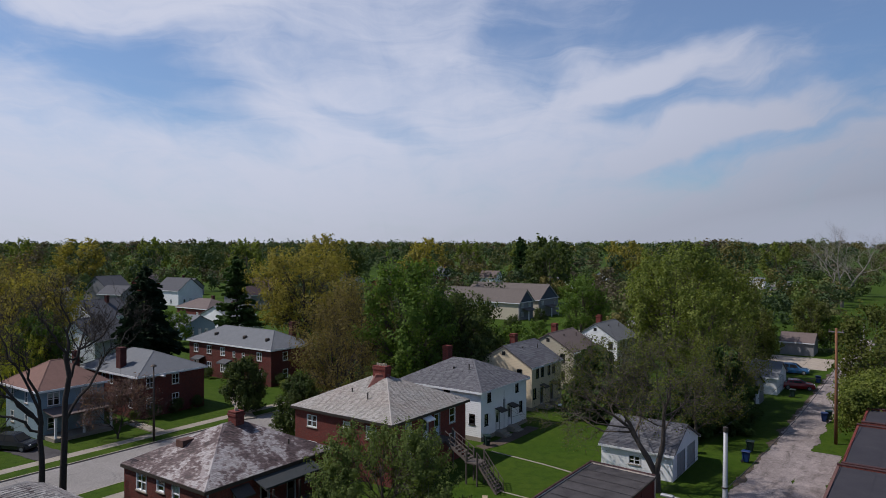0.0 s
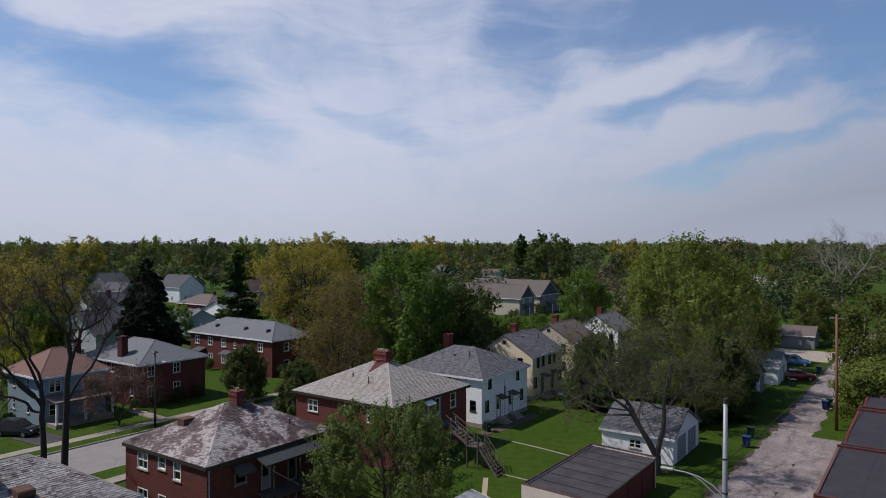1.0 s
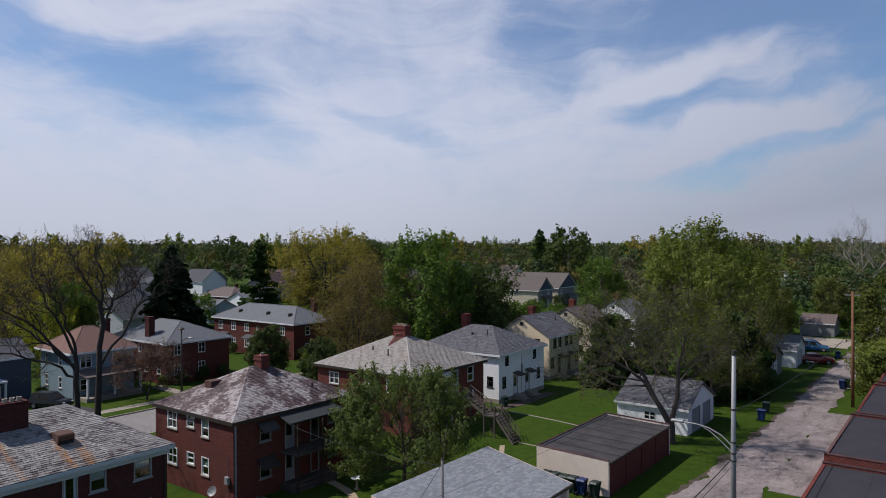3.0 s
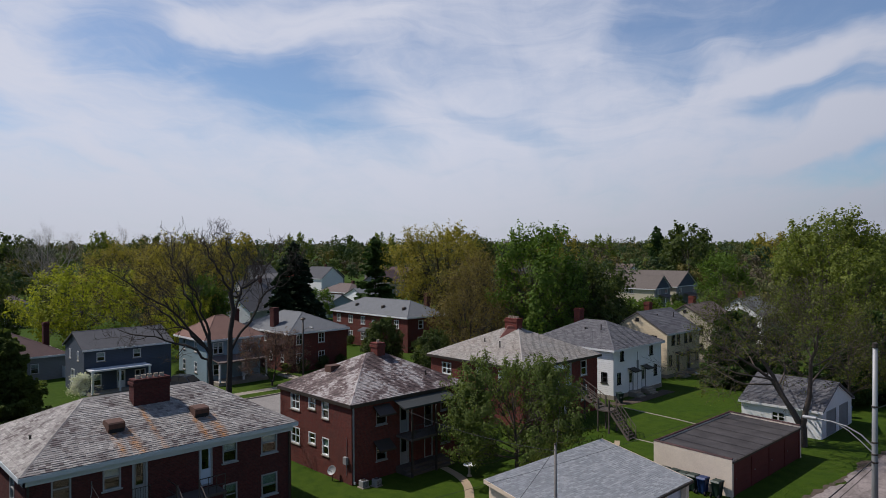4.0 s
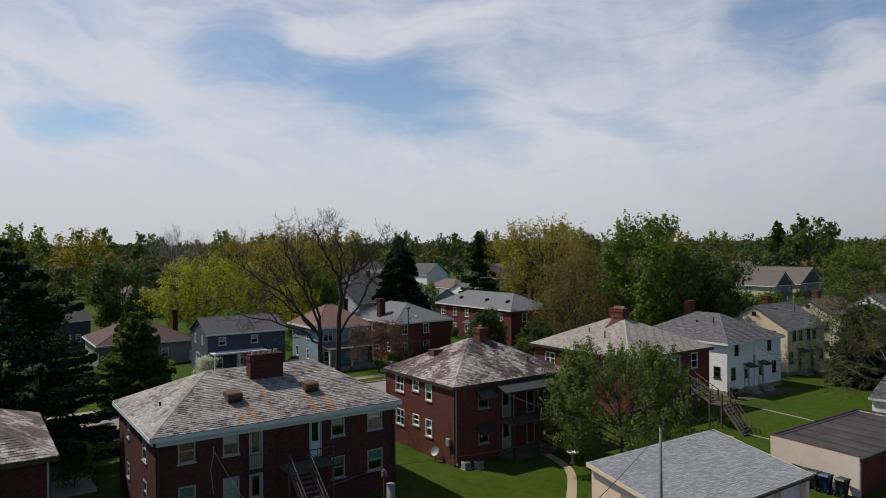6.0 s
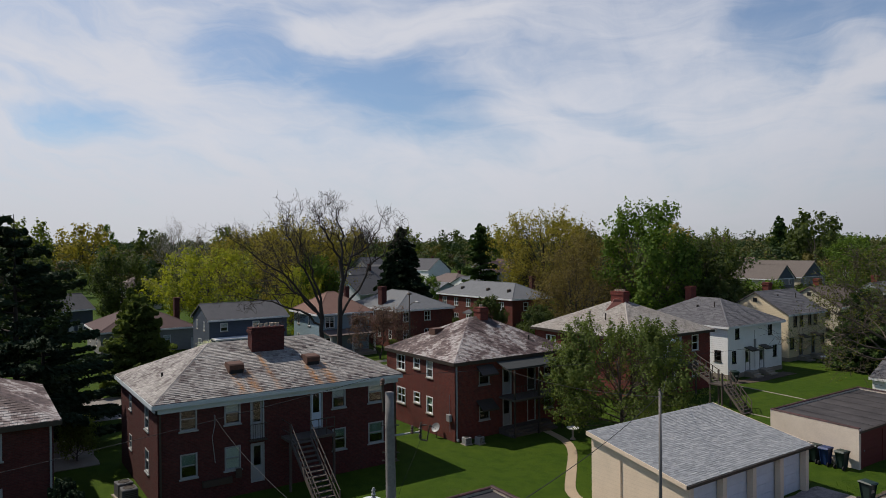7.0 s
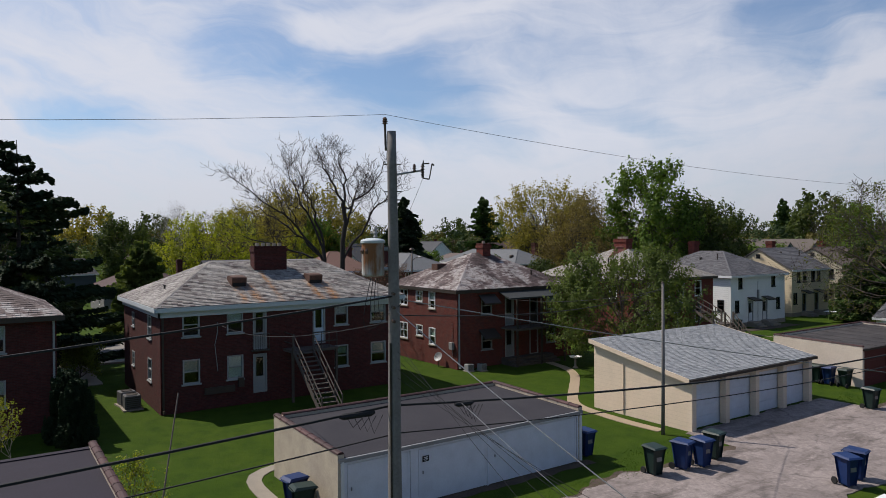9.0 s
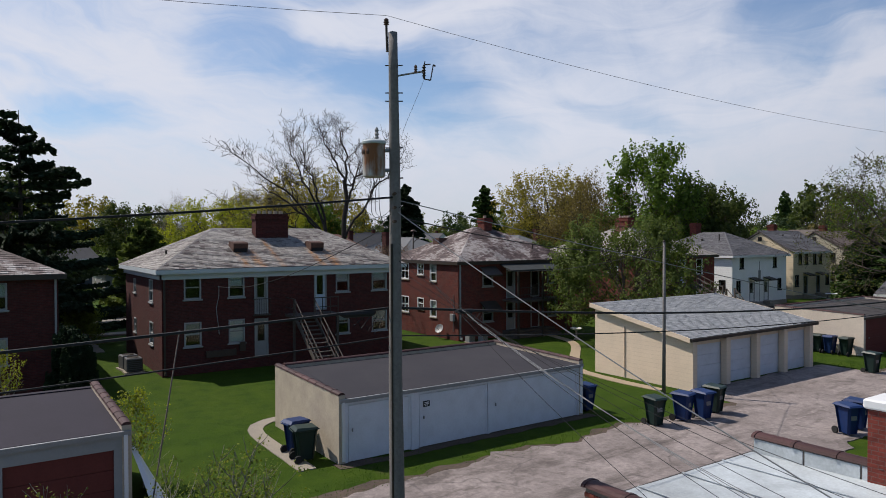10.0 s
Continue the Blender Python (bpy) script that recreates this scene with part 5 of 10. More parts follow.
    for i in range(3):
        box(bm, X1 + 0.003, X1 + 1.5 - i * 0.35, Y0 + 3.9, Y0 + 8.3, i * 0.16, (i + 1) * 0.16)
    part("porch_step", bm, M["wood_old"], hs)
    # service meters on the south wall
    bm = bmesh.new()
    tube(bm, [(X1 - 0.55, Y0 - 0.05, 0.6), (X1 - 0.55, Y0 - 0.05, 3.2)], 0.02, 4)
    soft_box(bm, X1 - 0.75, X1 - 0.35, Y0 - 0.22, Y0 - 0.003, 1.35, 1.85)
    part("meter_box", bm, M["paint_grey"], hs)


def apartment_c():
    x0, x1, y0, y1, h = -49.4, -37.5, 45.0, 56.4, 5.35
    w = [("S", 1.6, 3.75, 1.3, 1.15, "pair", 0.0, "blind"), ("S", 6.25, 4.3, 0.9, 0.65, "sash", 0.5, "blind"), ("S", 1.6, 1.3, 1.3, 1.15, "pair", 0.0, "blind"), ("S", 9.0, 3.75, 1.2, 1.2, "sash", 0.5, "blind"),
         ("E", 1.9, 3.9, 0.85, 1.3, "sash", 0.5, "blind"), ("E", 8.6, 3.7, 1.0, 1.45, "sash", 0.0, "blind"), ("E", 1.9, 1.4, 0.85, 1.3, "sash", 0.5, "blind"), ("E", 8.6, 1.3, 1.0, 1.45, "sash", 0.0, "blind"),
         ("N", 3.0, 3.8, 0.9, 1.2, "sash", 0.0, "blind"), ("W", 3.0, 3.8, 0.9, 1.2, "sash", 0.0, "blind")]
    d = [("E", 4.4, 2.95, 0.9, 2.15, "paint_white", True), ("E", 6.15, 2.95, 0.95, 2.2, "door_blue", True), ("E", 5.4, 0.4, 0.9, 2.1, "paint_white", True)]
    hs, b = house_body("apartment_house", "red brick house with pale mossy slate hip roof", "house", x0, x1, y0, y1, h, "brick_red", w, d)
    X0, X1, Y0, Y1 = b
    roof(hs, *b, 5.5, 8.15, "hip", "x", 5.6, 5.6, 0.28, "roof_base", "shingle_pale", 0.16, 0.27, "metal_dark", seed=6)
    chimney(hs, 0.0, 0.0, 7.4, 9.0, 1.55, 0.85, "brick_red", 4)
    bm = bmesh.new()
    lathe(bm, [(2.1, 7.27), (1.0, 8.05), (0.9, 8.3), (0.5, 8.36)], 4)
    part("flashing", bm, M["flashing_red"], hs, "red painted flashing round the chimney")
    for px_, py_ in ((-1.2, -2.9), (1.3, -3.5)):
        pipe_vent(hs, px_, py_, 6.3, 7.2)
    awning(hs, X1 + 0.003, Y0 + 4.2, Y0 + 5.45, 5.25, 0.7, 0.3, "paint_white")
    # back landing and two flights with a turn
    bm = bmesh.new()
    box(bm, X1 + 0.003, X1 + 1.4, Y0 + 4.0, Y0 + 7.4, 2.75, 2.9)
    ld = part("landing", bm, M["wood_old"], hs)
    for uy in (4.05, 7.35):
        bm = bmesh.new()
        box(bm, X1 + 1.25, X1 + 1.37, Y0 + uy - 0.06, Y0 + uy + 0.06, 0, 3.85)
        part("post", bm, M["wood_old"], ld)
    bm = bmesh.new()
    bars("rail", ld, [[(X1 + 1.32, Y0 + 4.05, zz), (X1 + 1.32, Y0 + 5.6, zz)] for zz in (3.3, 3.8)], 0.035, "wood_old")
    flight("stair", hs, (X1 + 4.6, Y0 + 5.3, 1.95), (X1 + 1.4, Y0 + 6.5, 2.85), 1.1, 7, "wood_old")
    bm = bmesh.new()
    box(bm, X1 + 4.5, X1 + 5.8, Y0 + 4.5, Y0 + 5.9, 1.84, 1.96)
    l2 = part("landing", bm, M["wood_old"], hs)
    for px_, py_ in ((4.6, 4.6), (5.7, 4.6), (4.6, 5.8), (5.7, 5.8)):
        bm = bmesh.new()
        box(bm, X1 + px_ - 0.06, X1 + px_ + 0.06, Y0 + py_ - 0.06, Y0 + py_ + 0.06, 0, 2.9)
        part("post", bm, M["wood_old"], l2)
    flight("stair", hs, (X1 + 8.1, Y0 + 4.4, 0.0), (X1 + 5.75, Y0 + 5.2, 1.9), 1.1, 10, "wood_old")


def small_awning_pair(hs, X1, Y0, us, z, material="metal_dark"):
    for u in us:
        awning(hs, X1 + 0.003, Y0 + u, Y0 + u + 1.3, z, 0.9, 0.25, material, "door_hood")


def stoop(hs, X1, Y0, u, w=1.3):
    bm = bmesh.new()
    for i in range(3):
        box(bm, X1 + 0.003, X1 + 1.4 - 0.3 * i, Y0 + u, Y0 + u + w, 0.17 * i, 0.17 * (i + 1))
    part("stoop", bm, M["concrete"], hs)


def double_d():
    x0, x1, y0, y1, h = -49.6, -38.6, 61.0, 70.9, 5.15
    w = [("E", 1.28, 3.95, 0.7, 1.25, "sash", 0.0, "blind"), ("E", 7.3, 3.95, 0.7, 1.25, "sash", 0.0, "blind"), ("E", 0.7, 1.55, 0.7, 1.2, "sash", 0.0, "blind"), ("E", 8.2, 1.55, 0.7, 1.2, "sash", 0.0, "blind"),
         ("S", 6.2, 4.15, 0.8, 0.95, "sash", 0.0, "blind"), ("S", 9.5, 1.7, 0.75, 1.1, "sash", 0.0, "blind"), ("N", 3.0, 3.9, 0.8, 1.2, "sash", 0.0, "blind"), ("W", 3.0, 3.9, 0.8, 1.2, "sash", 0.0, "blind")]
    d = [("E", 3.0, 0.5, 0.9, 2.1, "paint_white", True), ("E", 5.6, 0.5, 0.9, 2.1, "paint_white", True)]
    hs, b = house_body("double_house", "white two-storey house with grey shingle hip roof", "house", x0, x1, y0, y1, h, {"S": "siding_white", "N": "siding_white", "W": "siding_white", "E": "stucco_white"}, w, d, foot=0.45, trim="rubber")
    X0, X1, Y0, Y1 = b
    roof(hs, *b, 5.3, 7.65, "hip", "x", 4.4, 4.4, 0.3, "roof_base", "shingle_grey", 0.2, 0.42, "paint_white", seed=8)
    chimney(hs, -3.0, 1.0, 6.4, 8.7, 0.8, 0.9, "brick_red", 0)
    pipe_vent(hs, 2.0, -1.9, 6.3, 7.4), pipe_vent(hs, 0.0, -2.0, 6.4, 6.95, 0.12)
    small_awning_pair(hs, X1, Y0, (2.8, 5.4), 3.0)
    stoop(hs, X1, Y0, 2.8), stoop(hs, X1, Y0, 5.4)
    bm = bmesh.new()
    box(bm, X1 + 0.003, X1 + 0.12, Y0 + 4.6, Y0 + 4.85, 2.6, 3.7), tube(bm, [(X1 + 0.05, Y0 + 4.7, 0.4), (X1 + 0.05, Y0 + 4.7, 4.6)], 0.025, 4)
    part("meter_box", bm, M["paint_grey"], hs)


def gabled_double(name, label, x0, x1, y0, y1, wall, roofm, shingle, seed, h=5.35, rise=2.3):
    w = [("E", u, 3.95, 0.75, 1.3, "sash", 0.0, "blind") for u in (1.1, 2.45, 4.3, 5.6)] + [("E", 0.35, 1.45, 0.8, 1.3, "sash", 0.0, "blind"), ("E", 7.2, 1.45, 0.8, 1.3, "sash", 0.0, "blind"),
         ("S", 6.0, 3.9, 0.75, 1.2, "sash", 0.0, "blind"), ("S", 2.2, 3.9, 0.75, 1.2, "sash", 0.0, "blind"), ("S", 6.0, 1.4, 0.75, 1.2, "sash", 0.0, "blind"), ("N", 3.0, 3.9, 0.8, 1.2, "sash", 0.0, "blind"), ("W", 3.0, 3.9, 0.8, 1.2, "sash", 0.0, "blind")]
    d = [("E", 2.2, 0.5, 0.9, 2.1, "metal_dark", True), ("E", 5.0, 0.5, 0.9, 2.1, "metal_dark", True)]
    hs, b = house_body(name, label, "house", x0, x1, y0, y1, h, wall, w, d, "SN", rise, foot=0.45, trim="rubber")
    X0, X1, Y0, Y1 = b
    roof(hs, *b, h + 0.05, h + rise + 0.22, "gable", "y", 0, 0, 0.14, roofm, shingle, 0.3, 0.8, "paint_white", seed=seed)
    chimney(hs, -1.6, 1.2, 6.6, h + rise + 1.0, 0.8, 0.8, "brick_red", 0)
    pipe_vent(hs, 1.6, 2.0, 6.4, 7.5), pipe_vent(hs, 1.0, -1.0, 6.6, 7.4, 0.1)
    small_awning_pair(hs, X1, Y0, (2.0, 4.8), 3.0)
    stoop(hs, X1, Y0, 2.0), stoop(hs, X1, Y0, 4.8)
    bm = bmesh.new()
    box(bm, -0.25, 0.25, Y0 - 0.04, Y0 - 0.003, h + rise - 1.0, h + rise - 0.5)
    part("attic_vent", bm, M["rubber"], hs)


def apartment_z():
    x0, x1, y0, y1, h = -45.2, -35.5, -10.5, 1.85, 5.3
    w = [("E", 9.3, 3.9, 1.0, 1.24, "sash", 0.5, "blind"), ("E", 9.3, 1.4, 1.0, 1.24, "sash", 0.5, "blind"), ("E", 5.0, 3.9, 1.0, 1.24, "sash", 0.0, "blind"), ("E", 5.0, 1.4, 1.0, 1.24, "sash", 0.0, "blind"),
         ("N", 3.0, 3.9, 1.0, 1.24, "sash", 0.0, "blind"), ("S", 3.0, 3.9, 1.0, 1.24, "sash", 0.0, "blind"), ("W", 3.0, 3.9, 1.0, 1.24, "sash", 0.0, "blind")]
    hs, b = house_body("apartment_house", "dark brick apartment house with reddish slate hip roof", "house", x0, x1, y0, y1, h, "brick_dark", w, [], trim="trim_grey")
    X0, X1, Y0, Y1 = b
    roof(hs, *b, 5.5, 7.7, "hip", "y", 4.9, 4.9, 0.28, "roof_base", "shingle_red", 0.21, 0.31, "metal_dark", seed=11)
    chimney(hs, 0.6, 0.9, 6.4, 8.5, 0.8, 1.2, "brick_red", 1)
    pipe_vent(hs, 1.8, 3.9, 5.9, 6.75)
    downspout(hs, X1 + 0.06, Y1 - 0.12, 5.3, "trim_grey")


apartment_a()
apartment_b()
apartment_c()
double_d()
gabled_double("double_house", "cream two-storey gabled house with dark grey shingles", -48.6, -40.5, 75.8, 84.2, "siding_cream", "roof_base", "shingle_grey", 13)
gabled_double("double_house", "tan two-storey gabled house with brown roof", -49.5, -41.4, 90.0, 98.4, "siding_tan", "roof_brown", None, 14)
gabled_double("double_house", "white two-storey gabled house among trees", -48.5, -41.0, 105.5, 114.0, "siding_white", "roof_grey", None, 15)
apartment_z()


# ---- garages along the alley ----
def garage_door(parent, F, u, w, h, material, style="panel"):
    bm = bmesh.new()
    box(bm, 0, w, -0.13, -0.102, 0.01, h)
    d = part("garage_door", bm, M[material], parent, m=F @ Matrix.Translation((u, 0, 0.0)))
    if style == "panel":
        for i in range(4):
            bm = bmesh.new()
            soft_box(bm, 0, w, -0.1, -0.05, h * i / 4 + 0.004, h * (i + 1) / 4 - 0.004, 0.006)
            part("panel", bm, M[material], d)
    elif style == "sheet":
        # one plain boarded sheet with a thin batten down each edge
        bm = bmesh.new()
        soft_box(bm, 0.02, w - 0.02, -0.1, -0.035, 0.03, h - 0.02, 0.008)
        part("leaf", bm, M[material], d)
        for a in (0.02, w - 0.09):
            bm = bmesh.new()
            box(bm, a, a + 0.07, -0.035, -0.018, 0.03, h - 0.02)
            part("batten", bm, M[material], d)
    else:
        n = 2
        for i in range(n):
            bm = bmesh.new()
            box(bm, w * i / n + 0.006, w * (i + 1) / n - 0.006, -0.1, -0.04, 0.03, h - 0.02)
            leaf = part("leaf", bm, M[material], d)
            ring_at = w * i / n
            for a, b, c, e in ((0.006, 0.1, 0.03, h - 0.02), (w / n - 0.1, w / n - 0.006, 0.03, h - 0.02), (0.1, w / n - 0.1, 0.03, 0.13), (0.1, w / n - 0.1, h - 0.13, h - 0.02), (0.1, w / n - 0.1, h * 0.52, h * 0.58)):
                bm = bmesh.new()
                box(bm, ring_at + a, ring_at + b, -0.04, -0.025, c, e)
                part("rail", bm, M[material], d)
    bm = bmesh.new()
    box(bm, w * 0.06, w * 0.06 + 0.03, -0.026, 0.02, 0.98, 1.08)
    part("handle", bm, M["metal_grey"], d)
    return d


def coping_run(parent, p, q, width, step, shared_name="coping_tile"):
    """Half-round clay coping tiles laid end to end along a wall top from p to q."""
    key = ("coping", width, step)
    if key not in SHARED:
        bm = bmesh.new()
        n = 6
        rows = []
        for y, k in ((0.0, 1.12), (0.06, 1.12), (0.065, 1.0), (step * 0.985, 0.97)):
            rows.append([bm.verts.new((math.cos(a) * width / 2 * k, y, math.sin(a) * 0.085 * k)) for a in [math.pi * i / n for i in range(n + 1)]])
        for r, s in zip(rows, rows[1:]):
            for i in range(n):
                bm.faces.new((r[i], r[i + 1], s[i + 1], s[i]))
        bm.faces.new(rows[0]), bm.faces.new(rows[-1][::-1])
        for r, s in zip(rows, rows[1:]):
            bm.faces.new((r[0], s[0], s[-1], r[-1]))
        SHARED[key] = mesh_of(shared_name, bm, M["tile_coping"])
    p, q = Vector(p), Vector(q)
    d = (q - p)
    n = max(1, round(d.length / step))
    m0 = d.to_track_quat("Y", "Z").to_matrix().to_4x4()
    for i in range(n):
        m = Matrix.Translation(p + d * (i / n)) @ m0 @ Matrix.Diagonal((1, d.length / n / step, 1, 1))
        part(shared_name, SHARED[key], None, parent, m=m)


def flat_roof(hs, b, zf, zb, over, material, thick=0.12):
    """Low sloped flat roof: zf at the east edge, zb at the west edge."""
    X0, X1, Y0, Y1 = b
    bm = bmesh.new()
    vs = [bm.verts.new(p) for p in ((X0 - over, Y0 - over, zb - thick), (X1 + over, Y0 - over, zf - thick), (X1 + over, Y1 + over, zf - thick), (X0 - over, Y1 + over, zb - thick),
                                    (X0 - over, Y0 - over, zb), (X1 + over, Y0 - over, zf), (X1 + over, Y1 + over, zf), (X0 - over, Y1 + over, zb))]
    for f in ((3, 2, 1, 0), (4, 5, 6, 7), (0, 1, 5, 4), (1, 2, 6, 5), (2, 3, 7, 6), (3, 0, 4, 7)):
        bm.faces.new([vs[i] for i in f])
    return part("roof", bm, M[material], hs)


def wedge_side(hs, b, zf, zb, side, material, base=0.0):
    """End wall whose top follows a roof from zb in the west to zf in the east."""
    X0, X1, Y0, Y1 = b
    ya, yb = (Y0, Y0 + 0.22) if side == "S" else (Y1 - 0.22, Y1)
    bm = bmesh.new()
    vs = [bm.verts.new(p) for y in (ya, yb) for p in ((X0, y, base), (X1, y, base), (X1, y, zf), (X0, y, zb))]
    for f in ((0, 1, 2, 3), (7, 6, 5, 4), (0, 4, 5, 1), (1, 5, 6, 2), (2, 6, 7, 3), (3, 7, 4, 0)):
        bm.faces.new([vs[i] for i in f])
    part("wall", bm, M[material], hs)


def flat_garage(name, label, x0, x1, y0, y1, zf, zb, side_m, front_m, back_m, roof_m, doors, door_m, style="leaf", lip=0.12, coping=True, back=True, spouts=True, gutter="metal_grey"):
    cx, cy = (x0 + x1) / 2, (y0 + y1) / 2
    hs = thing(name, label, "garage", cx, cy)
    b = (x0 - cx, x1 - cx, y0 - cy, y1 - cy)
    X0, X1, Y0, Y1 = b
    inner = (X0 + 0.2, X1 - 0.02, Y0 + 0.22, Y1 - 0.22)
    flat_roof(hs, inner, zf, zb, 0.0, roof_m)
    wedge_side(hs, b, zf + lip, zb + lip, "S", side_m)
    wedge_side(hs, b, zf + lip, zb + lip, "N", side_m)
    bm = bmesh.new()
    box(bm, X0, X0 + 0.2, Y0 + 0.22, Y1 - 0.22, 0, zb + (lip if back else 0.005))
    part("wall", bm, M[back_m], hs)
    if not back:
        bm = bmesh.new()
        box(bm, X0 - 0.03, X0 + 0.22, Y0 + 0.22, Y1 - 0.22, zb + 0.005, zb + 0.035)
        part("roof_edge", bm, M[roof_m], hs)
    F, L = facade("E", *b)
    holes = [(u, u + w, 0.0, h) for u, w, h in doors]
    bm = pierced(L, zf - 0.02, holes, 0.2, 0.22, 0.22)
    part("wall", bm, M[front_m], hs, m=F @ Matrix.Translation((0, -0.003, 0)))
    for u, w, h in doors:
        garage_door(hs, F, u, w, h, door_m, style)
    if coping:
        for yy in (Y0 + 0.11, Y1 - 0.11):
            coping_run(hs, (X0, yy, zb + lip), (X1, yy, zf + lip), 0.25, 0.6)
        if back:
            coping_run(hs, (X0 + 0.1, Y0 + 0.3, zb + lip), (X0 + 0.1, Y1 - 0.3, zb + lip), 0.22, 0.6)
    bm = bmesh.new()
    box(bm, X1 - 0.02, X1 + 0.07, Y0 + 0.02, Y1 - 0.02, zf - 0.13, zf - 0.01)
    part("gutter", bm, M[gutter], hs)
    if spouts:
        for yy in (Y0 + 0.14, Y1 - 0.14):
            bm = bmesh.new()
            box(bm, X1 + 0.003, X1 + 0.08, yy - 0.045, yy + 0.045, 0.1, zf - 0.1)
            part("downspout", bm, M["paint_white"], hs)
    return hs, b, F


def garage_one():
    hs, b, F = flat_garage("garage", "low garage with white swing doors and black felt roof", -23.4, -17.9, 7.95, 18.7, 2.06, 2.18, "block_buff", "paint_door", "block_buff", "roof_black",
                           [(0.32, 2.35, 1.84), (2.98, 2.95, 1.84), (6.0, 4.45, 1.84)], "paint_door", "sheet")
    bm = bmesh.new()
    box(bm, 0, 0.26, 0.003, 0.012, 0, 0.2)
    sg = part("sign", bm, M["rubber"], hs, "small black notice", m=F @ Matrix.Translation((3.15, -0.02, 1.38)))
    for i, (z0, z1, w0, w1) in enumerate(((0.13, 0.165, 0.05, 0.21), (0.08, 0.105, 0.04, 0.22), (0.04, 0.06, 0.07, 0.19))):
        bm = bmesh.new()
        box(bm, w0, w1, 0.012, 0.016, z0, z1)
        part("text_bar", bm, M["paint_white"], sg)


def garage_two():
    x0, x1, y0, y1 = -23.9, -18.2, 25.8, 36.6
    cx, cy = (x0 + x1) / 2, (y0 + y1) / 2
    hs = thing("garage", "cream painted block garage with four pale doors", "garage", cx, cy)
    b = (x0 - cx, x1 - cx, y0 - cy, y1 - cy)
    X0, X1, Y0, Y1 = b
    zf, zb = 2.42, 3.5
    wedge_side(hs, b, zf, zb, "S", "block_cream"), wedge_side(hs, b, zf, zb, "N", "block_cream")
    bm = bmesh.new()
    box(bm, X0, X0 + 0.2, Y0 + 0.22, Y1 - 0.22, 0, zb)
    part("wall", bm, M["block_cream"], hs)
    F, L = facade("E", *b)
    doors = [(0.55 + 2.55 * i, 2.15, 2.05) for i in range(4)]
    part("wall", pierced(L, zf - 0.03, [(u, u + w, 0.0, h) for u, w, h in doors], 0.2, 0.22, 0.22), M["block_cream"], hs, m=F @ Matrix.Translation((0, -0.003, 0)))
    for u, w, h in doors:
        garage_door(hs, F, u, w, h, "paint_door")
    for i in range(5):
        bm = bmesh.new()
        u = 0.06 + 2.55 * i if i else 0.0
        box(bm, X1, X1 + 0.32, Y0 + u, Y0 + u + 0.32, 0, zf - 0.06)
        part("pier", bm, M["block_cream"], hs)
    # shed roof with shingles
    ov = 0.32
    bm = bmesh.new()
    s = (zb - zf) / (X1 - X0)
    lo, hi = Vector((X1 + ov, 0, zf - s * ov + 0.1)), Vector((X0 - 0.18, 0, zb + s * 0.18 + 0.1))
    vs = [bm.verts.new(p) for dz in (-0.14, 0) for p in ((hi.x, Y0 - 0.2, hi.z + dz), (lo.x, Y0 - 0.2, lo.z + dz), (lo.x, Y1 + 0.2, lo.z + dz), (hi.x, Y1 + 0.2, hi.z + dz))]
    for f in ((3, 2, 1, 0), (4, 5, 6, 7), (0, 1, 5, 4), (1, 2, 6, 5), (2, 3, 7, 6), (3, 0, 4, 7)):
        bm.faces.new([vs[i] for i in f])
    r = part("roof", bm, M["roof_base"], hs)
    slope = [Vector((lo.x, Y0 - 0.2, lo.z)), Vector((lo.x, Y1 + 0.2, lo.z)), Vector((hi.x, Y1 + 0.2, hi.z)), Vector((hi.x, Y0 - 0.2, hi.z))]
    me = shingle_rest(list(courses(slope, 0.15, 0.33, 41)), 0.012, 4)
    me.materials.append(M["shingle_light"])
    part("shingles", me, None, r)["kind"] = "stuff"
    for yy in (Y0 - 0.235, Y1 + 0.2):
        bm = bmesh.new()
        v = [bm.verts.new((x, y, z + dz)) for y in (yy, yy + 0.035) for x, z, dz in ((hi.x, hi.z, -0.2), (lo.x, lo.z, -0.2), (lo.x, lo.z, 0.02), (hi.x, hi.z, 0.02))]
        for f in ((0, 1, 2, 3), (7, 6, 5, 4), (0, 4, 5, 1), (1, 5, 6, 2), (2, 6, 7, 3), (3, 7, 4, 0)):
            bm.faces.new([v[i] for i in f])
        part("bargeboard", bm, M["block_cream"], hs)
    bm = bmesh.new()
    box(bm, lo.x, lo.x + 0.1, Y0 - 0.2, Y1 + 0.2, lo.z - 0.16, lo.z - 0.02)
    part("gutter", bm, M["metal_dark"], hs)
    bm = bmesh.new()
    tube(bm, [(X0 + 2.0, Y0 - 0.04, 0.1), (X0 + 2.0, Y0 - 0.04, 2.6)], 0.03, 5)
    part("conduit", bm, M["block_cream"], hs)


def garage_three():
    hs, b, F = flat_garage("garage", "flat-roofed garage with pale end wall and dark red boards", -23.4, -17.9, 42.2, 54.3, 2.3, 2.45, "block_pale", "paint_red", "block_pale", "roof_brownblack",
                           [(0.5, 2.6, 2.0), (3.4, 2.6, 2.0), (6.3, 2.6, 2.0), (9.2, 2.4, 2.0)], "paint_red", "panel", spouts=False, gutter="metal_dark")
    X0, X1, Y0, Y1 = b
    for i in range(1, 7):
        bm = bmesh.new()
        yy = Y0 + 0.3 + (Y1 - Y0 - 0.6) * i / 7
        box(bm, X0 + 0.2, X1 - 0.05, yy - 0.03, yy + 0.03, 2.3, 2.31)
        o = part("roof_seam", bm, M["roof_brownblack"], hs, m=pose(0, 0, 0.115, 0, 1.65, 0))


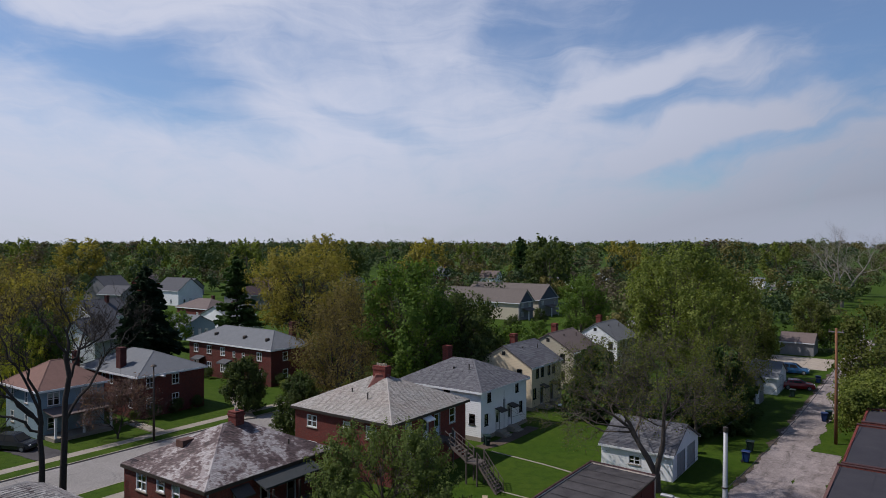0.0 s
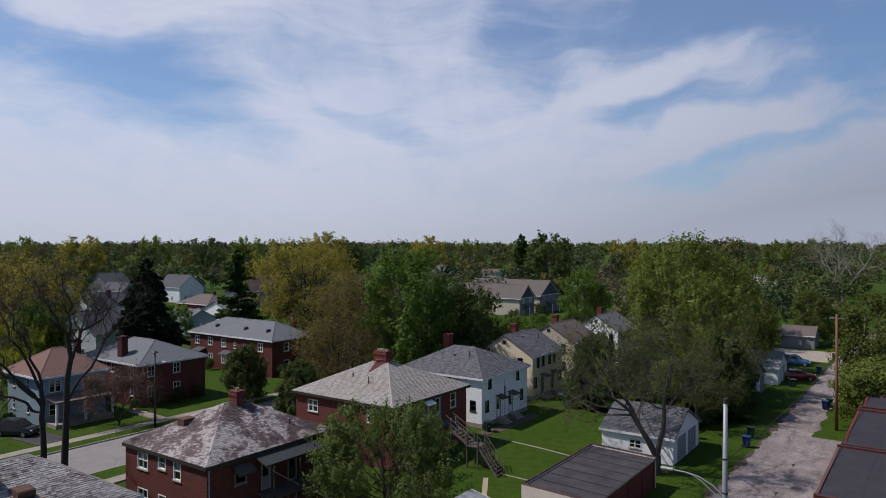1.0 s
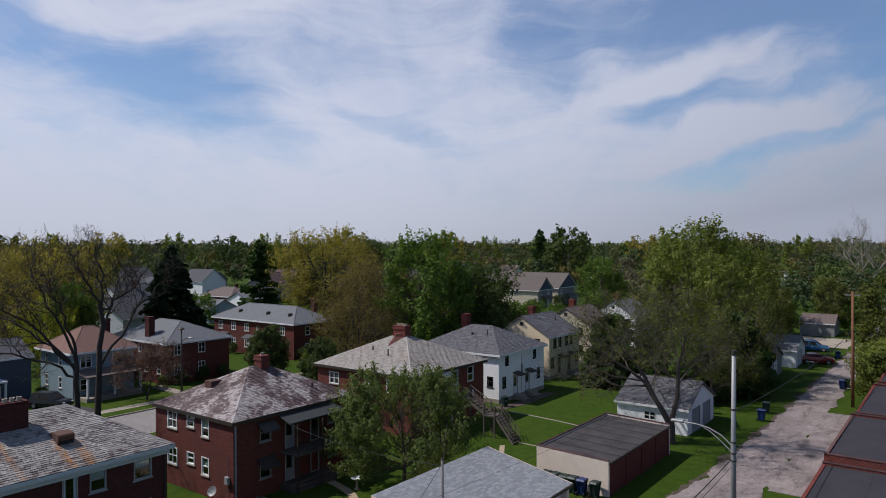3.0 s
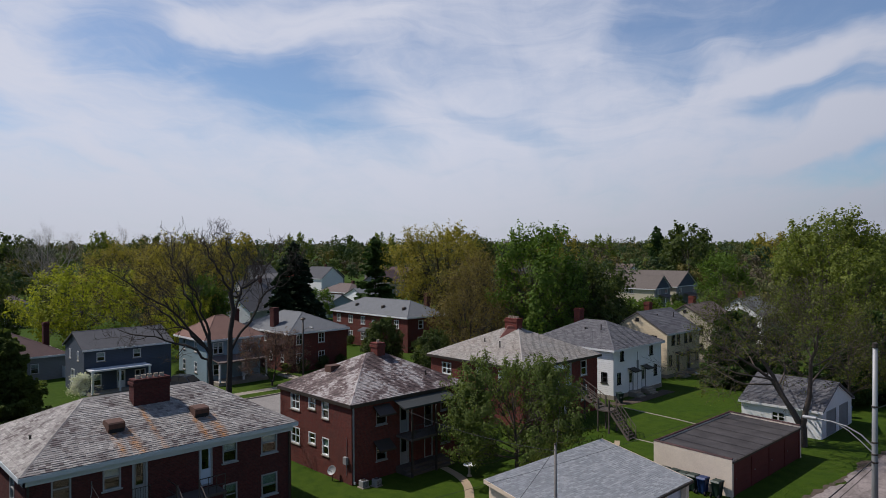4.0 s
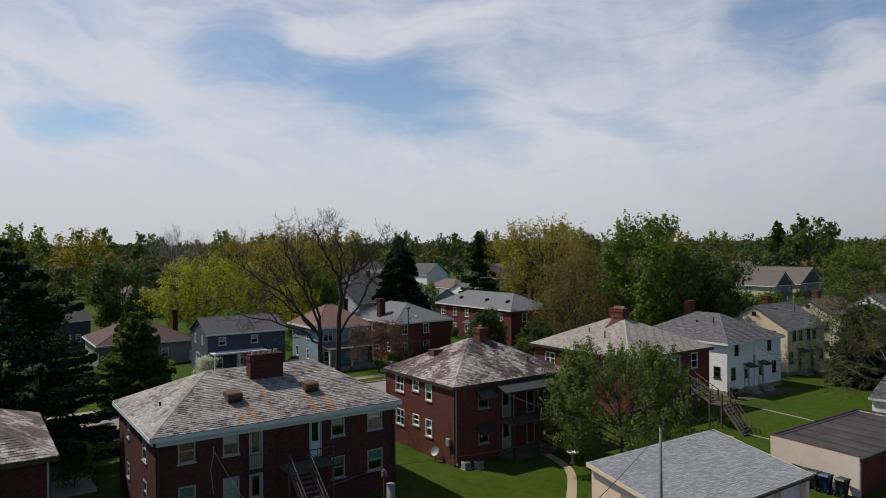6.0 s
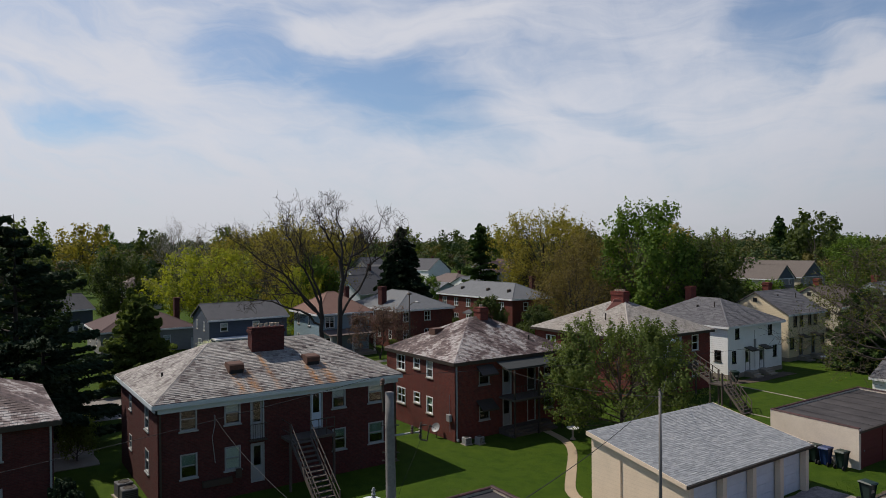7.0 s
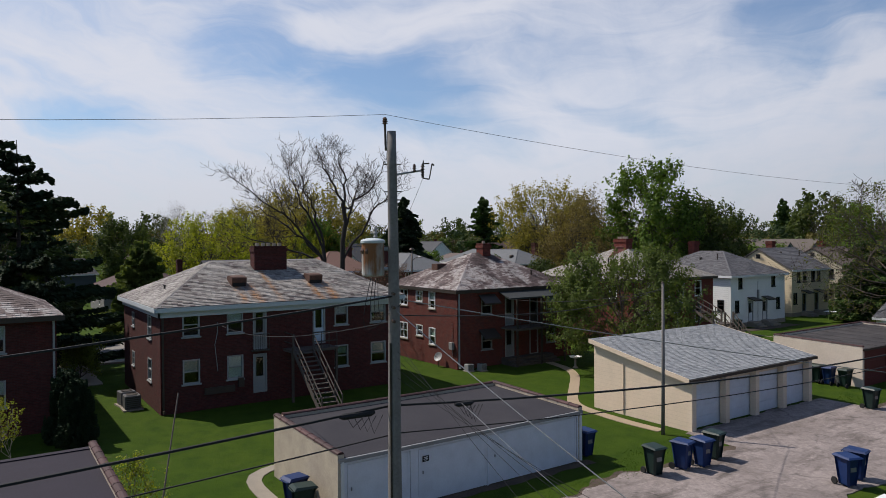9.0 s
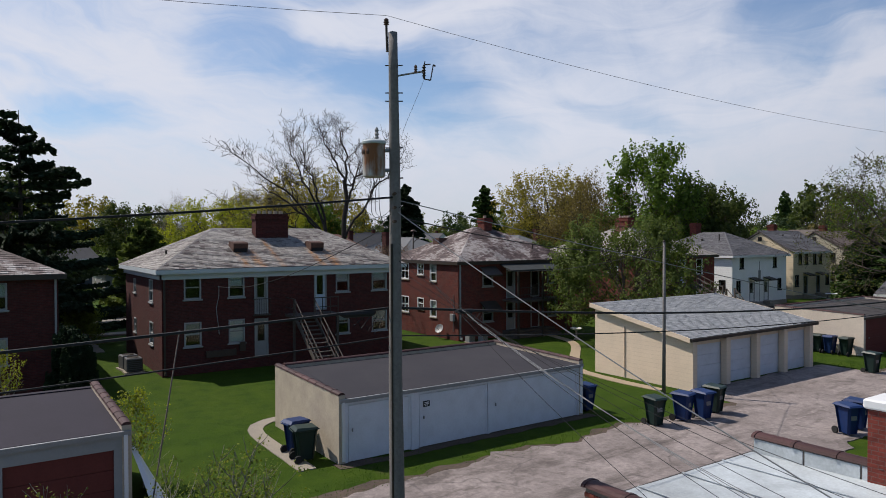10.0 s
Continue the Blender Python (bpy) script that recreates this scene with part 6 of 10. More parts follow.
def garage_zero():
    hs, b, F = flat_garage("garage", "garage with purple-grey felt roof and brown panelled door", -22.2, -16.7, -6.5, 1.75, 2.4, 2.5, "block_buff", "trim_grey", "block_buff", "roof_purple",
                           [(0.5, 2.3, 1.9), (3.0, 2.3, 1.9), (5.55, 2.3, 1.95)], "paint_red", "panel", back=False)


def gable_garage(name, label, x0, x1, y0, y1, h, rise, wall, roofm, axis="x", shingle=None, wins=(), doors=(), seed=30):
    hs, b = house_body(name, label, "garage", x0, x1, y0, y1, h, wall, wins, doors, "EW" if axis == "x" else "SN", rise)
    roof(hs, *b, h + 0.04, h + rise + 0.15, "gable", axis, 0, 0, 0.2, roofm, shingle, 0.2, 0.5, "paint_white", seed=seed)
    return hs


garage_zero(), garage_one(), garage_two(), garage_three()
gable_garage("garage", "white garage with grey shingle gable roof", -25.0, -18.4, 60.4, 68.3, 2.35, 1.75, "stucco_white", "roof_base", "x", "shingle_grey",
             [("S", 2.6, 0.95, 1.1, 0.8, "pair", 0.0, "blind")], [("E", 1.2, 0.05, 2.4, 2.1, "trim_grey", False), ("E", 4.4, 0.05, 2.4, 2.1, "trim_grey", False)], 31)
gable_garage("garage", "pale grey garage beside the alley", -23.5, -17.3, 103.5, 110.5, 2.4, 1.6, "siding_white", "roof_grey", "x", None, [], [("E", 2.0, 0.05, 2.6, 2.1, "paint_white", False)], 32)
gable_garage("garage", "dark wooden garage under trees", -24.0, -18.2, 92.0, 99.0, 2.4, 1.5, "siding_grey", "roof_charcoal", "x", None, [], [("E", 2.0, 0.05, 2.6, 2.1, "paint_white", False)], 33)
gable_garage("garage", "far garage with brown roof", -23.5, -17.8, 143.0, 149.0, 2.4, 1.4, "siding_grey", "roof_brown", "x", None, [], [], 34)


# ---- garages east of the alley ----
def east_block(x0, x1, y0, y1, z, label, roof_m="roof_black"):
    cx, cy = (x0 + x1) / 2, (y0 + y1) / 2
    hs = thing("garage", label, "garage", cx, cy, group="garage row")
    X0, X1, Y0, Y1 = x0 - cx, x1 - cx, y0 - cy, y1 - cy
    bm = bmesh.new()
    box(bm, X0 + 0.2, X1 - 0.2, Y0 + 0.2, Y1 - 0.2, z - 0.15, z)
    part("roof", bm, M[roof_m], hs)
    for nm, q in (("S", (X0, X1, Y0, Y0 + 0.2)), ("N", (X0, X1, Y1 - 0.2, Y1)), ("E", (X1 - 0.2, X1, Y0 + 0.2, Y1 - 0.2)), ("W", (X0, X0 + 0.2, Y0 + 0.2, Y1 - 0.2))):
        bm = bmesh.new()
        box(bm, *q, 0, z + (0.16 if nm in "SN" else 0.05))
        part("wall", bm, M["brick_red"], hs)
    coping_run(hs, (X0, Y0 + 0.1, z + 0.16), (X1, Y0 + 0.1, z + 0.16), 0.26, 0.6)
    coping_run(hs, (X0, Y1 - 0.1, z + 0.16), (X1, Y1 - 0.1, z + 0.16), 0.26, 0.6)
    return hs


east_block(-6.15, 2.5, 33.0, 49.1, 2.75, "brick garage with a blue-black felt roof")
east_block(-6.1, 2.5, 49.15, 62.6, 3.25, "brick garage with a black felt roof and clay coping")
east_block(-5.85, 2.5, 62.65, 77.0, 3.35, "brick garage with a black felt roof and red end wall")
east_block(-5.5, 2.0, 77.05, 84.0, 3.6, "small brick garage with a black felt roof")


# ---- far houses ----
def cottage(x, y, wx, wy, h, rise, wall, roofm, axis, label, rz=0, kind="gable", wins=True, chim=None, storeys=1):
    w = []
    if wins:
        for fl in range(storeys):
            v = 0.9 + fl * 2.6
            for side, L in (("E", wy), ("S", wx)):
                for k in range(2):
                    w.append((side, L * (0.2 + 0.45 * k), v, 0.9, 1.2, "sash", 0.4 * k, "blind"))
        w.append(("N", wx * 0.4, 0.9, 0.9, 1.2, "sash", 0.0, "blind"))
    hs, b = house_body("house", label, "house", x - wx / 2, x + wx / 2, y - wy / 2, y + wy / 2, h, wall, w, [("E", wy * 0.44, 0.2, 0.9, 2.0, "paint_white", False)] if wins else [],
                       ("EW" if axis == "x" else "SN") if kind == "gable" else "", rise if kind == "gable" else 0)
    hs.matrix_basis = pose(x, y, 0, 0, 0, rz)
    ins = min(wx, wy) / 2
    roof(hs, *b, h + 0.03, h + rise + 0.17, kind, axis, ins, ins, 0.3, roofm, None, seed=1)
    if chim:
        chimney(hs, chim[0], chim[1], h, h + rise + 0.9, 0.7, 0.7, "brick_dark", 0)
    return hs


def brick_f():
    x0, x1, y0, y1 = -85.5, -76.5, 45.1, 51.6
    w = [("S", 0.8, 3.6, 0.8, 1.2, "sash", 0, "blind"), ("S", 2.6, 3.6, 0.8, 1.2, "sash", 0, "blind"), ("S", 6.9, 3.5, 0.8, 1.3, "sash", 0, "blind"), ("S", 1.0, 1.2, 0.8, 1.2, "sash", 0, "blind"), ("S", 4.0, 1.2, 0.8, 1.2, "sash", 0, "blind"), ("S", 6.9, 1.2, 0.8, 1.2, "sash", 0, "blind"),
         ("E", 1.0, 3.5, 1.0, 1.3, "cross", 0, "blind"), ("E", 4.4, 3.5, 1.0, 1.3, "cross", 0, "blind"), ("E", 1.0, 1.1, 1.0, 1.3, "cross", 0, "blind"), ("E", 4.4, 1.1, 1.0, 1.3, "cross", 0, "blind")]
    hs, b = house_body("brick_house", "dark red brick house with grey hip roof and tall chimney", "house", x0 - 4, x1, y0, y1 + 2.5, 5.0, "brick_mid", [(s, u + 4 if s == "S" else u, v, ww, hh, st, bl, c) for s, u, v, ww, hh, st, bl, c in w], [])
    roof(hs, *b, 5.15, 7.3, "hip", "x", 4.4, 4.4, 0.3, "roof_grey", None, seed=3)
    chimney(hs, 1.2, b[2] + 0.9, 4.0, 8.0, 1.0, 0.8, "brick_dark", 0)


def brick_g():
    x0, x1, y0, y1 = -98.0, -78.2, 66.6, 74.5
    w = []
    for fl, v in enumerate((1.0, 3.55)):
        for u in (1.2, 4.6, 8.0, 11.0, 13.2, 16.6):
            w.append(("S", u, v, 1.15 if u in (1.2, 4.6, 8.0, 16.6) else 0.6, 1.3 if u not in (11.0, 13.2) else 0.9, "pair" if u in (1.2, 4.6, 8.0, 16.6) else "sash", 0, "blind"))
        w.append(("E", 2.2, v, 1.0, 1.3, "sash", 0, "blind"))
    hs, b = house_body("brick_house", "long red brick apartment house with light grey hip roof", "house", x0, x1, y0, y1, 5.3, "brick_mid", w, [("S", 9.2, 0.3, 1.0, 2.1, "paint_white", True)])
    roof(hs, *b, 5.45, 7.6, "hip", "x", 4.2, 4.2, 0.3, "roof_grey", None, seed=3)
    X0, X1, Y0, Y1 = b
    for xx in (-5.0, 2.0, 7.2):
        bm = bmesh.new()
        lathe(bm, [(0.35, 6.2), (0.35, 6.75), (0.28, 6.85), (0.05, 6.9)], 8)
        part("roof_vent", bm, M["metal_dark"], hs, m=Matrix.Translation((xx, Y0 + 1.6, -0.1)))
    for u in (3.0, 9.7):
        bm = bmesh.new()
        vs = [bm.verts.new(p) for p in ((X0 + u - 1.1, Y0, 3.1), (X0 + u + 1.1, Y0, 3.1), (X0 + u + 1.1, Y0 - 1.2, 2.7), (X0 + u - 1.1, Y0 - 1.2, 2.7), (X0 + u - 1.1, Y0, 2.95), (X0 + u + 1.1, Y0, 2.95), (X0 + u + 1.1, Y0 - 1.2, 2.5), (X0 + u - 1.1, Y0 - 1.2, 2.5))]
        for f in ((0, 1, 2, 3), (7, 6, 5, 4), (0, 4, 5, 1), (1, 5, 6, 2), (2, 6, 7, 3), (3, 7, 4, 0)):
            bm.faces.new([vs[i] for i in f])
        part("porch_roof", bm, M["roof_charcoal"], hs)
    chimney(hs, 6.5, 3.2, 5.0, 8.6, 0.8, 0.8, "brick_dark", 0)


def aqua_f1():
    w = [("S", 1.2, 3.5, 0.75, 1.3, "sash", 0, "blind"), ("S", 4.6, 3.5, 0.75, 1.3, "sash", 0, "blind"), ("S", 1.2, 1.0, 0.75, 1.3, "sash", 0, "blind"), ("S", 4.6, 1.0, 0.75, 1.3, "sash", 0, "blind"),
         ("E", 0.8, 3.4, 1.3, 1.4, "pair", 0.4, "blind"), ("E", 4.4, 3.4, 1.3, 1.4, "pair", 0.4, "blind"), ("E", 0.8, 0.9, 1.0, 1.3, "sash", 0, "blind")]
    hs, b = house_body("square_house", "pale blue two-storey house with tan hip roof and porch", "house", -85.3, -77.3, 34.4, 41.4, 5.1, "siding_aqua", w, [("E", 4.6, 0.4, 0.9, 2.0, "paint_white", True)])
    roof(hs, *b, 5.25, 7.7, "hip", "y", 3.4, 3.4, 0.45, "roof_terracotta", None, seed=2)
    X0, X1, Y0, Y1 = b
    bm = bmesh.new()
    vs = [bm.verts.new(p) for dz in (0, 0.14) for p in ((X1, Y0 + 0.3, 3.05 + dz), (X1 + 2.6, Y0 + 0.3, 2.6 + dz), (X1 + 2.6, Y1 - 0.3, 2.6 + dz), (X1, Y1 - 0.3, 3.05 + dz))]
    for f in ((3, 2, 1, 0), (4, 5, 6, 7), (0, 1, 5, 4), (1, 2, 6, 5), (2, 3, 7, 6), (3, 0, 4, 7)):
        bm.faces.new([vs[i] for i in f])
    pr = part("porch_roof", bm, M["roof_brown"], hs)
    for yy in (Y0 + 0.5, 0, Y1 - 0.5):
        bm = bmesh.new()
        box(bm, X1 + 2.3, X1 + 2.5, yy - 0.1, yy + 0.1, 0.4, 2.62)
        part("porch_post", bm, M["paint_white"], pr)
    bm = bmesh.new()
    box(bm, X1, X1 + 2.6, Y0 + 0.3, Y1 - 0.3, 0, 0.4)
    part("porch_deck", bm, M["concrete"], hs)
    chimney(hs, -1.0, 2.8, 5.4, 8.2, 0.6, 0.6, "brick_dark", 0)


def blue_house():
    w = [("S", 1.6, 3.6, 0.6, 1.1, "sash", 0, "blind"), ("S", 4.6, 3.6, 0.6, 1.1, "sash", 0, "blind"), ("S", 2.3, 0.9, 1.4, 1.6, "pair", 0, "blind"), ("E", 1.3, 3.6, 0.9, 1.0, "sash", 0.5, "blind"), ("E", 5.2, 3.6, 0.9, 1.0, "sash", 0.5, "blind"), ("E", 0.8, 0.9, 1.0, 1.3, "sash", 0.5, "blind"), ("E", 5.4, 0.9, 1.2, 1.3, "pair", 0, "blind")]
    hs, b = house_body("blue_house", "slate-blue two-storey house with dark gable roof and white trim", "house", -87.6, -80.6, 21.9, 31.5, 5.0, "siding_blue", w, [("E", 3.4, 0.3, 1.0, 2.1, "paint_white", True)], "SN", 1.6)
    roof(hs, *b, 5.05, 6.75, "gable", "y", 0, 0, 0.25, "roof_charcoal", None, seed=2)
    X0, X1, Y0, Y1 = b
    bm = bmesh.new()
    box(bm, X1, X1 + 1.9, Y0 + 0.2, Y1 - 3.0, 2.75, 2.92)
    pr = part("porch_roof", bm, M["paint_white"], hs)
    for yy in (Y0 + 0.35, Y0 + 3.2, Y1 - 3.2):
        bm = bmesh.new()
        box(bm, X1 + 1.65, X1 + 1.85, yy - 0.1, yy + 0.1, 0.35, 2.75)
        part("porch_post", bm, M["paint_white"], pr)
    bm = bmesh.new()
    box(bm, X1, X1 + 1.9, Y0 + 0.2, Y1 - 3.0, 0, 0.35)
    part("porch_deck", bm, M["concrete"], hs)


def townhouses_k():
    """Long tan-roofed terrace with two front gables."""
    hs = thing("terrace", "beige terrace with tan roof and two dark front gables", "house", -97, 172)
    cx, cy = -97, 172
    bl = [(-117.0, -91.2, 163.5, 171.5, 4.7, 3.4, "x"), (-116.0, -90.6, 174.0, 186.0, 4.9, 4.0, "x")]
    for i, (x0, x1, y0, y1, h, rise, axis) in enumerate(bl):
        b = (x0 - cx, x1 - cx, y0 - cy, y1 - cy)
        wl = [(1.2, 2.6, 3.3, 4.6), (y1 - y0 - 2.8, y1 - y0 - 1.4, 3.3, 4.6), (1.2, 2.6, 0.9, 2.2)]
        op = {"E": wl, "S": [(14.0, 15.4, 3.3, 4.6), (18.0, 19.4, 3.3, 4.6)]}
        walls(hs, *b, h, op, {"S": "siding_tan", "N": "siding_tan", "E": "siding_grey", "W": "siding_tan"}, "EW", rise)
        for s in op:
            for (u0, u1, v0, v1) in op[s]:
                window(hs, facade(s, *b)[0], u0, v0, u1 - u0, v1 - v0, "pair", "paint_white", 0.0)
        roof(hs, *b, h + 0.05, h + rise + 0.2, "gable", axis, 0, 0, 0.4, "roof_tan", None, seed=4)
        # dark gable boarding with pale trim, and a low porch roof on each front
        X1, Y0, Y1 = b[1], b[2], b[3]
        ym = (Y0 + Y1) / 2
        bm = bmesh.new()
        tri = [(Y0 + 0.25, h + 0.1), (Y1 - 0.25, h + 0.1), (ym, h + rise - 0.15)]
        f0, f1 = [bm.verts.new((X1 + 0.01, y, z)) for y, z in tri], [bm.verts.new((X1 + 0.07, y, z)) for y, z in tri]
        bm.faces.new(f0[::-1]), bm.faces.new(f1)
        for k in range(3):
            bm.faces.new((f0[k], f0[(k + 1) % 3], f1[(k + 1) % 3], f1[k]))
        part("gable_board", bm, M["siding_blue"], hs, "dark slate-blue gable boarding")
        bars("gable_trim", hs, [[(X1 + 0.12, Y0, h + 0.05), (X1 + 0.12, ym, h + rise + 0.05)], [(X1 + 0.12, Y1, h + 0.05), (X1 + 0.12, ym, h + rise + 0.05)], [(X1 + 0.12, Y0, h + 0.08), (X1 + 0.12, Y1, h + 0.08)]], 0.12, "paint_white")
        bm = bmesh.new()
        vs = [bm.verts.new(p) for dz in (0, 0.16) for p in ((X1, ym - 2.4, 3.0 + dz), (X1 + 2.2, ym - 2.4, 2.5 + dz), (X1 + 2.2, ym + 2.4, 2.5 + dz), (X1, ym + 2.4, 3.0 + dz))]
        for f in ((3, 2, 1, 0), (4, 5, 6, 7), (0, 1, 5, 4), (1, 2, 6, 5), (2, 3, 7, 6), (3, 0, 4, 7)):
            bm.faces.new([vs[q] for q in f])
        pr = part("porch_roof", bm, M["roof_tan"], hs)
        for yy in (ym - 2.2, ym + 2.2):
            bm = bmesh.new()
            box(bm, X1 + 1.9, X1 + 2.1, yy - 0.1, yy + 0.1, 0.0, 2.52)
            part("porch_post", bm, M["paint_white"], pr)


brick_f(), brick_g(), aqua_f1(), blue_house(), townhouses_k()
cottage(-100.0, 18.0, 12, 11.5, 3.0, 2.7, "siding_grey", "roof_maroon", "x", "low grey house with a maroon hip roof", 0, "hip", True, (1.0, 4.6))
cottage(-118.5, 61.5, 9, 9, 4.6, 3.4, "siding_white", "roof_charcoal", "y", "white gabled house with a steep dark roof", 20, "gable", True, None, 1)
cottage(-151, 80, 9, 10, 5.0, 3.4, "siding_white", "roof_charcoal", "y", "white two-storey house with charcoal gable roof", 10, "gable", True, (1.0, 1.0), 2)
cottage(-136, 92, 9, 8, 2.9, 2.0, "siding_aqua", "roof_grey", "x", "small pale blue bungalow with grey roof", 0, "gable")
cottage(-143, 108, 11, 8, 3.2, 2.3, "siding_white", "roof_grey", "y", "white bungalow with grey gable roof", 0, "gable", True, (1.0, 1.0))
cottage(-123, 96, 7, 6, 2.5, 1.5, "siding_white", "roof_grey", "x", "low white garage with grey roof", 0, "gable", False)
cottage(-166, 118, 14, 9, 3.2, 2.2, "brick_red", "roof_brown", "x", "low brick ranch house with brown roof", 0, "hip", True, (2, 1))
cottage(-178, 142, 10, 10, 4.8, 3.6, "siding_grey", "roof_maroon", "y", "grey gabled house with purple-brown roof", 15, "gable", True, None, 1)
cottage(-190, 160, 10, 10, 5.0, 3.8, "brick_red", "roof_maroon", "x", "brick gabled house with maroon roof", 10, "gable", True, None, 1)
cottage(-212, 140, 12, 10, 5.0, 4.0, "siding_white", "roof_charcoal", "x", "white house with steep charcoal roof", 5, "gable", True, (1, 1), 1)
cottage(-236, 128, 12, 10, 5.0, 4.5, "siding_grey", "roof_charcoal", "y", "grey house with steep charcoal roof", 12, "gable", True, None, 1)
cottage(-196, 272, 14, 12, 5.5, 4.6, "brick_red", "roof_grey", "x", "far brick house with grey hip roof", 0, "hip", True, (3, 0), 2)
cottage(-150, 300, 46, 12, 4.2, 0.5, "stucco_white", "roof_grey", "x", "far low white flat-roofed building", 0, "hip", False)
cottage(-120, 10, 6.8, 7, 4.2, 2.2, "siding_blue", "roof_charcoal", "y", "dark blue gabled house among trees", 25, "gable", True, None, 1)
cottage(-165, 30, 8, 8, 5.0, 2.4, "siding_tan", "roof_brown", "x", "beige two-storey house with brown hip roof", 5, "hip", True, None, 2)
cottage(5, 215, 14, 9, 3.4, 2.2, "brick_red", "roof_grey", "x", "brick house with grey roof behind the trees", 5, "hip")
cottage(28, 190, 12, 9, 3.2, 2.2, "siding_white", "roof_brown", "y", "white house with brown roof", -5, "gable")
cottage(-62, 225, 20, 10, 4.0, 0.6, "brick_red", "roof_charcoal", "x", "low brick building with flat roof", 0, "hip")
cottage(-78, 350, 30, 12, 4.4, 0.5, "stucco_white", "roof_grey", "x", "far low pale building with a flat roof", 0, "hip", False)
FAR_LOTS = [(43.0, 330, "siding_white", "roof_grey"), (40.2, 300, "brick_red", "roof_charcoal"), (31.5, 335, "stucco_white", "roof_brown"), (22.5, 350, "siding_white", "roof_grey"), (18.0, 330, "siding_grey", "roof_charcoal"), 
            (52.0, 330, "siding_grey", "roof_maroon"), (55.8, 300, "siding_grey", "roof_charcoal"), (58.8, 330, "brick_red", "roof_brown"), (60.8, 250, "siding_grey", "roof_charcoal"), (65.0, 255, "siding_tan", "roof_grey"), (13.0, 300, "siding_white", "roof_brown")]
for k, (bearing, d, wall, top) in enumerate(FAR_LOTS):
    a = radians(bearing)
    cottage(-math.sin(a) * d, math.cos(a) * d, 8.5 + (k * 5) % 3, 8 + (k * 3) % 3, 3.4 + (k % 3) * 0.5, 2.6 + (k % 4) * 0.3, wall, top, "xy"[k % 2], "far gabled house between the trees", (k * 37) % 30 - 10, "gable", True, None, 1)

# ---- trees ----
def quad_mesh(name, C, size, rng, material, flat=0.0, aspect=1.0, axis=None, normal=None, disorder=0.45):
    """Leaves or sprays: one small folded quad at each centre, turned at random or along axis."""
    n = len(C)
    a = rng.normal(size=(n, 3)) if axis is None else axis + 0.25 * rng.normal(size=(n, 3))
    a /= np.linalg.norm(a, axis=1)[:, None]
    b = rng.normal(size=(n, 3))
    b[:, 2] *= 1 - flat
    a[:, 2] *= (1 - flat) if axis is None else 1
    if normal is not None:
        # leaves face outwards from their clump, with some disorder
        nn = normal / (np.linalg.norm(normal, axis=1)[:, None] + 1e-9) + disorder * rng.normal(size=(n, 3))
        nn /= np.linalg.norm(nn, axis=1)[:, None]
        a -= nn * (a * nn).sum(1)[:, None]
        a /= np.linalg.norm(a, axis=1)[:, None] + 1e-9
        b = np.cross(nn, a)
    b -= a * (a * b).sum(1)[:, None]
    b /= np.linalg.norm(b, axis=1)[:, None] + 1e-9
    s = (size * rng.uniform(0.6, 1.3, n))[:, None]
    V = np.empty((n, 4, 3))
    V[:, 0], V[:, 1] = C - a * s * 0.5, C + b * s * 0.38 * aspect
    V[:, 2], V[:, 3] = C + a * s * 0.5, C - b * s * 0.38 * aspect
    me = bpy.data.meshes.new(name)
    me.vertices.add(n * 4)
    me.vertices.foreach_set("co", V.ravel())
    me.loops.add(n * 4)
    me.loops.foreach_set("vertex_index", np.arange(n * 4, dtype=np.int32))
    me.polygons.add(n)
    me.polygons.foreach_set("loop_start", np.arange(0, n * 4, 4, dtype=np.int32))
    me.update(calc_edges=True)
    me.materials.append(material)
    return me


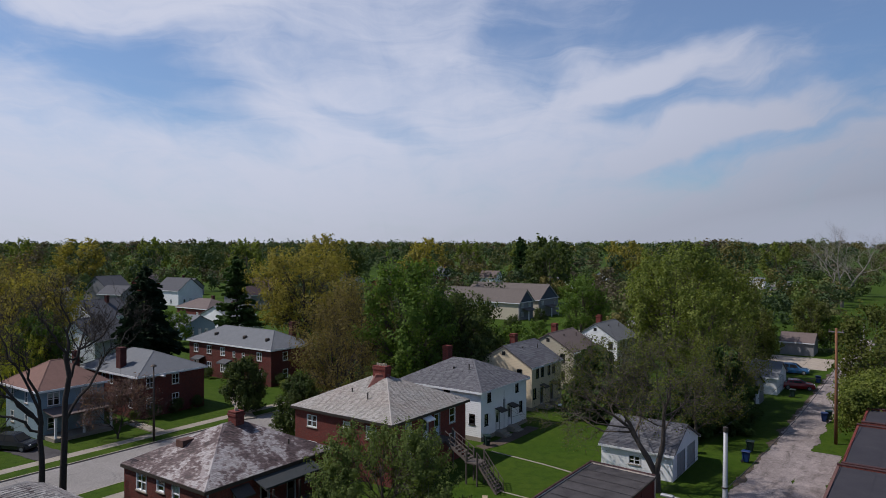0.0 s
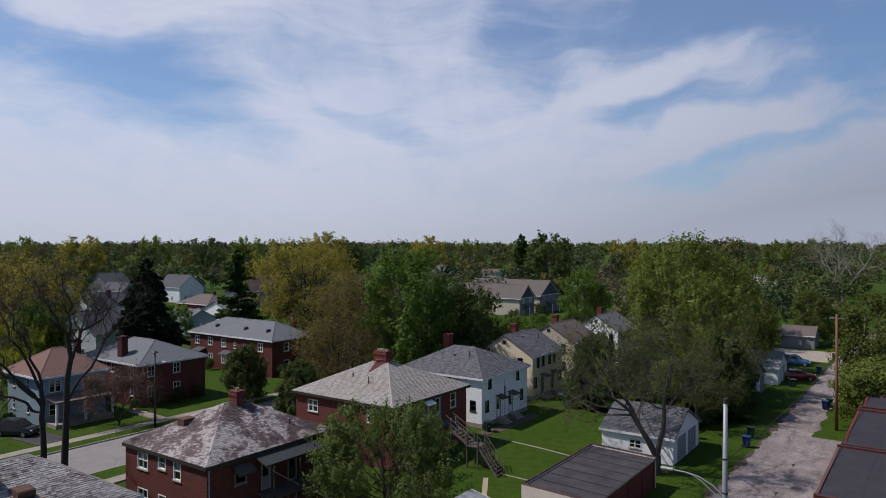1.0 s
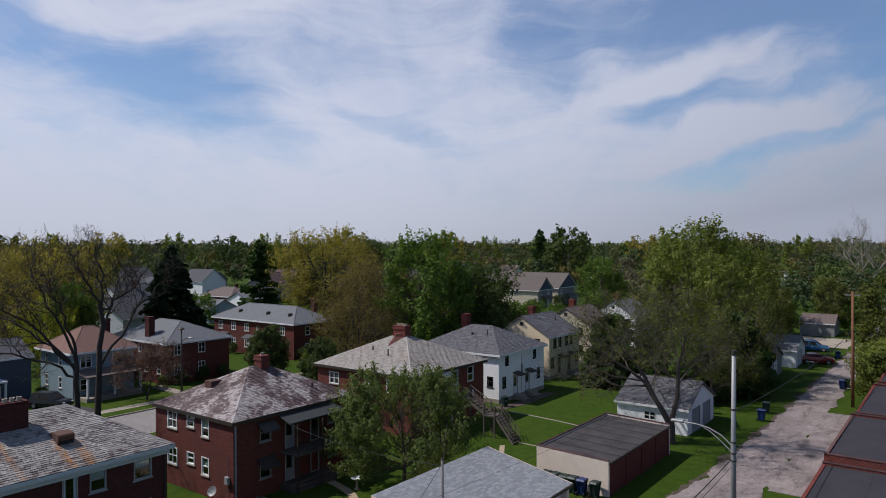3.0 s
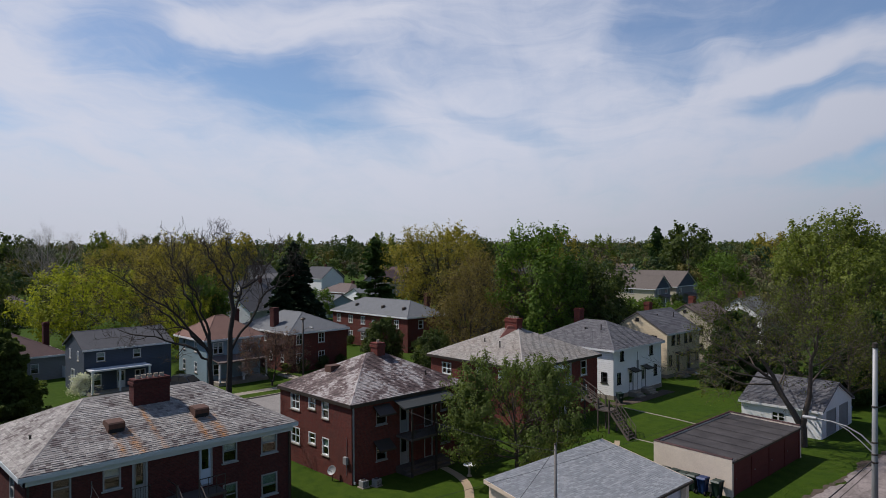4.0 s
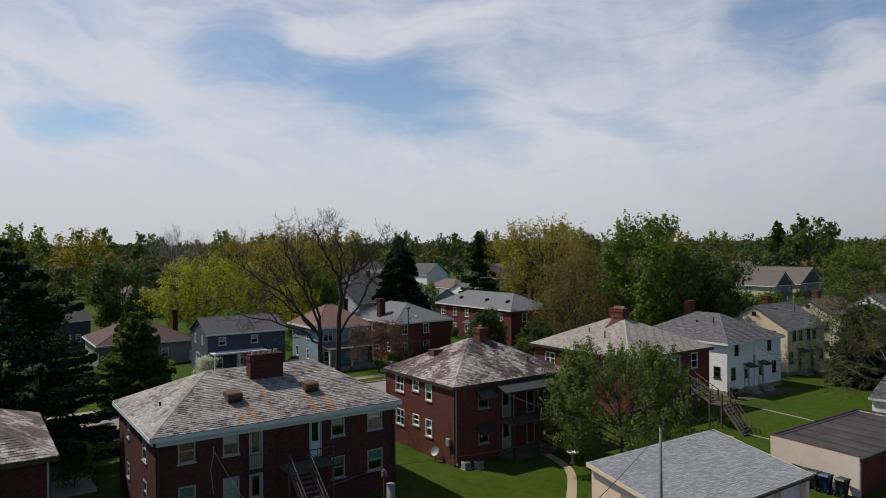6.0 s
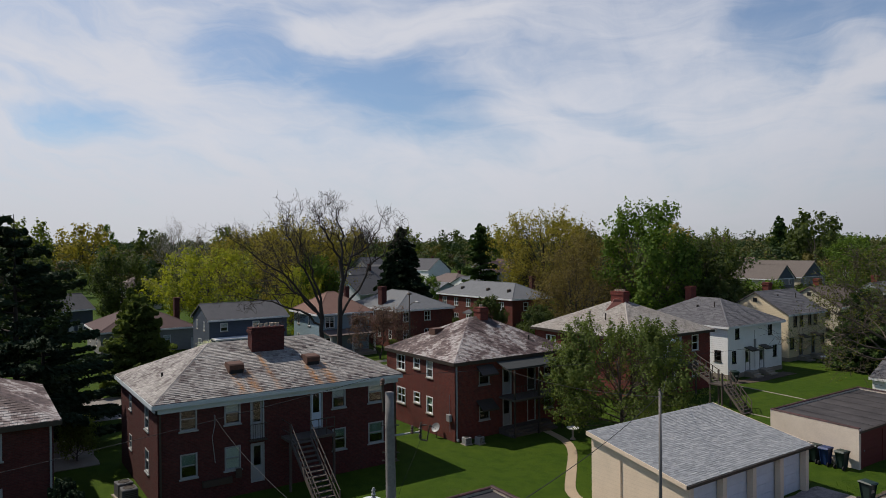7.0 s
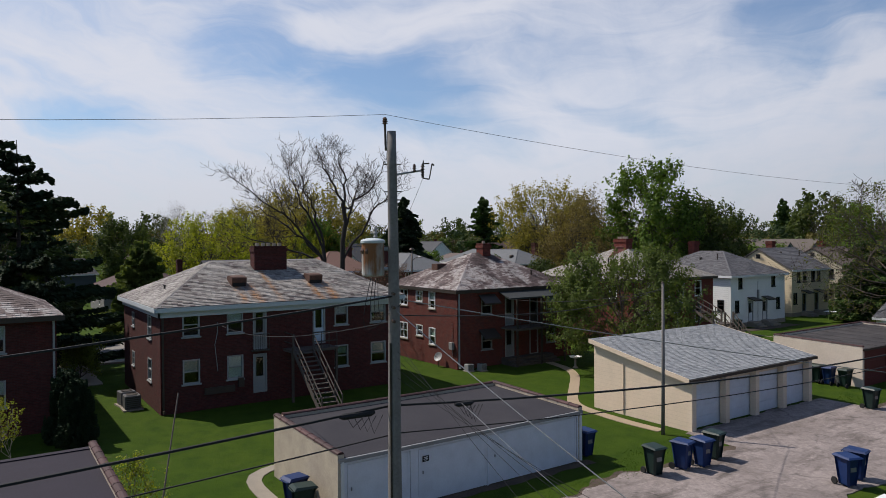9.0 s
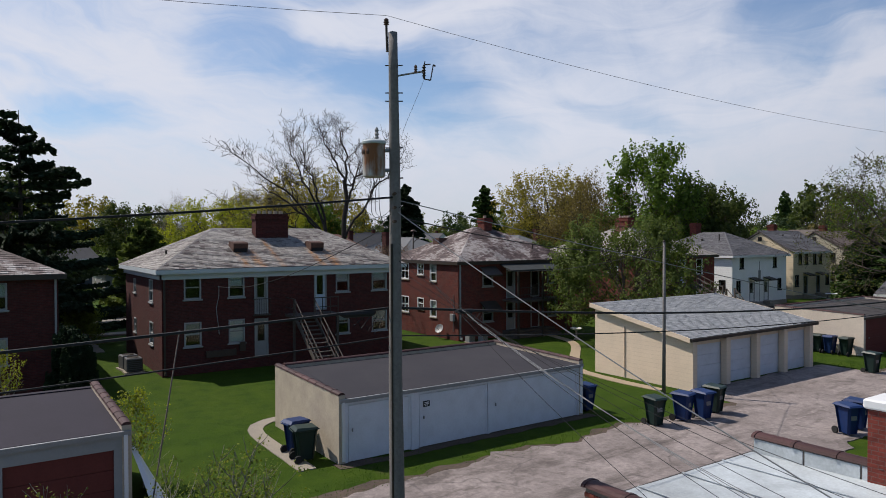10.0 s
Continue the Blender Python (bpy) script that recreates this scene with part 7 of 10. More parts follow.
def limbs(rng, height, spread, clear, levels, kids, lean=0.0, droop=0.0, up=0.55, trunk_r=None, forks=0, curl=0.25, twig=0.013, tilt=0.42, taper=0.86, split=0.45):
    """Tapered limbs as (points, radii), and the tips. spread: crown radius; clear: height of the lowest limb."""
    segs, tips = [], []
    r0 = trunk_r or height * 0.022

    def grow(p, d, length, r, level, n, limb=0):
        pts, rad = [p.copy()], [r]
        for i in range(n):
            d = d + rng.normal(size=3) * curl / (1 + 0.35 * level) / n ** 0.5
            d[2] += (up * 0.12 if level else 0.06) - droop * level * 0.12
            d /= np.linalg.norm(d)
            p = p + d * length / n
            pts.append(p.copy())
            rad.append(max(r * (1 - (0.9 if level == 0 else taper) * (i + 1) / n), twig))
        segs.append((pts, rad, limb))
        if level >= levels:
            tips.append((pts[-1], d))
            tips.append((pts[len(pts) // 2], d))
            return
        k = kids[level]
        t0 = clear / height if level == 0 else 0.25
        for j in range(k):
            t = t0 + (1 - t0) * (j + rng.uniform(0.1, 0.9)) / k
            i = min(int(t * n), n - 1)
            q = pts[i] + (pts[i + 1] - pts[i]) * (t * n - i)
            dd = (pts[i + 1] - pts[i]) / (np.linalg.norm(pts[i + 1] - pts[i]) + 1e-9)
            ang = j * 2.4 + rng.uniform(-0.5, 0.5)
            side = np.cross(dd, [math.cos(ang), math.sin(ang), 0.3])
            side /= np.linalg.norm(side) + 1e-9
            if level == 0:
                rel = (t - t0) / (1 - t0)
                ln = spread * (1.15 - 0.75 * rel) * rng.uniform(0.75, 1.15)
                nd = side * (1.0 - 0.45 * rel) + np.array([0, 0, up + 0.5 * rel])
            else:
                ln = length * rng.uniform(0.38, 0.62)
                nd = dd * 0.75 + side * rng.uniform(0.55, 0.95) + np.array([0, 0, 0.25 * up])
            nd /= np.linalg.norm(nd)
            grow(q, nd, ln, max(rad[i] * rng.uniform(0.46, 0.64), 0.01), level + 1, max(3, n - 1), limb or j + 1)
        if level:
            tips.append((pts[-1], d))
    if forks:
        base = np.zeros(3)
        h0 = clear * split
        segs.append(([base, np.array([0.0, 0.05, h0])], [r0 * 1.15, r0], 0))
        for j in range(forks):
            ang = j * math.tau / forks + rng.uniform(-0.3, 0.3)
            d = np.array([math.cos(ang) * tilt, math.sin(ang) * tilt, 1.0])
            grow(np.array([0.0, 0.05, h0 - 0.15]), d / np.linalg.norm(d), (height - h0) * rng.uniform(0.82, 1.0), r0 * 0.72, 0, 7, j + 1)
    else:
        grow(np.zeros(3), np.array([lean, lean * 0.4, 1.0]), height * 0.93, r0, 0, 8)
    return segs, tips


def wood_mesh(segs, material, name="trunk"):
    """All limbs joined as many-sided tubes, thicker ones with more sides."""
    verts, faces = [], []
    for pts, rad, *_ in segs:
        sides = 8 if rad[0] > 0.16 else 5 if rad[0] > 0.05 else 3
        base = len(verts)
        for i, p in enumerate(pts):
            d = pts[min(i + 1, len(pts) - 1)] - pts[max(i - 1, 0)]
            d = d / (np.linalg.norm(d) + 1e-9)
            a = np.cross(d, [0.31, 0.95, 0.05] if abs(d[1]) < 0.9 else [1.0, 0, 0])
            a /= np.linalg.norm(a) + 1e-9
            b = np.cross(d, a)
            for k in range(sides):
                an = k * math.tau / sides
                verts.append(tuple(p + (a * math.cos(an) + b * math.sin(an)) * rad[i]))
        for i in range(len(pts) - 1):
            for k in range(sides):
                q = base + i * sides
                faces.append((q + k, q + (k + 1) % sides, q + sides + (k + 1) % sides, q + sides + k))
    me = bpy.data.meshes.new(name)
    me.from_pydata(verts, [], faces)
    me.polygons.foreach_set("use_smooth", [True] * len(me.polygons))
    me.materials.append(material)
    return me


TREES = {}


def tree_meshes(key, seed, height, spread, clear, leaf, bark="bark", count=9000, size=0.26, clump=0.75, levels=3, kids=(9, 6, 4), droop=0.0, up=0.55,
                forks=0, lean=0.0, trunk_r=None, curl=0.25, hang=0.0, twig=0.013, tilt=0.42, gather=26, taper=0.86, split=0.45):
    rng = np.random.default_rng(seed)
    segs, tips = limbs(rng, height, spread, clear, levels, kids, lean, droop, up, trunk_r, forks, curl, twig, tilt, taper, split)
    wood = [wood_mesh([s for s in segs if s[2] == k], M[bark], "limb" if k else "trunk") for k in sorted({s[2] for s in segs})]
    crown = None
    if count:
        P = np.array([t[0] for t in tips])
        # leaves gather round some of the twigs; stray tips stay bare
        out = np.linalg.norm(P[:, :2] - P[:, :2].mean(0), axis=1)
        ok = (P[:, 2] < np.quantile(P[:, 2], 0.975)) & (out < np.quantile(out, 0.965))
        pick = np.flatnonzero(ok & (rng.uniform(size=len(P)) < min(1.0, max(0.22, count / gather / len(P)))))
        P = P[pick]
        w = rng.uniform(0.4, 1.0, len(P))
        idx = rng.choice(len(P), count, p=w / w.sum())
        off = rng.normal(size=(count, 3))
        off *= (1.35 * clump * rng.uniform(0, 1, count) ** 0.45 / np.linalg.norm(off, axis=1))[:, None]
        off[:, 2] *= 0.75
        if hang:
            off[:, 2] -= np.abs(rng.exponential(hang, count))
        C = P[idx] + off
        C[:, 2] = np.maximum(C[:, 2], 0.5)
        mid = C.mean(0) - [0, 0, 0.25 * height]
        out = (C - mid) / (np.linalg.norm(C - mid, axis=1)[:, None] + 1e-9)
        crown = quad_mesh("crown", C, size, rng, M[leaf], normal=None if hang else off / clump + 0.8 * out + [0, 0, 0.2], axis=np.tile(np.array([0.1, 0.0, -1.0]), (count, 1)) if hang else None)
    TREES[key] = wood, crown
    return wood, crown


def shaped_meshes(key, seed, height, radius, clear, leaf, bark="bark", lobes=15, sprays=260, per=70, size=0.3, top=0.42, brush=1.5, clump=0.6, trunk_r=None, lean=0.0, up=0.7):
    """A crown of leafy lobes on ascending limbs: each lobe carries sprays of leaves that point up and outwards, with gaps between."""
    rng = np.random.default_rng(seed)
    r0, H = trunk_r or height * 0.02, height - clear
    unit = lambda v: v / (np.linalg.norm(v, axis=-1, keepdims=True) + 1e-9)
    env = lambda h: 0.4 + 0.6 * math.sin(h / top * math.pi / 2) if h < top else max(math.cos((h - top) / (1 - top) * math.pi / 2), 0.0) ** 0.62
    bend = rng.normal(size=2) * 0.03 * height
    spine = [np.array([bend[0] * f * f, bend[1] * f * f + lean * f, (clear + 0.62 * H) * f]) for f in np.linspace(0, 1, 7)]
    segs = [(spine, list(np.linspace(r0, r0 * 0.22, 7)), 0)]
    on_spine = lambda z: np.array([np.interp(z, [p[2] for p in spine], [p[i] for p in spine]) for i in range(3)])
    C, D = [], []
    size_of = rng.uniform(0.75, 1.25, lobes)
    for k in range(lobes):
        h = 0.10 + 0.78 * (k + 0.5) / lobes
        an = k * 2.4 + rng.uniform(-0.5, 0.5)
        rl = radius * 0.36 * size_of[k] * (0.65 + 0.35 * env(h))
        far = max(radius * env(h) * rng.uniform(0.86, 1.1) - rl * 0.85, 0.0)
        mid = on_spine(clear + h * H) * [1, 1, 0] + np.array([math.cos(an) * far, math.sin(an) * far, min(clear + h * H, height - rl * 0.75)])
        z0 = clear * 0.7 + max(mid[2] - clear, 0) * 0.42
        a = on_spine(z0)
        b = np.array([mid[0] * 0.42, mid[1] * 0.42, z0 + 0.38 * (mid[2] - z0)])
        limb = [(1 - f) ** 2 * a + 2 * f * (1 - f) * b + f * f * mid + rng.normal(size=3) * 0.02 * radius * f for f in np.linspace(0, 1, 6)]
        lr = max(r0 * 0.42 * (1.15 - h), 0.045)
        segs.append((limb, list(np.linspace(lr, 0.025, 6)), k + 1))
        out = unit(np.array([math.cos(an), math.sin(an), 0.0]) * (0.4 + far / radius) + [0, 0, 0.5])
        for _ in range(max(5, int(sprays * size_of[k] ** 2 / lobes))):
            d = unit(rng.normal(size=3) + 0.55 * out)
            pos = mid + d * rl * rng.uniform(0.35, 1.12) * [1, 1, 0.85]
            pos[2] = max(pos[2], 0.5)
            f = rng.uniform(0.45, 0.98)
            q = limb[min(int(f * 5), 4)]
            axis = unit(d * 0.65 + [0, 0, up] + rng.normal(size=3) * 0.22)
            segs.append(([q, (q + pos) / 2 + rng.normal(size=3) * 0.08 * rl - [0, 0, 0.08 * rl], pos, pos + axis * brush * 0.6], [lr * 0.3, max(lr * 0.2, 0.016), 0.014, 0.006], k + 1))
            m = max(4, int(per * rng.uniform(0.45, 1.5)))
            t = rng.uniform(-0.5, 0.8, m)
            w = rng.normal(size=(m, 3))
            C.append(pos + axis * (t * brush)[:, None] + w * (clump * 0.62 * (1 - 0.65 * np.maximum(t, 0)))[:, None])
            D.append(unit(w) * 0.8 + unit(C[-1] - mid) + axis * 0.25 + [0, 0, 0.2])
    C, D = np.concatenate(C), np.concatenate(D)
    C[:, 2] = np.maximum(C[:, 2], 0.25)
    # bring the grown crown to its full height and spread
    k2, k3 = radius / np.quantile(np.hypot(C[:, 0], C[:, 1]), 0.975), height / np.quantile(C[:, 2], 0.999)
    fit_to = np.array([k2, k2, k3])
    C *= fit_to
    wood = [wood_mesh([([p * fit_to for p in pts], rad) for pts, rad, j in segs if j == k], M[bark], "limb" if k else "trunk") for k in range(lobes + 1)]
    TREES[key] = wood, quad_mesh("crown", C, size, rng, M[leaf], normal=D, disorder=0.3)


def tree(key, label, x, y, s=1.0, rz=0.0, name="tree", category="tree", group="", sz=None):
    wood, crown = TREES[key]
    t = thing(name, label, category, x, y, group=group)
    t.matrix_basis = pose(x, y, 0, 0, 0, rz) @ Matrix.Diagonal((s, s, sz or s, 1))
    for me in wood if isinstance(wood, list) else [wood]:
        part("limb" if me.name.startswith("limb") else "trunk", me, None, t)
    if crown:
        part("crown", crown, None, t)
    return t


def conifer_meshes(key, seed, height, spread, clear, leaf="needle", count=9000, size=0.4, droop=0.25, gaps=0.3, power=0.9, pitch=0.022, fan=0.22):
    """Whorls of drooping boughs with needle sprays along them."""
    rng = np.random.default_rng(seed)
    segs = [([np.array([0, 0, z]) + rng.normal(size=3) * 0.03 for z in np.linspace(0, height, 9)], list(np.linspace(height * 0.018, 0.02, 9)))]
    C, A = [], []
    z = clear
    while z < height * 0.98:
        rel = (z - clear) / (height - clear)
        reach = spread * (1 - rel) ** power + 0.25
        for k in range(int(rng.integers(4, 8))):
            if rng.random() < gaps * 0.35:
                continue
            ang = rng.uniform(0, math.tau)
            ln = reach * rng.uniform(0.55, 1.15)
            pts = []
            for i in range(6):
                f = i / 5
                pts.append(np.array([math.cos(ang) * ln * f, math.sin(ang) * ln * f, z + ln * (0.16 * f - droop * f * f) + 0.1 * rng.normal() * f]))
            segs.append((pts, list(np.linspace(0.03 + 0.012 * ln, 0.01, 6))))
            m = int(count * ln / (height * spread * 1.6) * pitch / 0.022) + 4
            f = rng.uniform(0.2, 1.05, m)
            c = np.array([np.interp(f, np.linspace(0, 1, 6), [p[j] for p in pts]) for j in range(3)]).T
            side = rng.normal(size=m) * fan * ln * (1.1 - f)
            c[:, 0] += -math.sin(ang) * side
            c[:, 1] += math.cos(ang) * side
            c[:, 2] += rng.normal(size=m) * 0.1 - np.abs(side) * 0.2
            C.append(c)
            A.append(np.tile([math.cos(ang), math.sin(ang), -0.25], (m, 1)))
        z += height * pitch * rng.uniform(0.7, 1.3)
    C, A = np.concatenate(C), np.concatenate(A)
    TREES[key] = wood_mesh(segs, M["bark_dark"]), quad_mesh("crown", C, size, rng, M[leaf], aspect=0.8, axis=A)


def far_crown(rng, n, r, h):
    """Leaf-clump centres of one far crown: several lobes on a rough dome."""
    k = rng.integers(7, 12)
    L = np.clip(rng.normal(size=(k, 3)), -1.7, 1.7) * [r * 0.42, r * 0.42, h * 0.17]
    i = rng.integers(0, k, n)
    d = rng.normal(size=(n, 3))
    d /= np.linalg.norm(d, axis=1)[:, None]
    rad = r * rng.uniform(0.26, 0.52, k)[i] * rng.uniform(0.8, 1.06, n)
    c = L[i] + d * rad[:, None] * [1, 1, 0.85]
    c[:, 2] += h * 0.62
    return c, d + L[i] / r * 0.6


def woodland(name, label, spots, leaf, n, size, seed, group=""):
    """Far trees joined into one mass: spots of (x, y, radius, height)."""
    rng = np.random.default_rng(seed)
    C, D = [], []
    for x, y, r, h in spots:
        c, d = far_crown(rng, n, r, h)
        D.append(d)
        c[:, 2] = np.maximum(c[:, 2], 0.6)
        C.append(c + [x, y, 0])
    ob = new(name, quad_mesh(name, np.concatenate(C), size, rng, M[leaf], normal=np.concatenate(D), disorder=0.22))
    return tagged(ob, label, "woods", group, "stuff")

# ---- poles, wires ----
def wire(a, b, sag, r, material="cable", label="black overhead cable along the alley", name="overhead_wire"):
    bm = bmesh.new()
    a, b = Vector(a), Vector(b)
    n = 22
    pts = [a.lerp(b, i / n) - Vector((0, 0, 4 * sag * (i / n) * (1 - i / n))) for i in range(n + 1)]
    tube(bm, pts, r, 5)
    return solid(name, bm, M[material], label, "wire", group="overhead wires")


def insulator(bm, x, y, z, r=0.06, h=0.2):
    lathe(bm, [(r * 0.4, 0), (r, h * 0.15), (r * 0.55, h * 0.3), (r, h * 0.45), (r * 0.55, h * 0.6), (r * 0.9, h * 0.75), (r * 0.35, h)], 10, (x, y, z))


def transformer_pole(x, y):
    t = thing("utility_pole", "grey weathered wooden utility pole with a rusty transformer", "utility pole", x, y)
    rv, lv = Vector((0.56, 0.83, 0)), Vector((-0.56, -0.83, 0))
    bm = bmesh.new()
    zs = [0, 1.5, 3, 4.5, 6, 7.5, 9, 10.2, 10.85]
    tube(bm, [(0.012 * z * -0.5, 0.01 * math.sin(z), z) for z in zs], [0.156 - 0.0068 * z for z in zs], 14)
    part("shaft", bm, M["wood_pole"], t, smooth=True)
    bm = bmesh.new()
    tube(bm, [Vector((-0.06, 0, 10.5)) + lv * 0.115, Vector((-0.06, 0, 11.0)) + lv * 0.13], 0.022, 6)
    part("top_bracket", bm, M["metal_dark"], t)
    bm = bmesh.new()
    q = Vector((-0.06, 0, 0)) + lv * 0.13
    insulator(bm, q.x, q.y, 10.98, 0.055, 0.13)
    part("insulator", bm, M["porcelain"], t)
    # transformer tank on its bracket
    c = lv * 0.37 + Vector((-0.05, 0, 0))
    bm = bmesh.new()
    lathe(bm, [(0.17, 0.09), (0.203, 0.11), (0.207, 0.14), (0.207, 0.70)], 20)
    tk = part("transformer", bm, M["tank"], t, "grey tank streaked with rust", smooth=False, m=Matrix.Translation((c.x, c.y, 8.12)))
    bm = bmesh.new()
    lathe(bm, [(0.21, 0.69), (0.226, 0.70), (0.226, 0.735), (0.208, 0.755), (0.11, 0.782), (0.03, 0.787)], 20)
    part("lid", bm, M["trim_pale"], tk, "pale grey domed lid")
    bm = bmesh.new()
    insulator(bm, 0.05, 0.03, 0.78, 0.045, 0.22)
    part("bushing", bm, M["paint_grey"], tk)
    for zz in (0.22, 0.58):
        bm = bmesh.new()
        tube(bm, [lv * -0.18 + Vector((0, 0, zz)), lv * -0.36 + Vector((0, 0, zz))], 0.035, 6)
        part("bracket", bm, M["metal_grey"], tk)
    for k in (-1, 0, 1):
        bm = bmesh.new()
        p = rv * 0.0 + Vector((0.12 * k, 0.1, 0.1))
        lathe(bm, [(0.03, 0), (0.04, 0.05), (0.02, 0.1)], 8, (0.2 * k * 0.45, -0.19 + 0.02 * abs(k), 0.5))
        part("terminal", bm, M["porcelain"], tk)
    # cut-out arm
    bm = bmesh.new()
    e = rv * 0.5
    tube(bm, [Vector((-0.05, 0, 10.05)), Vector((e.x, e.y, 10.13))], 0.018, 6)
    arm = part("cutout_arm", bm, M["metal_grey"], t)
    bm = bmesh.new()
    insulator(bm, e.x * 0.74, e.y * 0.74, 10.10, 0.036, 0.15)
    part("insulator", bm, M["porcelain"], arm)
    bm = bmesh.new()
    e1, e2 = rv * 0.52, rv * 0.64
    tube(bm, [(e1.x, e1.y, 10.0), (e1.x, e1.y, 10.24)], 0.022, 8)
    for za, zb in ((10.25, 10.26), (9.99, 9.97)):
        tube(bm, [(e1.x, e1.y, za), (e2.x, e2.y, zb)], 0.013, 6)
    tube(bm, [(e2.x, e2.y, 9.97), (e2.x + rv.x * 0.05, e2.y + rv.y * 0.05, 10.25)], 0.011, 6)
    for i in range(4):
        lathe(bm, [(0.022, 10.04 + 0.05 * i), (0.042, 10.05 + 0.05 * i), (0.022, 10.065 + 0.05 * i)], 8, (e1.x, e1.y, 0))
    tube(bm, [(e2.x + rv.x * 0.05, e2.y + rv.y * 0.05, 10.25), (e2.x + rv.x * 0.09, e2.y + rv.y * 0.09, 10.22)], 0.016, 6)
    tube(bm, [(e1.x, e1.y, 10.24), (e1.x + rv.x * 0.02, e1.y + rv.y * 0.02, 10.31)], 0.011, 6)
    part("fuse_cutout", bm, M["metal_dark"], arm)
    # leads and clutter at the secondary rack
    for k, (pa, pb, sag) in enumerate((((e1.x, e1.y, 9.98), (0.1, 0.1, 8.9), 0.35),
                                      ((c.x, c.y, 8.15), (0.05, -0.15, 7.6), 0.35), ((c.x + 0.1, c.y, 8.15), (0.1, 0.12, 7.75), 0.45), ((c.x - 0.1, c.y, 8.15), (-0.1, -0.15, 7.45), 0.5), ((c.x, c.y + 0.1, 8.15), (0.1, 0.1, 7.2), 0.3))):
        bm = bmesh.new()
        a_, b_ = Vector(pa), Vector(pb)
        pts = [a_.lerp(b_, i / 10) - Vector((0, 0, 4 * sag * (i / 10) * (1 - i / 10))) + lv * (0.5 * sag * math.sin(math.pi * i / 10)) for i in range(11)]
        tube(bm, pts, 0.003 if k == 0 else 0.006, 5)
        part("lead", bm, M["cable"], t)
    for zz in (7.9, 7.65, 7.4):
        bm = bmesh.new()
        p = rv * -0.02
        tube(bm, [Vector((0, 0, zz)) + lv * 0.05, Vector((0.18, -0.12, zz))], 0.03, 6)
        part("rack_spool", bm, M["porcelain"], t)
    for zz in (9.6, 9.75, 10.25, 8.75, 8.2):
        bm = bmesh.new()
        tube(bm, [lv * 0.16 + Vector((-0.05, 0, zz)), rv * 0.16 + Vector((-0.05, 0, zz))], 0.012, 5)
        part("bolt", bm, M["metal_dark"], t)
    bm = bmesh.new()
    tube(bm, [(0.05, -0.12, 0.3), (0.05, -0.12, 3.2), (0.02, -0.11, 7.0)], 0.02, 5)
    part("ground_wire", bm, M["metal_dark"], t)


def light_pole(x, y):
    t = thing("street_light", "pale grey pole with a curved twin-tube lamp arm", "street light", x, y)
    bm = bmesh.new()
    tube(bm, [(0, 0, 0), (0, 0, 5.5), (0.03, 0, 11.0)], [0.17, 0.145, 0.115], 12)
    part("shaft", bm, M["metal_grey"], t, smooth=True)
    bm = bmesh.new()
    lathe(bm, [(0.12, 10.98), (0.14, 11.0), (0.14, 11.22), (0.05, 11.26)], 12, (0.03, 0, 0))
    part("cap", bm, M["metal_dark"], t)
    bm = bmesh.new()
    tube(bm, [(-0.1, 0, 6.05), (-0.6, 0, 6.5), (-1.3, 0, 6.82), (-2.0, 0, 6.93), (-2.7, 0, 6.95)], 0.04, 7)
    arm = part("arm", bm, M["metal_grey"], t)
    bm = bmesh.new()
    tube(bm, [(-0.1, 0, 5.7), (-0.6, 0, 6.15), (-1.2, 0, 6.62), (-1.7, 0, 6.86)], 0.03, 7)
    part("brace", bm, M["metal_grey"], arm)
    bm = bmesh.new()
    soft_box(bm, -3.4, -2.65, -0.13, 0.13, 6.88, 7.04, 0.05)
    lamp = part("lamp_head", bm, M["metal_grey"], arm)
    for zz in (6.2, 5.6, 5.2, 8.0):
        bm = bmesh.new()
        lathe(bm, [(0.155, zz), (0.165, zz + 0.02), (0.165, zz + 0.06), (0.155, zz + 0.08)], 12)
        part("band", bm, M["metal_dark"], t)


def plain_pole(x, y, h, material, label, r=0.15, arm=False):
    t = thing("utility_pole", label, "utility pole", x, y)
    bm = bmesh.new()
    tube(bm, [(0, 0, 0), (0.02, 0, h * 0.5), (0, 0.02, h)], [r, r * 0.85, r * 0.68], 10)
    part("shaft", bm, M[material], t, smooth=True)
    bm = bmesh.new()
    if arm:
        box(bm, -0.7, 0.7, -0.05, 0.05, h - 0.45, h - 0.33)
        part("crossarm", bm, M["wood_pole"], t)
        for xx in (-0.6, 0.0, 0.6):
            bm = bmesh.new()
            insulator(bm, xx, 0, h - 0.33)
            part("insulator", bm, M["porcelain"], t)
    else:
        lathe(bm, [(r * 0.7, h), (r * 0.75, h + 0.03), (0.02, h + 0.08)], 10)
        part("cap", bm, M["metal_dark"], t)
    return t


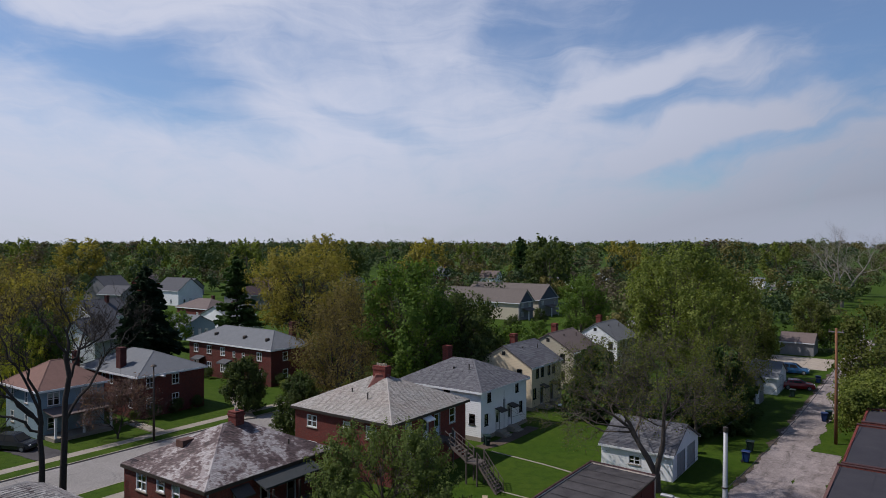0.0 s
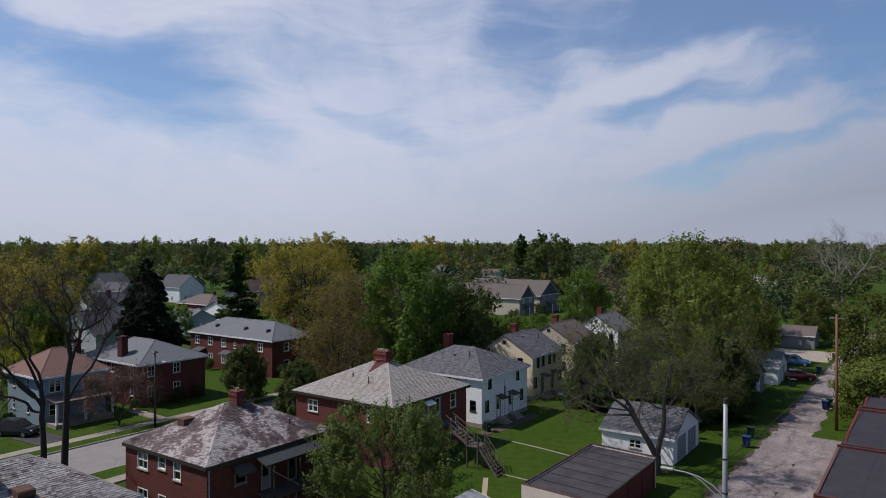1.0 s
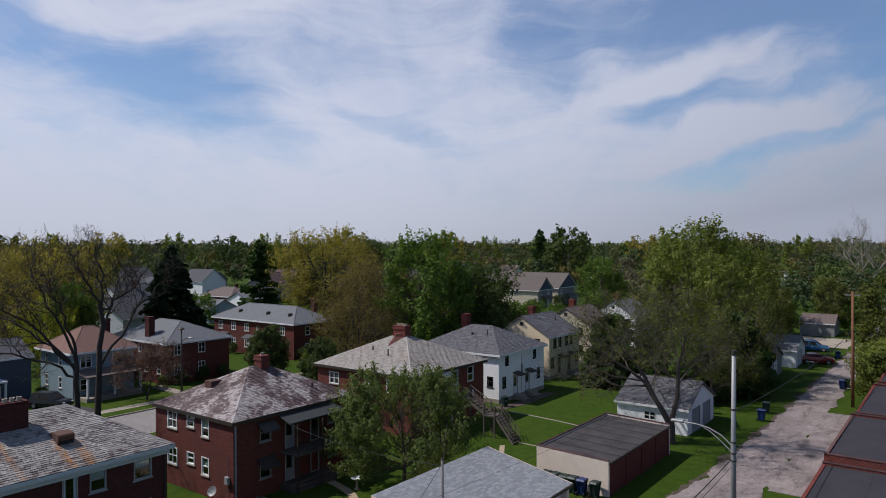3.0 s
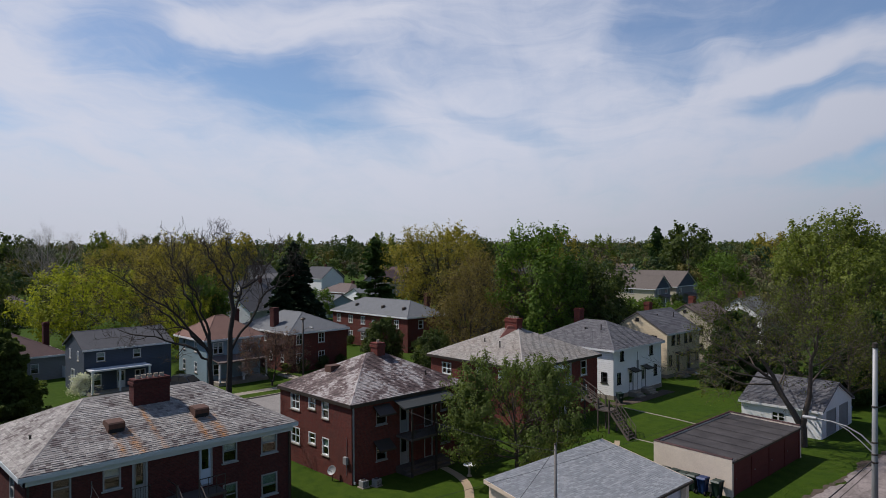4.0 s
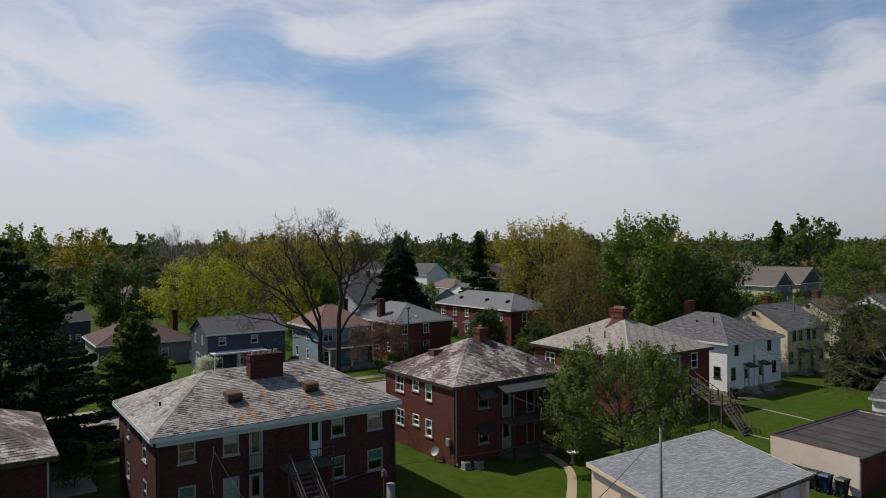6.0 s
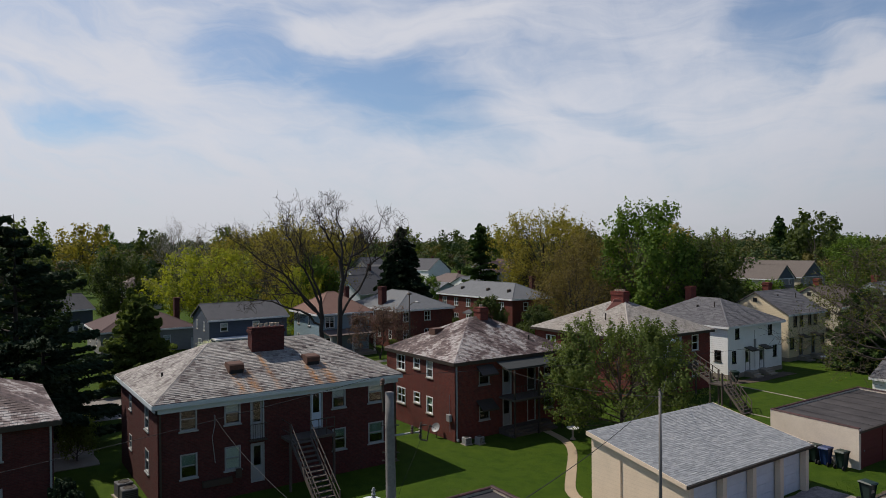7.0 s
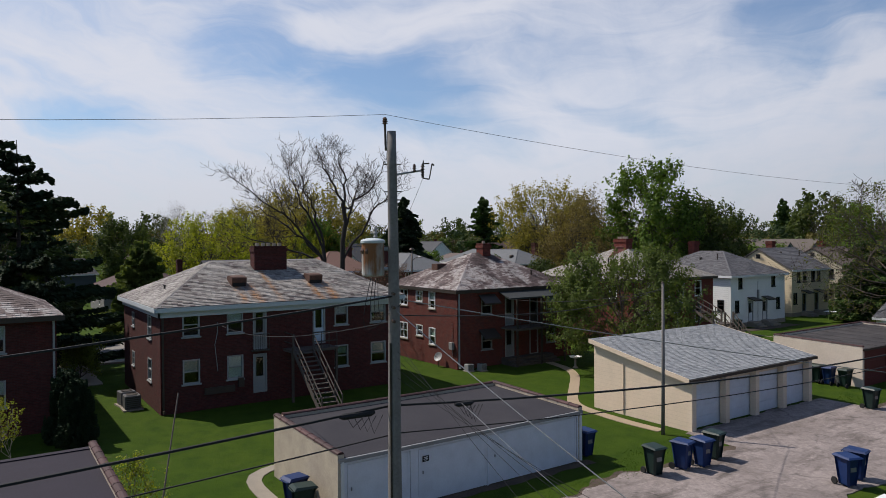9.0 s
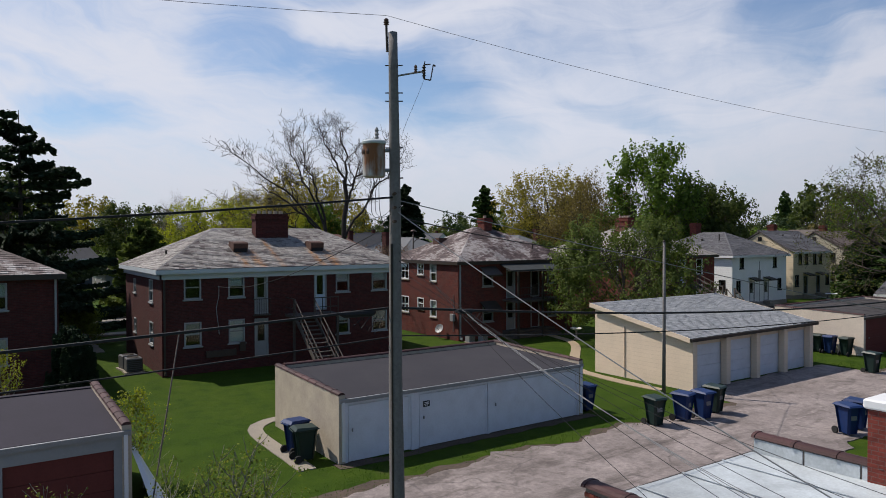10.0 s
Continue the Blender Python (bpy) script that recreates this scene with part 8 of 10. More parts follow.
def street_lamp(x, y, h):
    t = thing("street_lamp", "dark street lamp with a short arm over the kerb", "street lamp", x, y)
    bm = bmesh.new()
    tube(bm, [(0, 0, 0), (0, 0, h * 0.5), (0, 0, h)], [0.13, 0.11, 0.08], 10)
    part("shaft", bm, M["metal_dark"], t, smooth=True)
    bm = bmesh.new()
    tube(bm, [(0, 0, h - 1.3), (0.7, 0, h - 0.9), (1.5, 0, h - 0.75)], 0.035, 6)
    arm = part("arm", bm, M["metal_dark"], t)
    bm = bmesh.new()
    soft_box(bm, 1.4, 2.1, -0.14, 0.14, h - 0.84, h - 0.66, 0.05)
    part("lamp_head", bm, M["metal_grey"], arm)
    bm = bmesh.new()
    lathe(bm, [(0.06, h), (0.32, h + 0.05), (0.34, h + 0.1), (0.2, h + 0.24), (0.05, h + 0.28)], 12)
    part("hood", bm, M["metal_dark"], t)


P1, LP, P3, P0 = (-9.2, 4.95), (-8.85, 38.0), (-8.1, 81.8), (-9.6, -34.0)
transformer_pole(*P1)
light_pole(*LP)
plain_pole(*P3, 12.1, "wood_pole_brown", "tall orange-brown wooden utility pole beside the alley", 0.17, True)
plain_pole(*P0, 11.0, "wood_pole", "grey wooden utility pole beside the alley", 0.16, True)
plain_pole(-8.6, 125.0, 8.6, "wood_pole", "far grey wooden utility pole by the alley", 0.16)
plain_pole(-18.45, 24.45, 6.9, "wood_pole", "thin weathered service pole beside the cream garage", 0.085)
street_lamp(-66.8, 41.1, 7.9)
T1 = (P1[0] - 0.13, P1[1] - 0.1)
wire((*P0, 11.1), (*T1, 11.16), 1.25, 0.004, "cable", "thin bare primary wire along the alley")
wire((*T1, 11.16), (LP[0], LP[1], 11.25), 0.62, 0.004, "cable", "thin bare primary wire along the alley")
wire((LP[0], LP[1], 11.25), (*P3, 12.0), 0.6, 0.007, "cable", "thin bare primary wire along the alley")
wire((P0[0], P0[1], 8.0), (P1[0], P1[1], 7.85), 1.05, 0.02)
wire((P0[0], P0[1], 5.9), (P1[0] - 0.15, P1[1], 5.82), 0.5, 0.026)
wire((P1[0] - 0.15, P1[1], 5.82), (LP[0] - 0.1, LP[1], 5.3), 0.65, 0.026)
wire((P0[0], P0[1], 5.3), (P1[0] - 0.15, P1[1], 5.28), 0.5, 0.014)
wire((P1[0] - 0.15, P1[1], 5.3), (LP[0] - 0.1, LP[1], 4.9), 0.6, 0.014)
wire((P1[0], P1[1], 7.8), (-6.1, 33.4, 3.05), 0.25, 0.010, "cable_pale", "pale twisted service cable from pole to garages")
wire((P1[0], P1[1], 7.6), (-2.0, 6.75, 3.95), 0.12, 0.010, "cable_pale", "pale twisted service cable over the alley")
wire((P1[0], P1[1], 7.5), (-18.45, 24.45, 6.7), 0.4, 0.012)
wire((-18.45, 24.45, 6.6), (-36.6, 30.0, 4.8), 0.4, 0.012, "cable", "thin service wire over the yards")
wire((-18.45, 24.45, 6.3), (-37.0, 50.0, 4.9), 0.5, 0.012, "cable", "thin service wire over the yards")
wire((P1[0], P1[1], 7.4), (-35.5, 9.3, 4.6), 0.5, 0.009, "cable", "thin service wire over the yards")
for k, dz in enumerate((0.0, 0.15, 0.4)):
    wire((-9.15, 6.4 + 0.12 * k, 5.7 - 0.1 * k), (-2.9 + 0.35 * k, 6.7, 3.62), 0.12 + 0.04 * k, 0.005, "cable_pale", "thin pale telephone wire over the alley")
wire((*P3, 8.0), (LP[0], LP[1], 7.9), 0.6, 0.025)
for k in range(5):
    wire((P1[0] + 0.1, P1[1], 7.0 - 0.16 * k), (-3.2 + 0.8 * k, 5.2 + 0.7 * k, 3.75), 0.16 + 0.05 * k, 0.004, "cable", "thin black telephone wire over the alley")
wire((P3[0], P3[1], 7.0), (-17.5, 104.0, 3.0), 0.4, 0.014, "cable", "thin service wire over the alley")


def splice(x, y, z, ln, r, label):
    """A black splice closure hung on the lower cable."""
    t = thing("splice_closure", label, "cable box", x, y, z)
    bm = bmesh.new()
    tube(bm, [(0, -ln / 2, 0), (0, -ln / 2 + 0.08, -0.01), (0, ln / 2 - 0.08, -0.02), (0, ln / 2, -0.01)], [r * 0.5, r, r, r * 0.5], 8)
    part("sleeve", bm, M["cable"], t)
    for k in range(4):
        bm = bmesh.new()
        a = Vector((0, -ln * 0.3 + k * ln * 0.2, -r * 0.5))
        tube(bm, [a, a + Vector((0.05, 0.1, -0.18 - 0.06 * k)), a + Vector((0.02, 0.3, -0.05))], 0.008, 4)
        part("loop", bm, M["cable"], t)


splice(-9.36, 4.25, 5.76, 0.7, 0.06, "black cable splice closure beside the pole")
splice(-9.2, 6.5, 5.68, 0.45, 0.05, "small cable terminal with loose loops of wire")


# ---- bins ----
def wheelie_bin(colour, label):
    t = thing("wheeled_bin", label, "bin", group="wheeled bins")
    bm = bmesh.new()
    prof = [(0.0, 0.42, 0.50), (0.12, 0.44, 0.53), (0.8, 0.56, 0.68), (0.92, 0.58, 0.72), (0.93, 0.62, 0.76), (0.98, 0.62, 0.76)]
    rings = []
    for z, wx, wy in prof:
        r = 0.07
        ringv = []
        for sx, sy in ((-1, -1), (1, -1), (1, 1), (-1, 1)):
            for a, b in (((1, 0), (0, 1)) if sx * sy > 0 else ((0, 1), (1, 0))):
                ringv.append(bm.verts.new((sx * (wx / 2 - r * a), sy * (wy / 2 - r * b), z + 0.06)))
        rings.append(ringv)
    for r0, r1 in zip(rings, rings[1:]):
        for k in range(8):
            bm.faces.new((r0[k], r0[(k + 1) % 8], r1[(k + 1) % 8], r1[k]))
    bm.faces.new(rings[0][::-1]), bm.faces.new(rings[-1])
    part("body", bm, M[colour], t)
    bm = bmesh.new()
    vs = [bm.verts.new(p) for p in ((-0.32, -0.40, 1.045), (0.32, -0.40, 1.045), (0.32, 0.40, 1.045), (-0.32, 0.40, 1.045), (-0.28, -0.34, 1.10), (0.28, -0.34, 1.10), (0.26, 0.30, 1.13), (-0.26, 0.30, 1.13))]
    for f in ((3, 2, 1, 0), (4, 5, 6, 7), (0, 1, 5, 4), (1, 2, 6, 5), (2, 3, 7, 6), (3, 0, 4, 7)):
        bm.faces.new([vs[i] for i in f])
    part("lid", bm, M[colour], t)
    bm = bmesh.new()
    tube(bm, [(-0.24, 0.43, 1.02), (0.24, 0.43, 1.02)], 0.022, 6)
    part("handle", bm, M[colour], t)
    for sx in (-1, 1):
        bm = bmesh.new()
        tube(bm, [(sx * 0.24, 0.3, 0.13), (sx * 0.30, 0.3, 0.13)], 0.13, 12)
        part("wheel", bm, M["rubber"], t)
    bm = bmesh.new()
    box(bm, -0.12, 0.12, -0.315, -0.305, 0.55, 0.7)
    part("emblem", bm, M["cable_pale"], t, m=pose(0, 0, 0, -4))
    return t


blue = wheelie_bin("bin_blue", "blue plastic wheeled recycling bin")
green = wheelie_bin("bin_green", "dark green plastic wheeled rubbish bin")
BINS = [(blue, -14.95, 21.1, 100), (blue, -14.7, 22.0, 85), (green, -15.2, 19.75, 80), (green, -15.0, 23.2, 95), (blue, -10.4, 24.3, 70), (blue, -10.55, 25.3, 100), (green, -15.2, 37.1, 80),
        (blue, -19.9, 7.35, 190), (green, -18.95, 7.25, 175), (blue, -18.3, 19.3, 90), (blue, -19.55, 41.6, 180), (green, -18.6, 41.6, 175), (green, -22.3, 41.6, 180), (green, -21.6, 41.65, 170), (green, -20.9, 41.6, 185), (green, -20.25, 41.65, 178),
        (blue, -14.4, 70.0, 90), (green, -14.8, 73.8, 90), (green, -15.4, 103.5, 90), (blue, -10.2, 91.2, 270), (green, -9.9, 92.6, 280), (blue, -13.8, 116.0, 90), (green, -8.6, 108.0, 270), (green, -8.5, 110.0, 270), (blue, -19.2, 70.2, 20), (green, -37.4, 60.3, 60)]
for k, (src, x, y, rz) in enumerate(BINS):
    m = pose(x, y, 0.03 if -15.2 < x < -9 else 0.0, 0, 0, rz)
    if src.get("placed"):
        copy_thing(src, m)
    else:
        src.matrix_basis = m
        src["placed"] = 1
for b_ in [o for o in scene.objects if o.get("placed")]:
    del b_["placed"]


# ---- cars ----
def car(colour, label, x, y, rz, suv=True):
    t = thing("car", label, "car", x, y, 0.0, rz)
    H = 1.68 if suv else 1.45
    secs = [(-2.15, 0.35, 0.75, 0.78), (-2.1, 0.3, 0.95, 0.82), (-1.95, 0.25, 1.05, 0.88), (0.9, 0.25, 1.0, 0.9), (1.75, 0.27, 0.92, 0.86), (2.1, 0.32, 0.75, 0.8), (2.18, 0.38, 0.6, 0.72)]
    bm = bmesh.new()
    rings = []
    for px_, z0, z1, hw in secs:
        rings.append([bm.verts.new((px_, sy, z)) for sy, z in ((-hw * 0.92, z0), (-hw, (z0 + z1) / 2), (-hw * 0.93, z1), (hw * 0.93, z1), (hw, (z0 + z1) / 2), (hw * 0.92, z0))])
    for r0, r1 in zip(rings, rings[1:]):
        for k in range(6):
            bm.faces.new((r0[k], r0[(k + 1) % 6], r1[(k + 1) % 6], r1[k]))
    bm.faces.new(rings[0][::-1]), bm.faces.new(rings[-1])
    body = part("body", bm, M[colour], t)
    back = -1.95 if suv else -1.5
    cab = [(back, 1.0, 0.82), (back + 0.25, H - 0.04, 0.66), (-0.2, H, 0.66), (0.25, H - 0.04, 0.65), (1.05, 1.0, 0.8)]
    bm = bmesh.new()
    lo = [[bm.verts.new((px_, s * w, z)) for s in (-1, 1)] for px_, z, w in cab]
    for i in range(len(lo) - 1):
        bm.faces.new((lo[i][0], lo[i][1], lo[i + 1][1], lo[i + 1][0]))
    for s in (0, 1):
        bm.faces.new([v[s] for v in lo])
    bm.faces.new((lo[0][0], lo[0][1], lo[-1][1], lo[-1][0]))
    part("cabin", bm, M[colour], t)
    for s in (-1, 1):
        for a, b in ((back + 0.3, -0.75), (-0.65, 0.6)):
            bm = bmesh.new()
            vs = [bm.verts.new(p) for p in ((a, s * 0.80, 1.05), (b, s * 0.80, 1.05), (b - (0.3 if b > 0 else 0), s * 0.69, H - 0.14), (a + 0.12, s * 0.69, H - 0.14))]
            bm.faces.new(vs)
            ext = bmesh.ops.extrude_face_region(bm, geom=bm.faces[:])
            for v in [g for g in ext["geom"] if isinstance(g, bmesh.types.BMVert)]:
                v.co.y += s * 0.012
            part("side_window", bm, M["rubber"], t)
    for px_, z, sl in ((0.68, 1.32, 1), (back + 0.1, 1.3, -1)):
        bm = bmesh.new()
        a = (1.0, 1.05, 0.36, H - 0.1) if sl > 0 else (back + 0.03, 1.08, back + 0.24, H - 0.1)
        vs = [bm.verts.new(p) for p in ((a[0] + 0.02 * sl, -0.7, a[1]), (a[0] + 0.02 * sl, 0.7, a[1]), (a[2] + 0.02 * sl, 0.58, a[3]), (a[2] + 0.02 * sl, -0.58, a[3]))]
        bm.faces.new(vs)
        ext = bmesh.ops.extrude_face_region(bm, geom=bm.faces[:])
        for v in [g for g in ext["geom"] if isinstance(g, bmesh.types.BMVert)]:
            v.co.z += 0.014
        part("windscreen", bm, M["rubber"], t)
    for px_ in (-1.35, 1.4):
        for s in (-1, 1):
            bm = bmesh.new()
            tube(bm, [(px_, s * 0.68, 0.33), (px_, s * 0.91, 0.33)], 0.33, 16)
            w = part("wheel", bm, M["rubber"], t)
            bm = bmesh.new()
            tube(bm, [(px_, s * 0.9, 0.33), (px_, s * 0.925, 0.33)], 0.2, 12)
            part("rim", bm, M["metal_grey"], w)
    for px_, mat in ((2.12, "paint_white"), (-2.12, "paint_red")):
        for s in (-1, 1):
            bm = bmesh.new()
            soft_box(bm, px_ - 0.06, px_ + 0.05, s * 0.6 - 0.13, s * 0.6 + 0.13, 0.66, 0.78, 0.02)
            part("headlight" if px_ > 0 else "tail_light", bm, M[mat], t)
    return t


car("car_blue", "bright blue sport utility car parked on gravel", -18.0, 122.5, 5)
car("car_red", "dark red car parked beside the alley", -15.6, 109.6, 12, False)
car("car_dark", "dark parked car behind the brick house", -55.5, 58.5, 90, False)
car("car_dark", "dark sport utility car parked on the drive", -75.6, 31.4, 25)
car("car_dark", "dark car parked on the drive", -56.2, 2.5, 100, False)


# ---- silver-roofed garage with clay coping, nearest to the walk ----
def silver_garage():
    x0, x1, y0, y1, z = -6.05, 4.0, 6.55, 11.5, 2.85
    cx, cy = (x0 + x1) / 2, (y0 + y1) / 2
    t = thing("garage", "brick garage with silver-coated flat roof and clay coping", "garage", cx, cy)
    X0, X1, Y0, Y1 = x0 - cx, x1 - cx, y0 - cy, y1 - cy
    bm = bmesh.new()
    n = 16
    g = [[bm.verts.new((X0 - 0.05 + (X1 - X0) * i / n, Y0 + 0.24 + (Y1 - Y0 - 0.48) * j / 8, z + 0.012 * i / n * 10 + 0.02 * noise.noise(Vector((i * 0.6, j * 0.7, 2))))) for j in range(9)] for i in range(n + 1)]
    for i in range(n):
        for j in range(8):
            bm.faces.new((g[i][j], g[i + 1][j], g[i + 1][j + 1], g[i][j + 1]))
    ext = bmesh.ops.extrude_face_region(bm, geom=bm.faces[:])
    for v in [q for q in ext["geom"] if isinstance(q, bmesh.types.BMVert)]:
        v.co.z -= 0.14
    rf = part("roof", bm, M["roof_silver"], t, "silver-coated felt", smooth=False)
    for ya, yb, s in ((Y0, Y0 + 0.24, 1), (Y1 - 0.24, Y1, -1)):
        bm = bmesh.new()
        box(bm, X0, X1, ya + 0.012, yb - 0.012, 0, z + 0.3)
        w = part("wall", bm, M["mortar"], t, "red brick end wall")
        # coated upstand along the inner face
        bm = bmesh.new()
        yi = yb if s > 0 else ya
        xx = X0
        k = 0
        while xx < X1 - 0.1:
            e = min(xx + 0.98, X1)
            bm = bmesh.new()
            box(bm, xx, e - 0.02, *sorted((yi + s * 0.001, yi + s * 0.022)), z - 0.02, z + 0.27)
            part("upstand", bm, M["roof_silver"], w)
            xx, k = xx + 1.0, k + 1
        coping_run(w, (X0 - 0.04, (ya + yb) / 2, z + 0.3), (X1, (ya + yb) / 2, z + 0.3), 0.34, 0.75)
        # brick courses on the outer and alley faces
        bm = bmesh.new()
        box(bm, -0.1, 0.1, -0.02, 0.02, 0.004, 0.064)
        one = mesh_of("brick", bm, M["brick_piece"])
        rows = int((z + 0.28) / 0.075)
        made = 0
        for r in range(rows - 1, -1, -1):
            zz = r * 0.075
            off = 0.107 if r % 2 else 0.0
            part("brick", one, None, w, m=pose(X0, (ya + yb) / 2, zz, 0, 0, 90))
            u = X0 + 0.1 + off
            while u < X1 and made < 240 and u < X0 + 4.5 and r > rows - 16:
                part("brick", one, None, w, m=pose(u, (ya + 0.0) if s > 0 else yb, zz))
                made += 1
                u += 0.215
    bm = bmesh.new()
    box(bm, X0 + 0.05, X0 + 0.25, Y0 + 0.24, Y1 - 0.24, 0, z - 0.15)
    box(bm, X1 - 0.2, X1, Y0 + 0.24, Y1 - 0.24, 0, z - 0.13)
    part("wall", bm, M["brick_red"], t)
    F = Matrix(((0, -1, 0, X0 + 0.05), (1, 0, 0, Y0), (0, 0, 1, 0), (0, 0, 0, 1)))
    for i in range(2):
        garage_door(t, F, 0.45 + 2.1 * i, 1.95, 2.1, "paint_red")
    bm = bmesh.new()
    box(bm, X0 - 0.16, X0 - 0.03, Y0 + 0.05, Y1 - 0.05, z - 0.16, z - 0.04)
    part("gutter", bm, M["metal_dark"], t)
    for k in range(3):
        bm = bmesh.new()
        yy = Y0 + 1.3 + 1.2 * k
        box(bm, X0, X1 - 0.1, yy - 0.02, yy + 0.02, z + 0.03, z + 0.04)
        part("roof_seam", bm, M["roof_silver"], rf, m=pose(0, 0, 0.05, 0, -0.68, 0))
    # raised brick pier with a white cap
    bm = bmesh.new()
    xa = -3.95 - cx
    box(bm, xa, xa + 1.0, Y1 - 0.3, Y1 + 0.35, 0, 4.15)
    pr = part("pier", bm, M["brick_red"], t, "red brick pier")
    bm = bmesh.new()
    soft_box(bm, xa - 0.06, xa + 1.06, Y1 - 0.36, Y1 + 0.41, 4.15, 4.32, 0.03)
    part("pier_cap", bm, M["paint_white"], pr, "white painted cap")


silver_garage()


# ---- yard things ----
def ac_unit(x, y, rz, material="ac_grey", size=1.0):
    t = thing("air_conditioner", "boxy outdoor air-conditioning unit beside the wall", "air conditioner", x, y, 0, rz, group="air conditioners")
    t.scale = (size, size, size)
    bm = bmesh.new()
    soft_box(bm, -0.4, 0.4, -0.4, 0.4, 0.08, 0.8, 0.04)
    part("casing", bm, M[material], t)
    bm = bmesh.new()
    lathe(bm, [(0.3, 0.805), (0.3, 0.83), (0.26, 0.83), (0.26, 0.81)], 16)
    part("fan_grille", bm, M["metal_dark"], t)
    bm = bmesh.new()
    box(bm, -0.5, 0.5, -0.5, 0.5, 0, 0.08)
    part("pad", bm, M["concrete"], t)
    for k in range(6):
        bm = bmesh.new()
        box(bm, 0.4, 0.412, -0.33, 0.33, 0.16 + k * 0.1, 0.2 + k * 0.1)
        part("louvre", bm, M["metal_dark"], t)


ac_unit(-38.0, 5.55, 0), ac_unit(-39.2, 5.5, 8)
ac_unit(-36.0, 26.5, 0, "paint_grey", 0.62), ac_unit(-35.6, 27.3, 6, "paint_grey", 0.62)


def birdbath(x, y):
    t = thing("birdbath", "white stone birdbath on the lawn", "birdbath", x, y)
    bm = bmesh.new()
    lathe(bm, [(0.2, 0), (0.18, 0.06), (0.08, 0.15), (0.07, 0.6), (0.12, 0.68)], 14)
    part("stand", bm, M["concrete"], t)
    bm = bmesh.new()
    lathe(bm, [(0.1, 0.66), (0.3, 0.72), (0.42, 0.8), (0.44, 0.83), (0.38, 0.83), (0.2, 0.76)], 18)
    part("bowl", bm, M["paint_white"], t)


birdbath(-32.6, 33.2)


def satellite_dish(x, y, z):
    t = thing("satellite_dish", "grey satellite dish by the brick wall", "dish", x, y)
    bm = bmesh.new()
    lathe(bm, [(0.02, 0.0), (0.2, 0.03), (0.34, 0.09), (0.33, 0.1), (0.18, 0.045), (0.02, 0.02)], 16)
    part("reflector", bm, M["metal_grey"], t, m=pose(0, 0, z, 60, 0, 20))
    bm = bmesh.new()
    tube(bm, [(0, 0, 0), (0, 0, z)], 0.03, 6), tube(bm, [(0, 0, z - 0.1), (0.05, -0.4, z + 0.15)], 0.015, 5)
    part("mast", bm, M["metal_dark"], t)


satellite_dish(-38.6, 25.75, 0.7)


def path(name, pts, w, label, material="concrete_tan", top=0.03):
    """A narrow path along points."""
    bm = bmesh.new()
    P = [Vector((*p, 0)) for p in pts]
    dense = []
    for a, b in zip(P, P[1:]):
        n = max(2, int((b - a).length / 0.7))
        dense += [a.lerp(b, i / n) for i in range(n)]
    dense.append(P[-1])
    for _ in range(3):
        dense = [dense[0]] + [(dense[i - 1] + dense[i] * 2 + dense[i + 1]) / 4 for i in range(1, len(dense) - 1)] + [dense[-1]]
    rows = []
    for i, p in enumerate(dense):
        d = (dense[min(i + 1, len(dense) - 1)] - dense[max(i - 1, 0)]).normalized()
        s = Vector((-d.y, d.x, 0)) * (w / 2) * (1 + 0.12 * noise.noise(Vector((i * 0.7, w, 3))))
        rows.append([bm.verts.new(q) for q in (p + s + Vector((0, 0, -0.03)), p + s + Vector((0, 0, top)), p - s + Vector((0, 0, top)), p - s + Vector((0, 0, -0.03)))])
    for r, s in zip(rows, rows[1:]):
        for k in range(3):
            bm.faces.new((r[k], r[k + 1], s[k + 1], s[k]))
    bm.faces.new(rows[0]), bm.faces.new(rows[-1][::-1])
    solid(name, bm, M[material], label, "path", "structure")


path("garden_path", [(-35.2, 33.2), (-32.5, 32.6), (-30.6, 31.2), (-27.6, 28.0), (-25.0, 25.2), (-21.0, 24.75), (-18.9, 24.9)], 0.6, "tan concrete path across the lawn")
path("garage_path", [(-24.6, 9.5), (-24.4, 7.6), (-23.4, 6.95), (-18.0, 6.95)], 0.55, "tan concrete path beside the garage", "concrete")
path("yard_path", [(-36.0, 58.9), (-30.0, 58.3), (-25.3, 57.4)], 0.2, "narrow concrete strip across the lawn", "concrete")
path("stair_path", [(-30.1, 48.2), (-28.5, 45.5), (-27.4, 43.5)], 0.42, "tan path at the foot of the wooden stairs")
path("border_path", [(-29.5, 49.8), (-23.6, 49.6)], 0.16, "narrow edging strip across the lawn", "concrete")
# soil-coloured strip painted in place of the shade behind the house
path("house_apron", [(-37.6, 59.2), (-36.8, 62.0), (-36.9, 69.5)], 1.5, "dark strip behind the white house, coloured for the shade there", "dirt")
path("front_walk", [(-66.0, 53.0), (-76.0, 58.5), (-82.0, 64.0)], 1.4, "concrete walk to the brick house", "concrete", 0.15)
path("front_walk", [(-69.0, 43.5), (-76.4, 43.8)], 1.2, "concrete walk to the front door", "concrete", 0.15)
path("side_drive", [(-66.4, 32.6), (-72.0, 32.2), (-80.0, 31.6)], 3.0, "dark asphalt drive beside the pale blue house", "roof_brownblack", 0.05)
path("driveway", [(-57.6, 4.2), (-50.0, 4.0), (-46.0, 4.0)], 2.6, "pale concrete drive between houses", "concrete", 0.05)


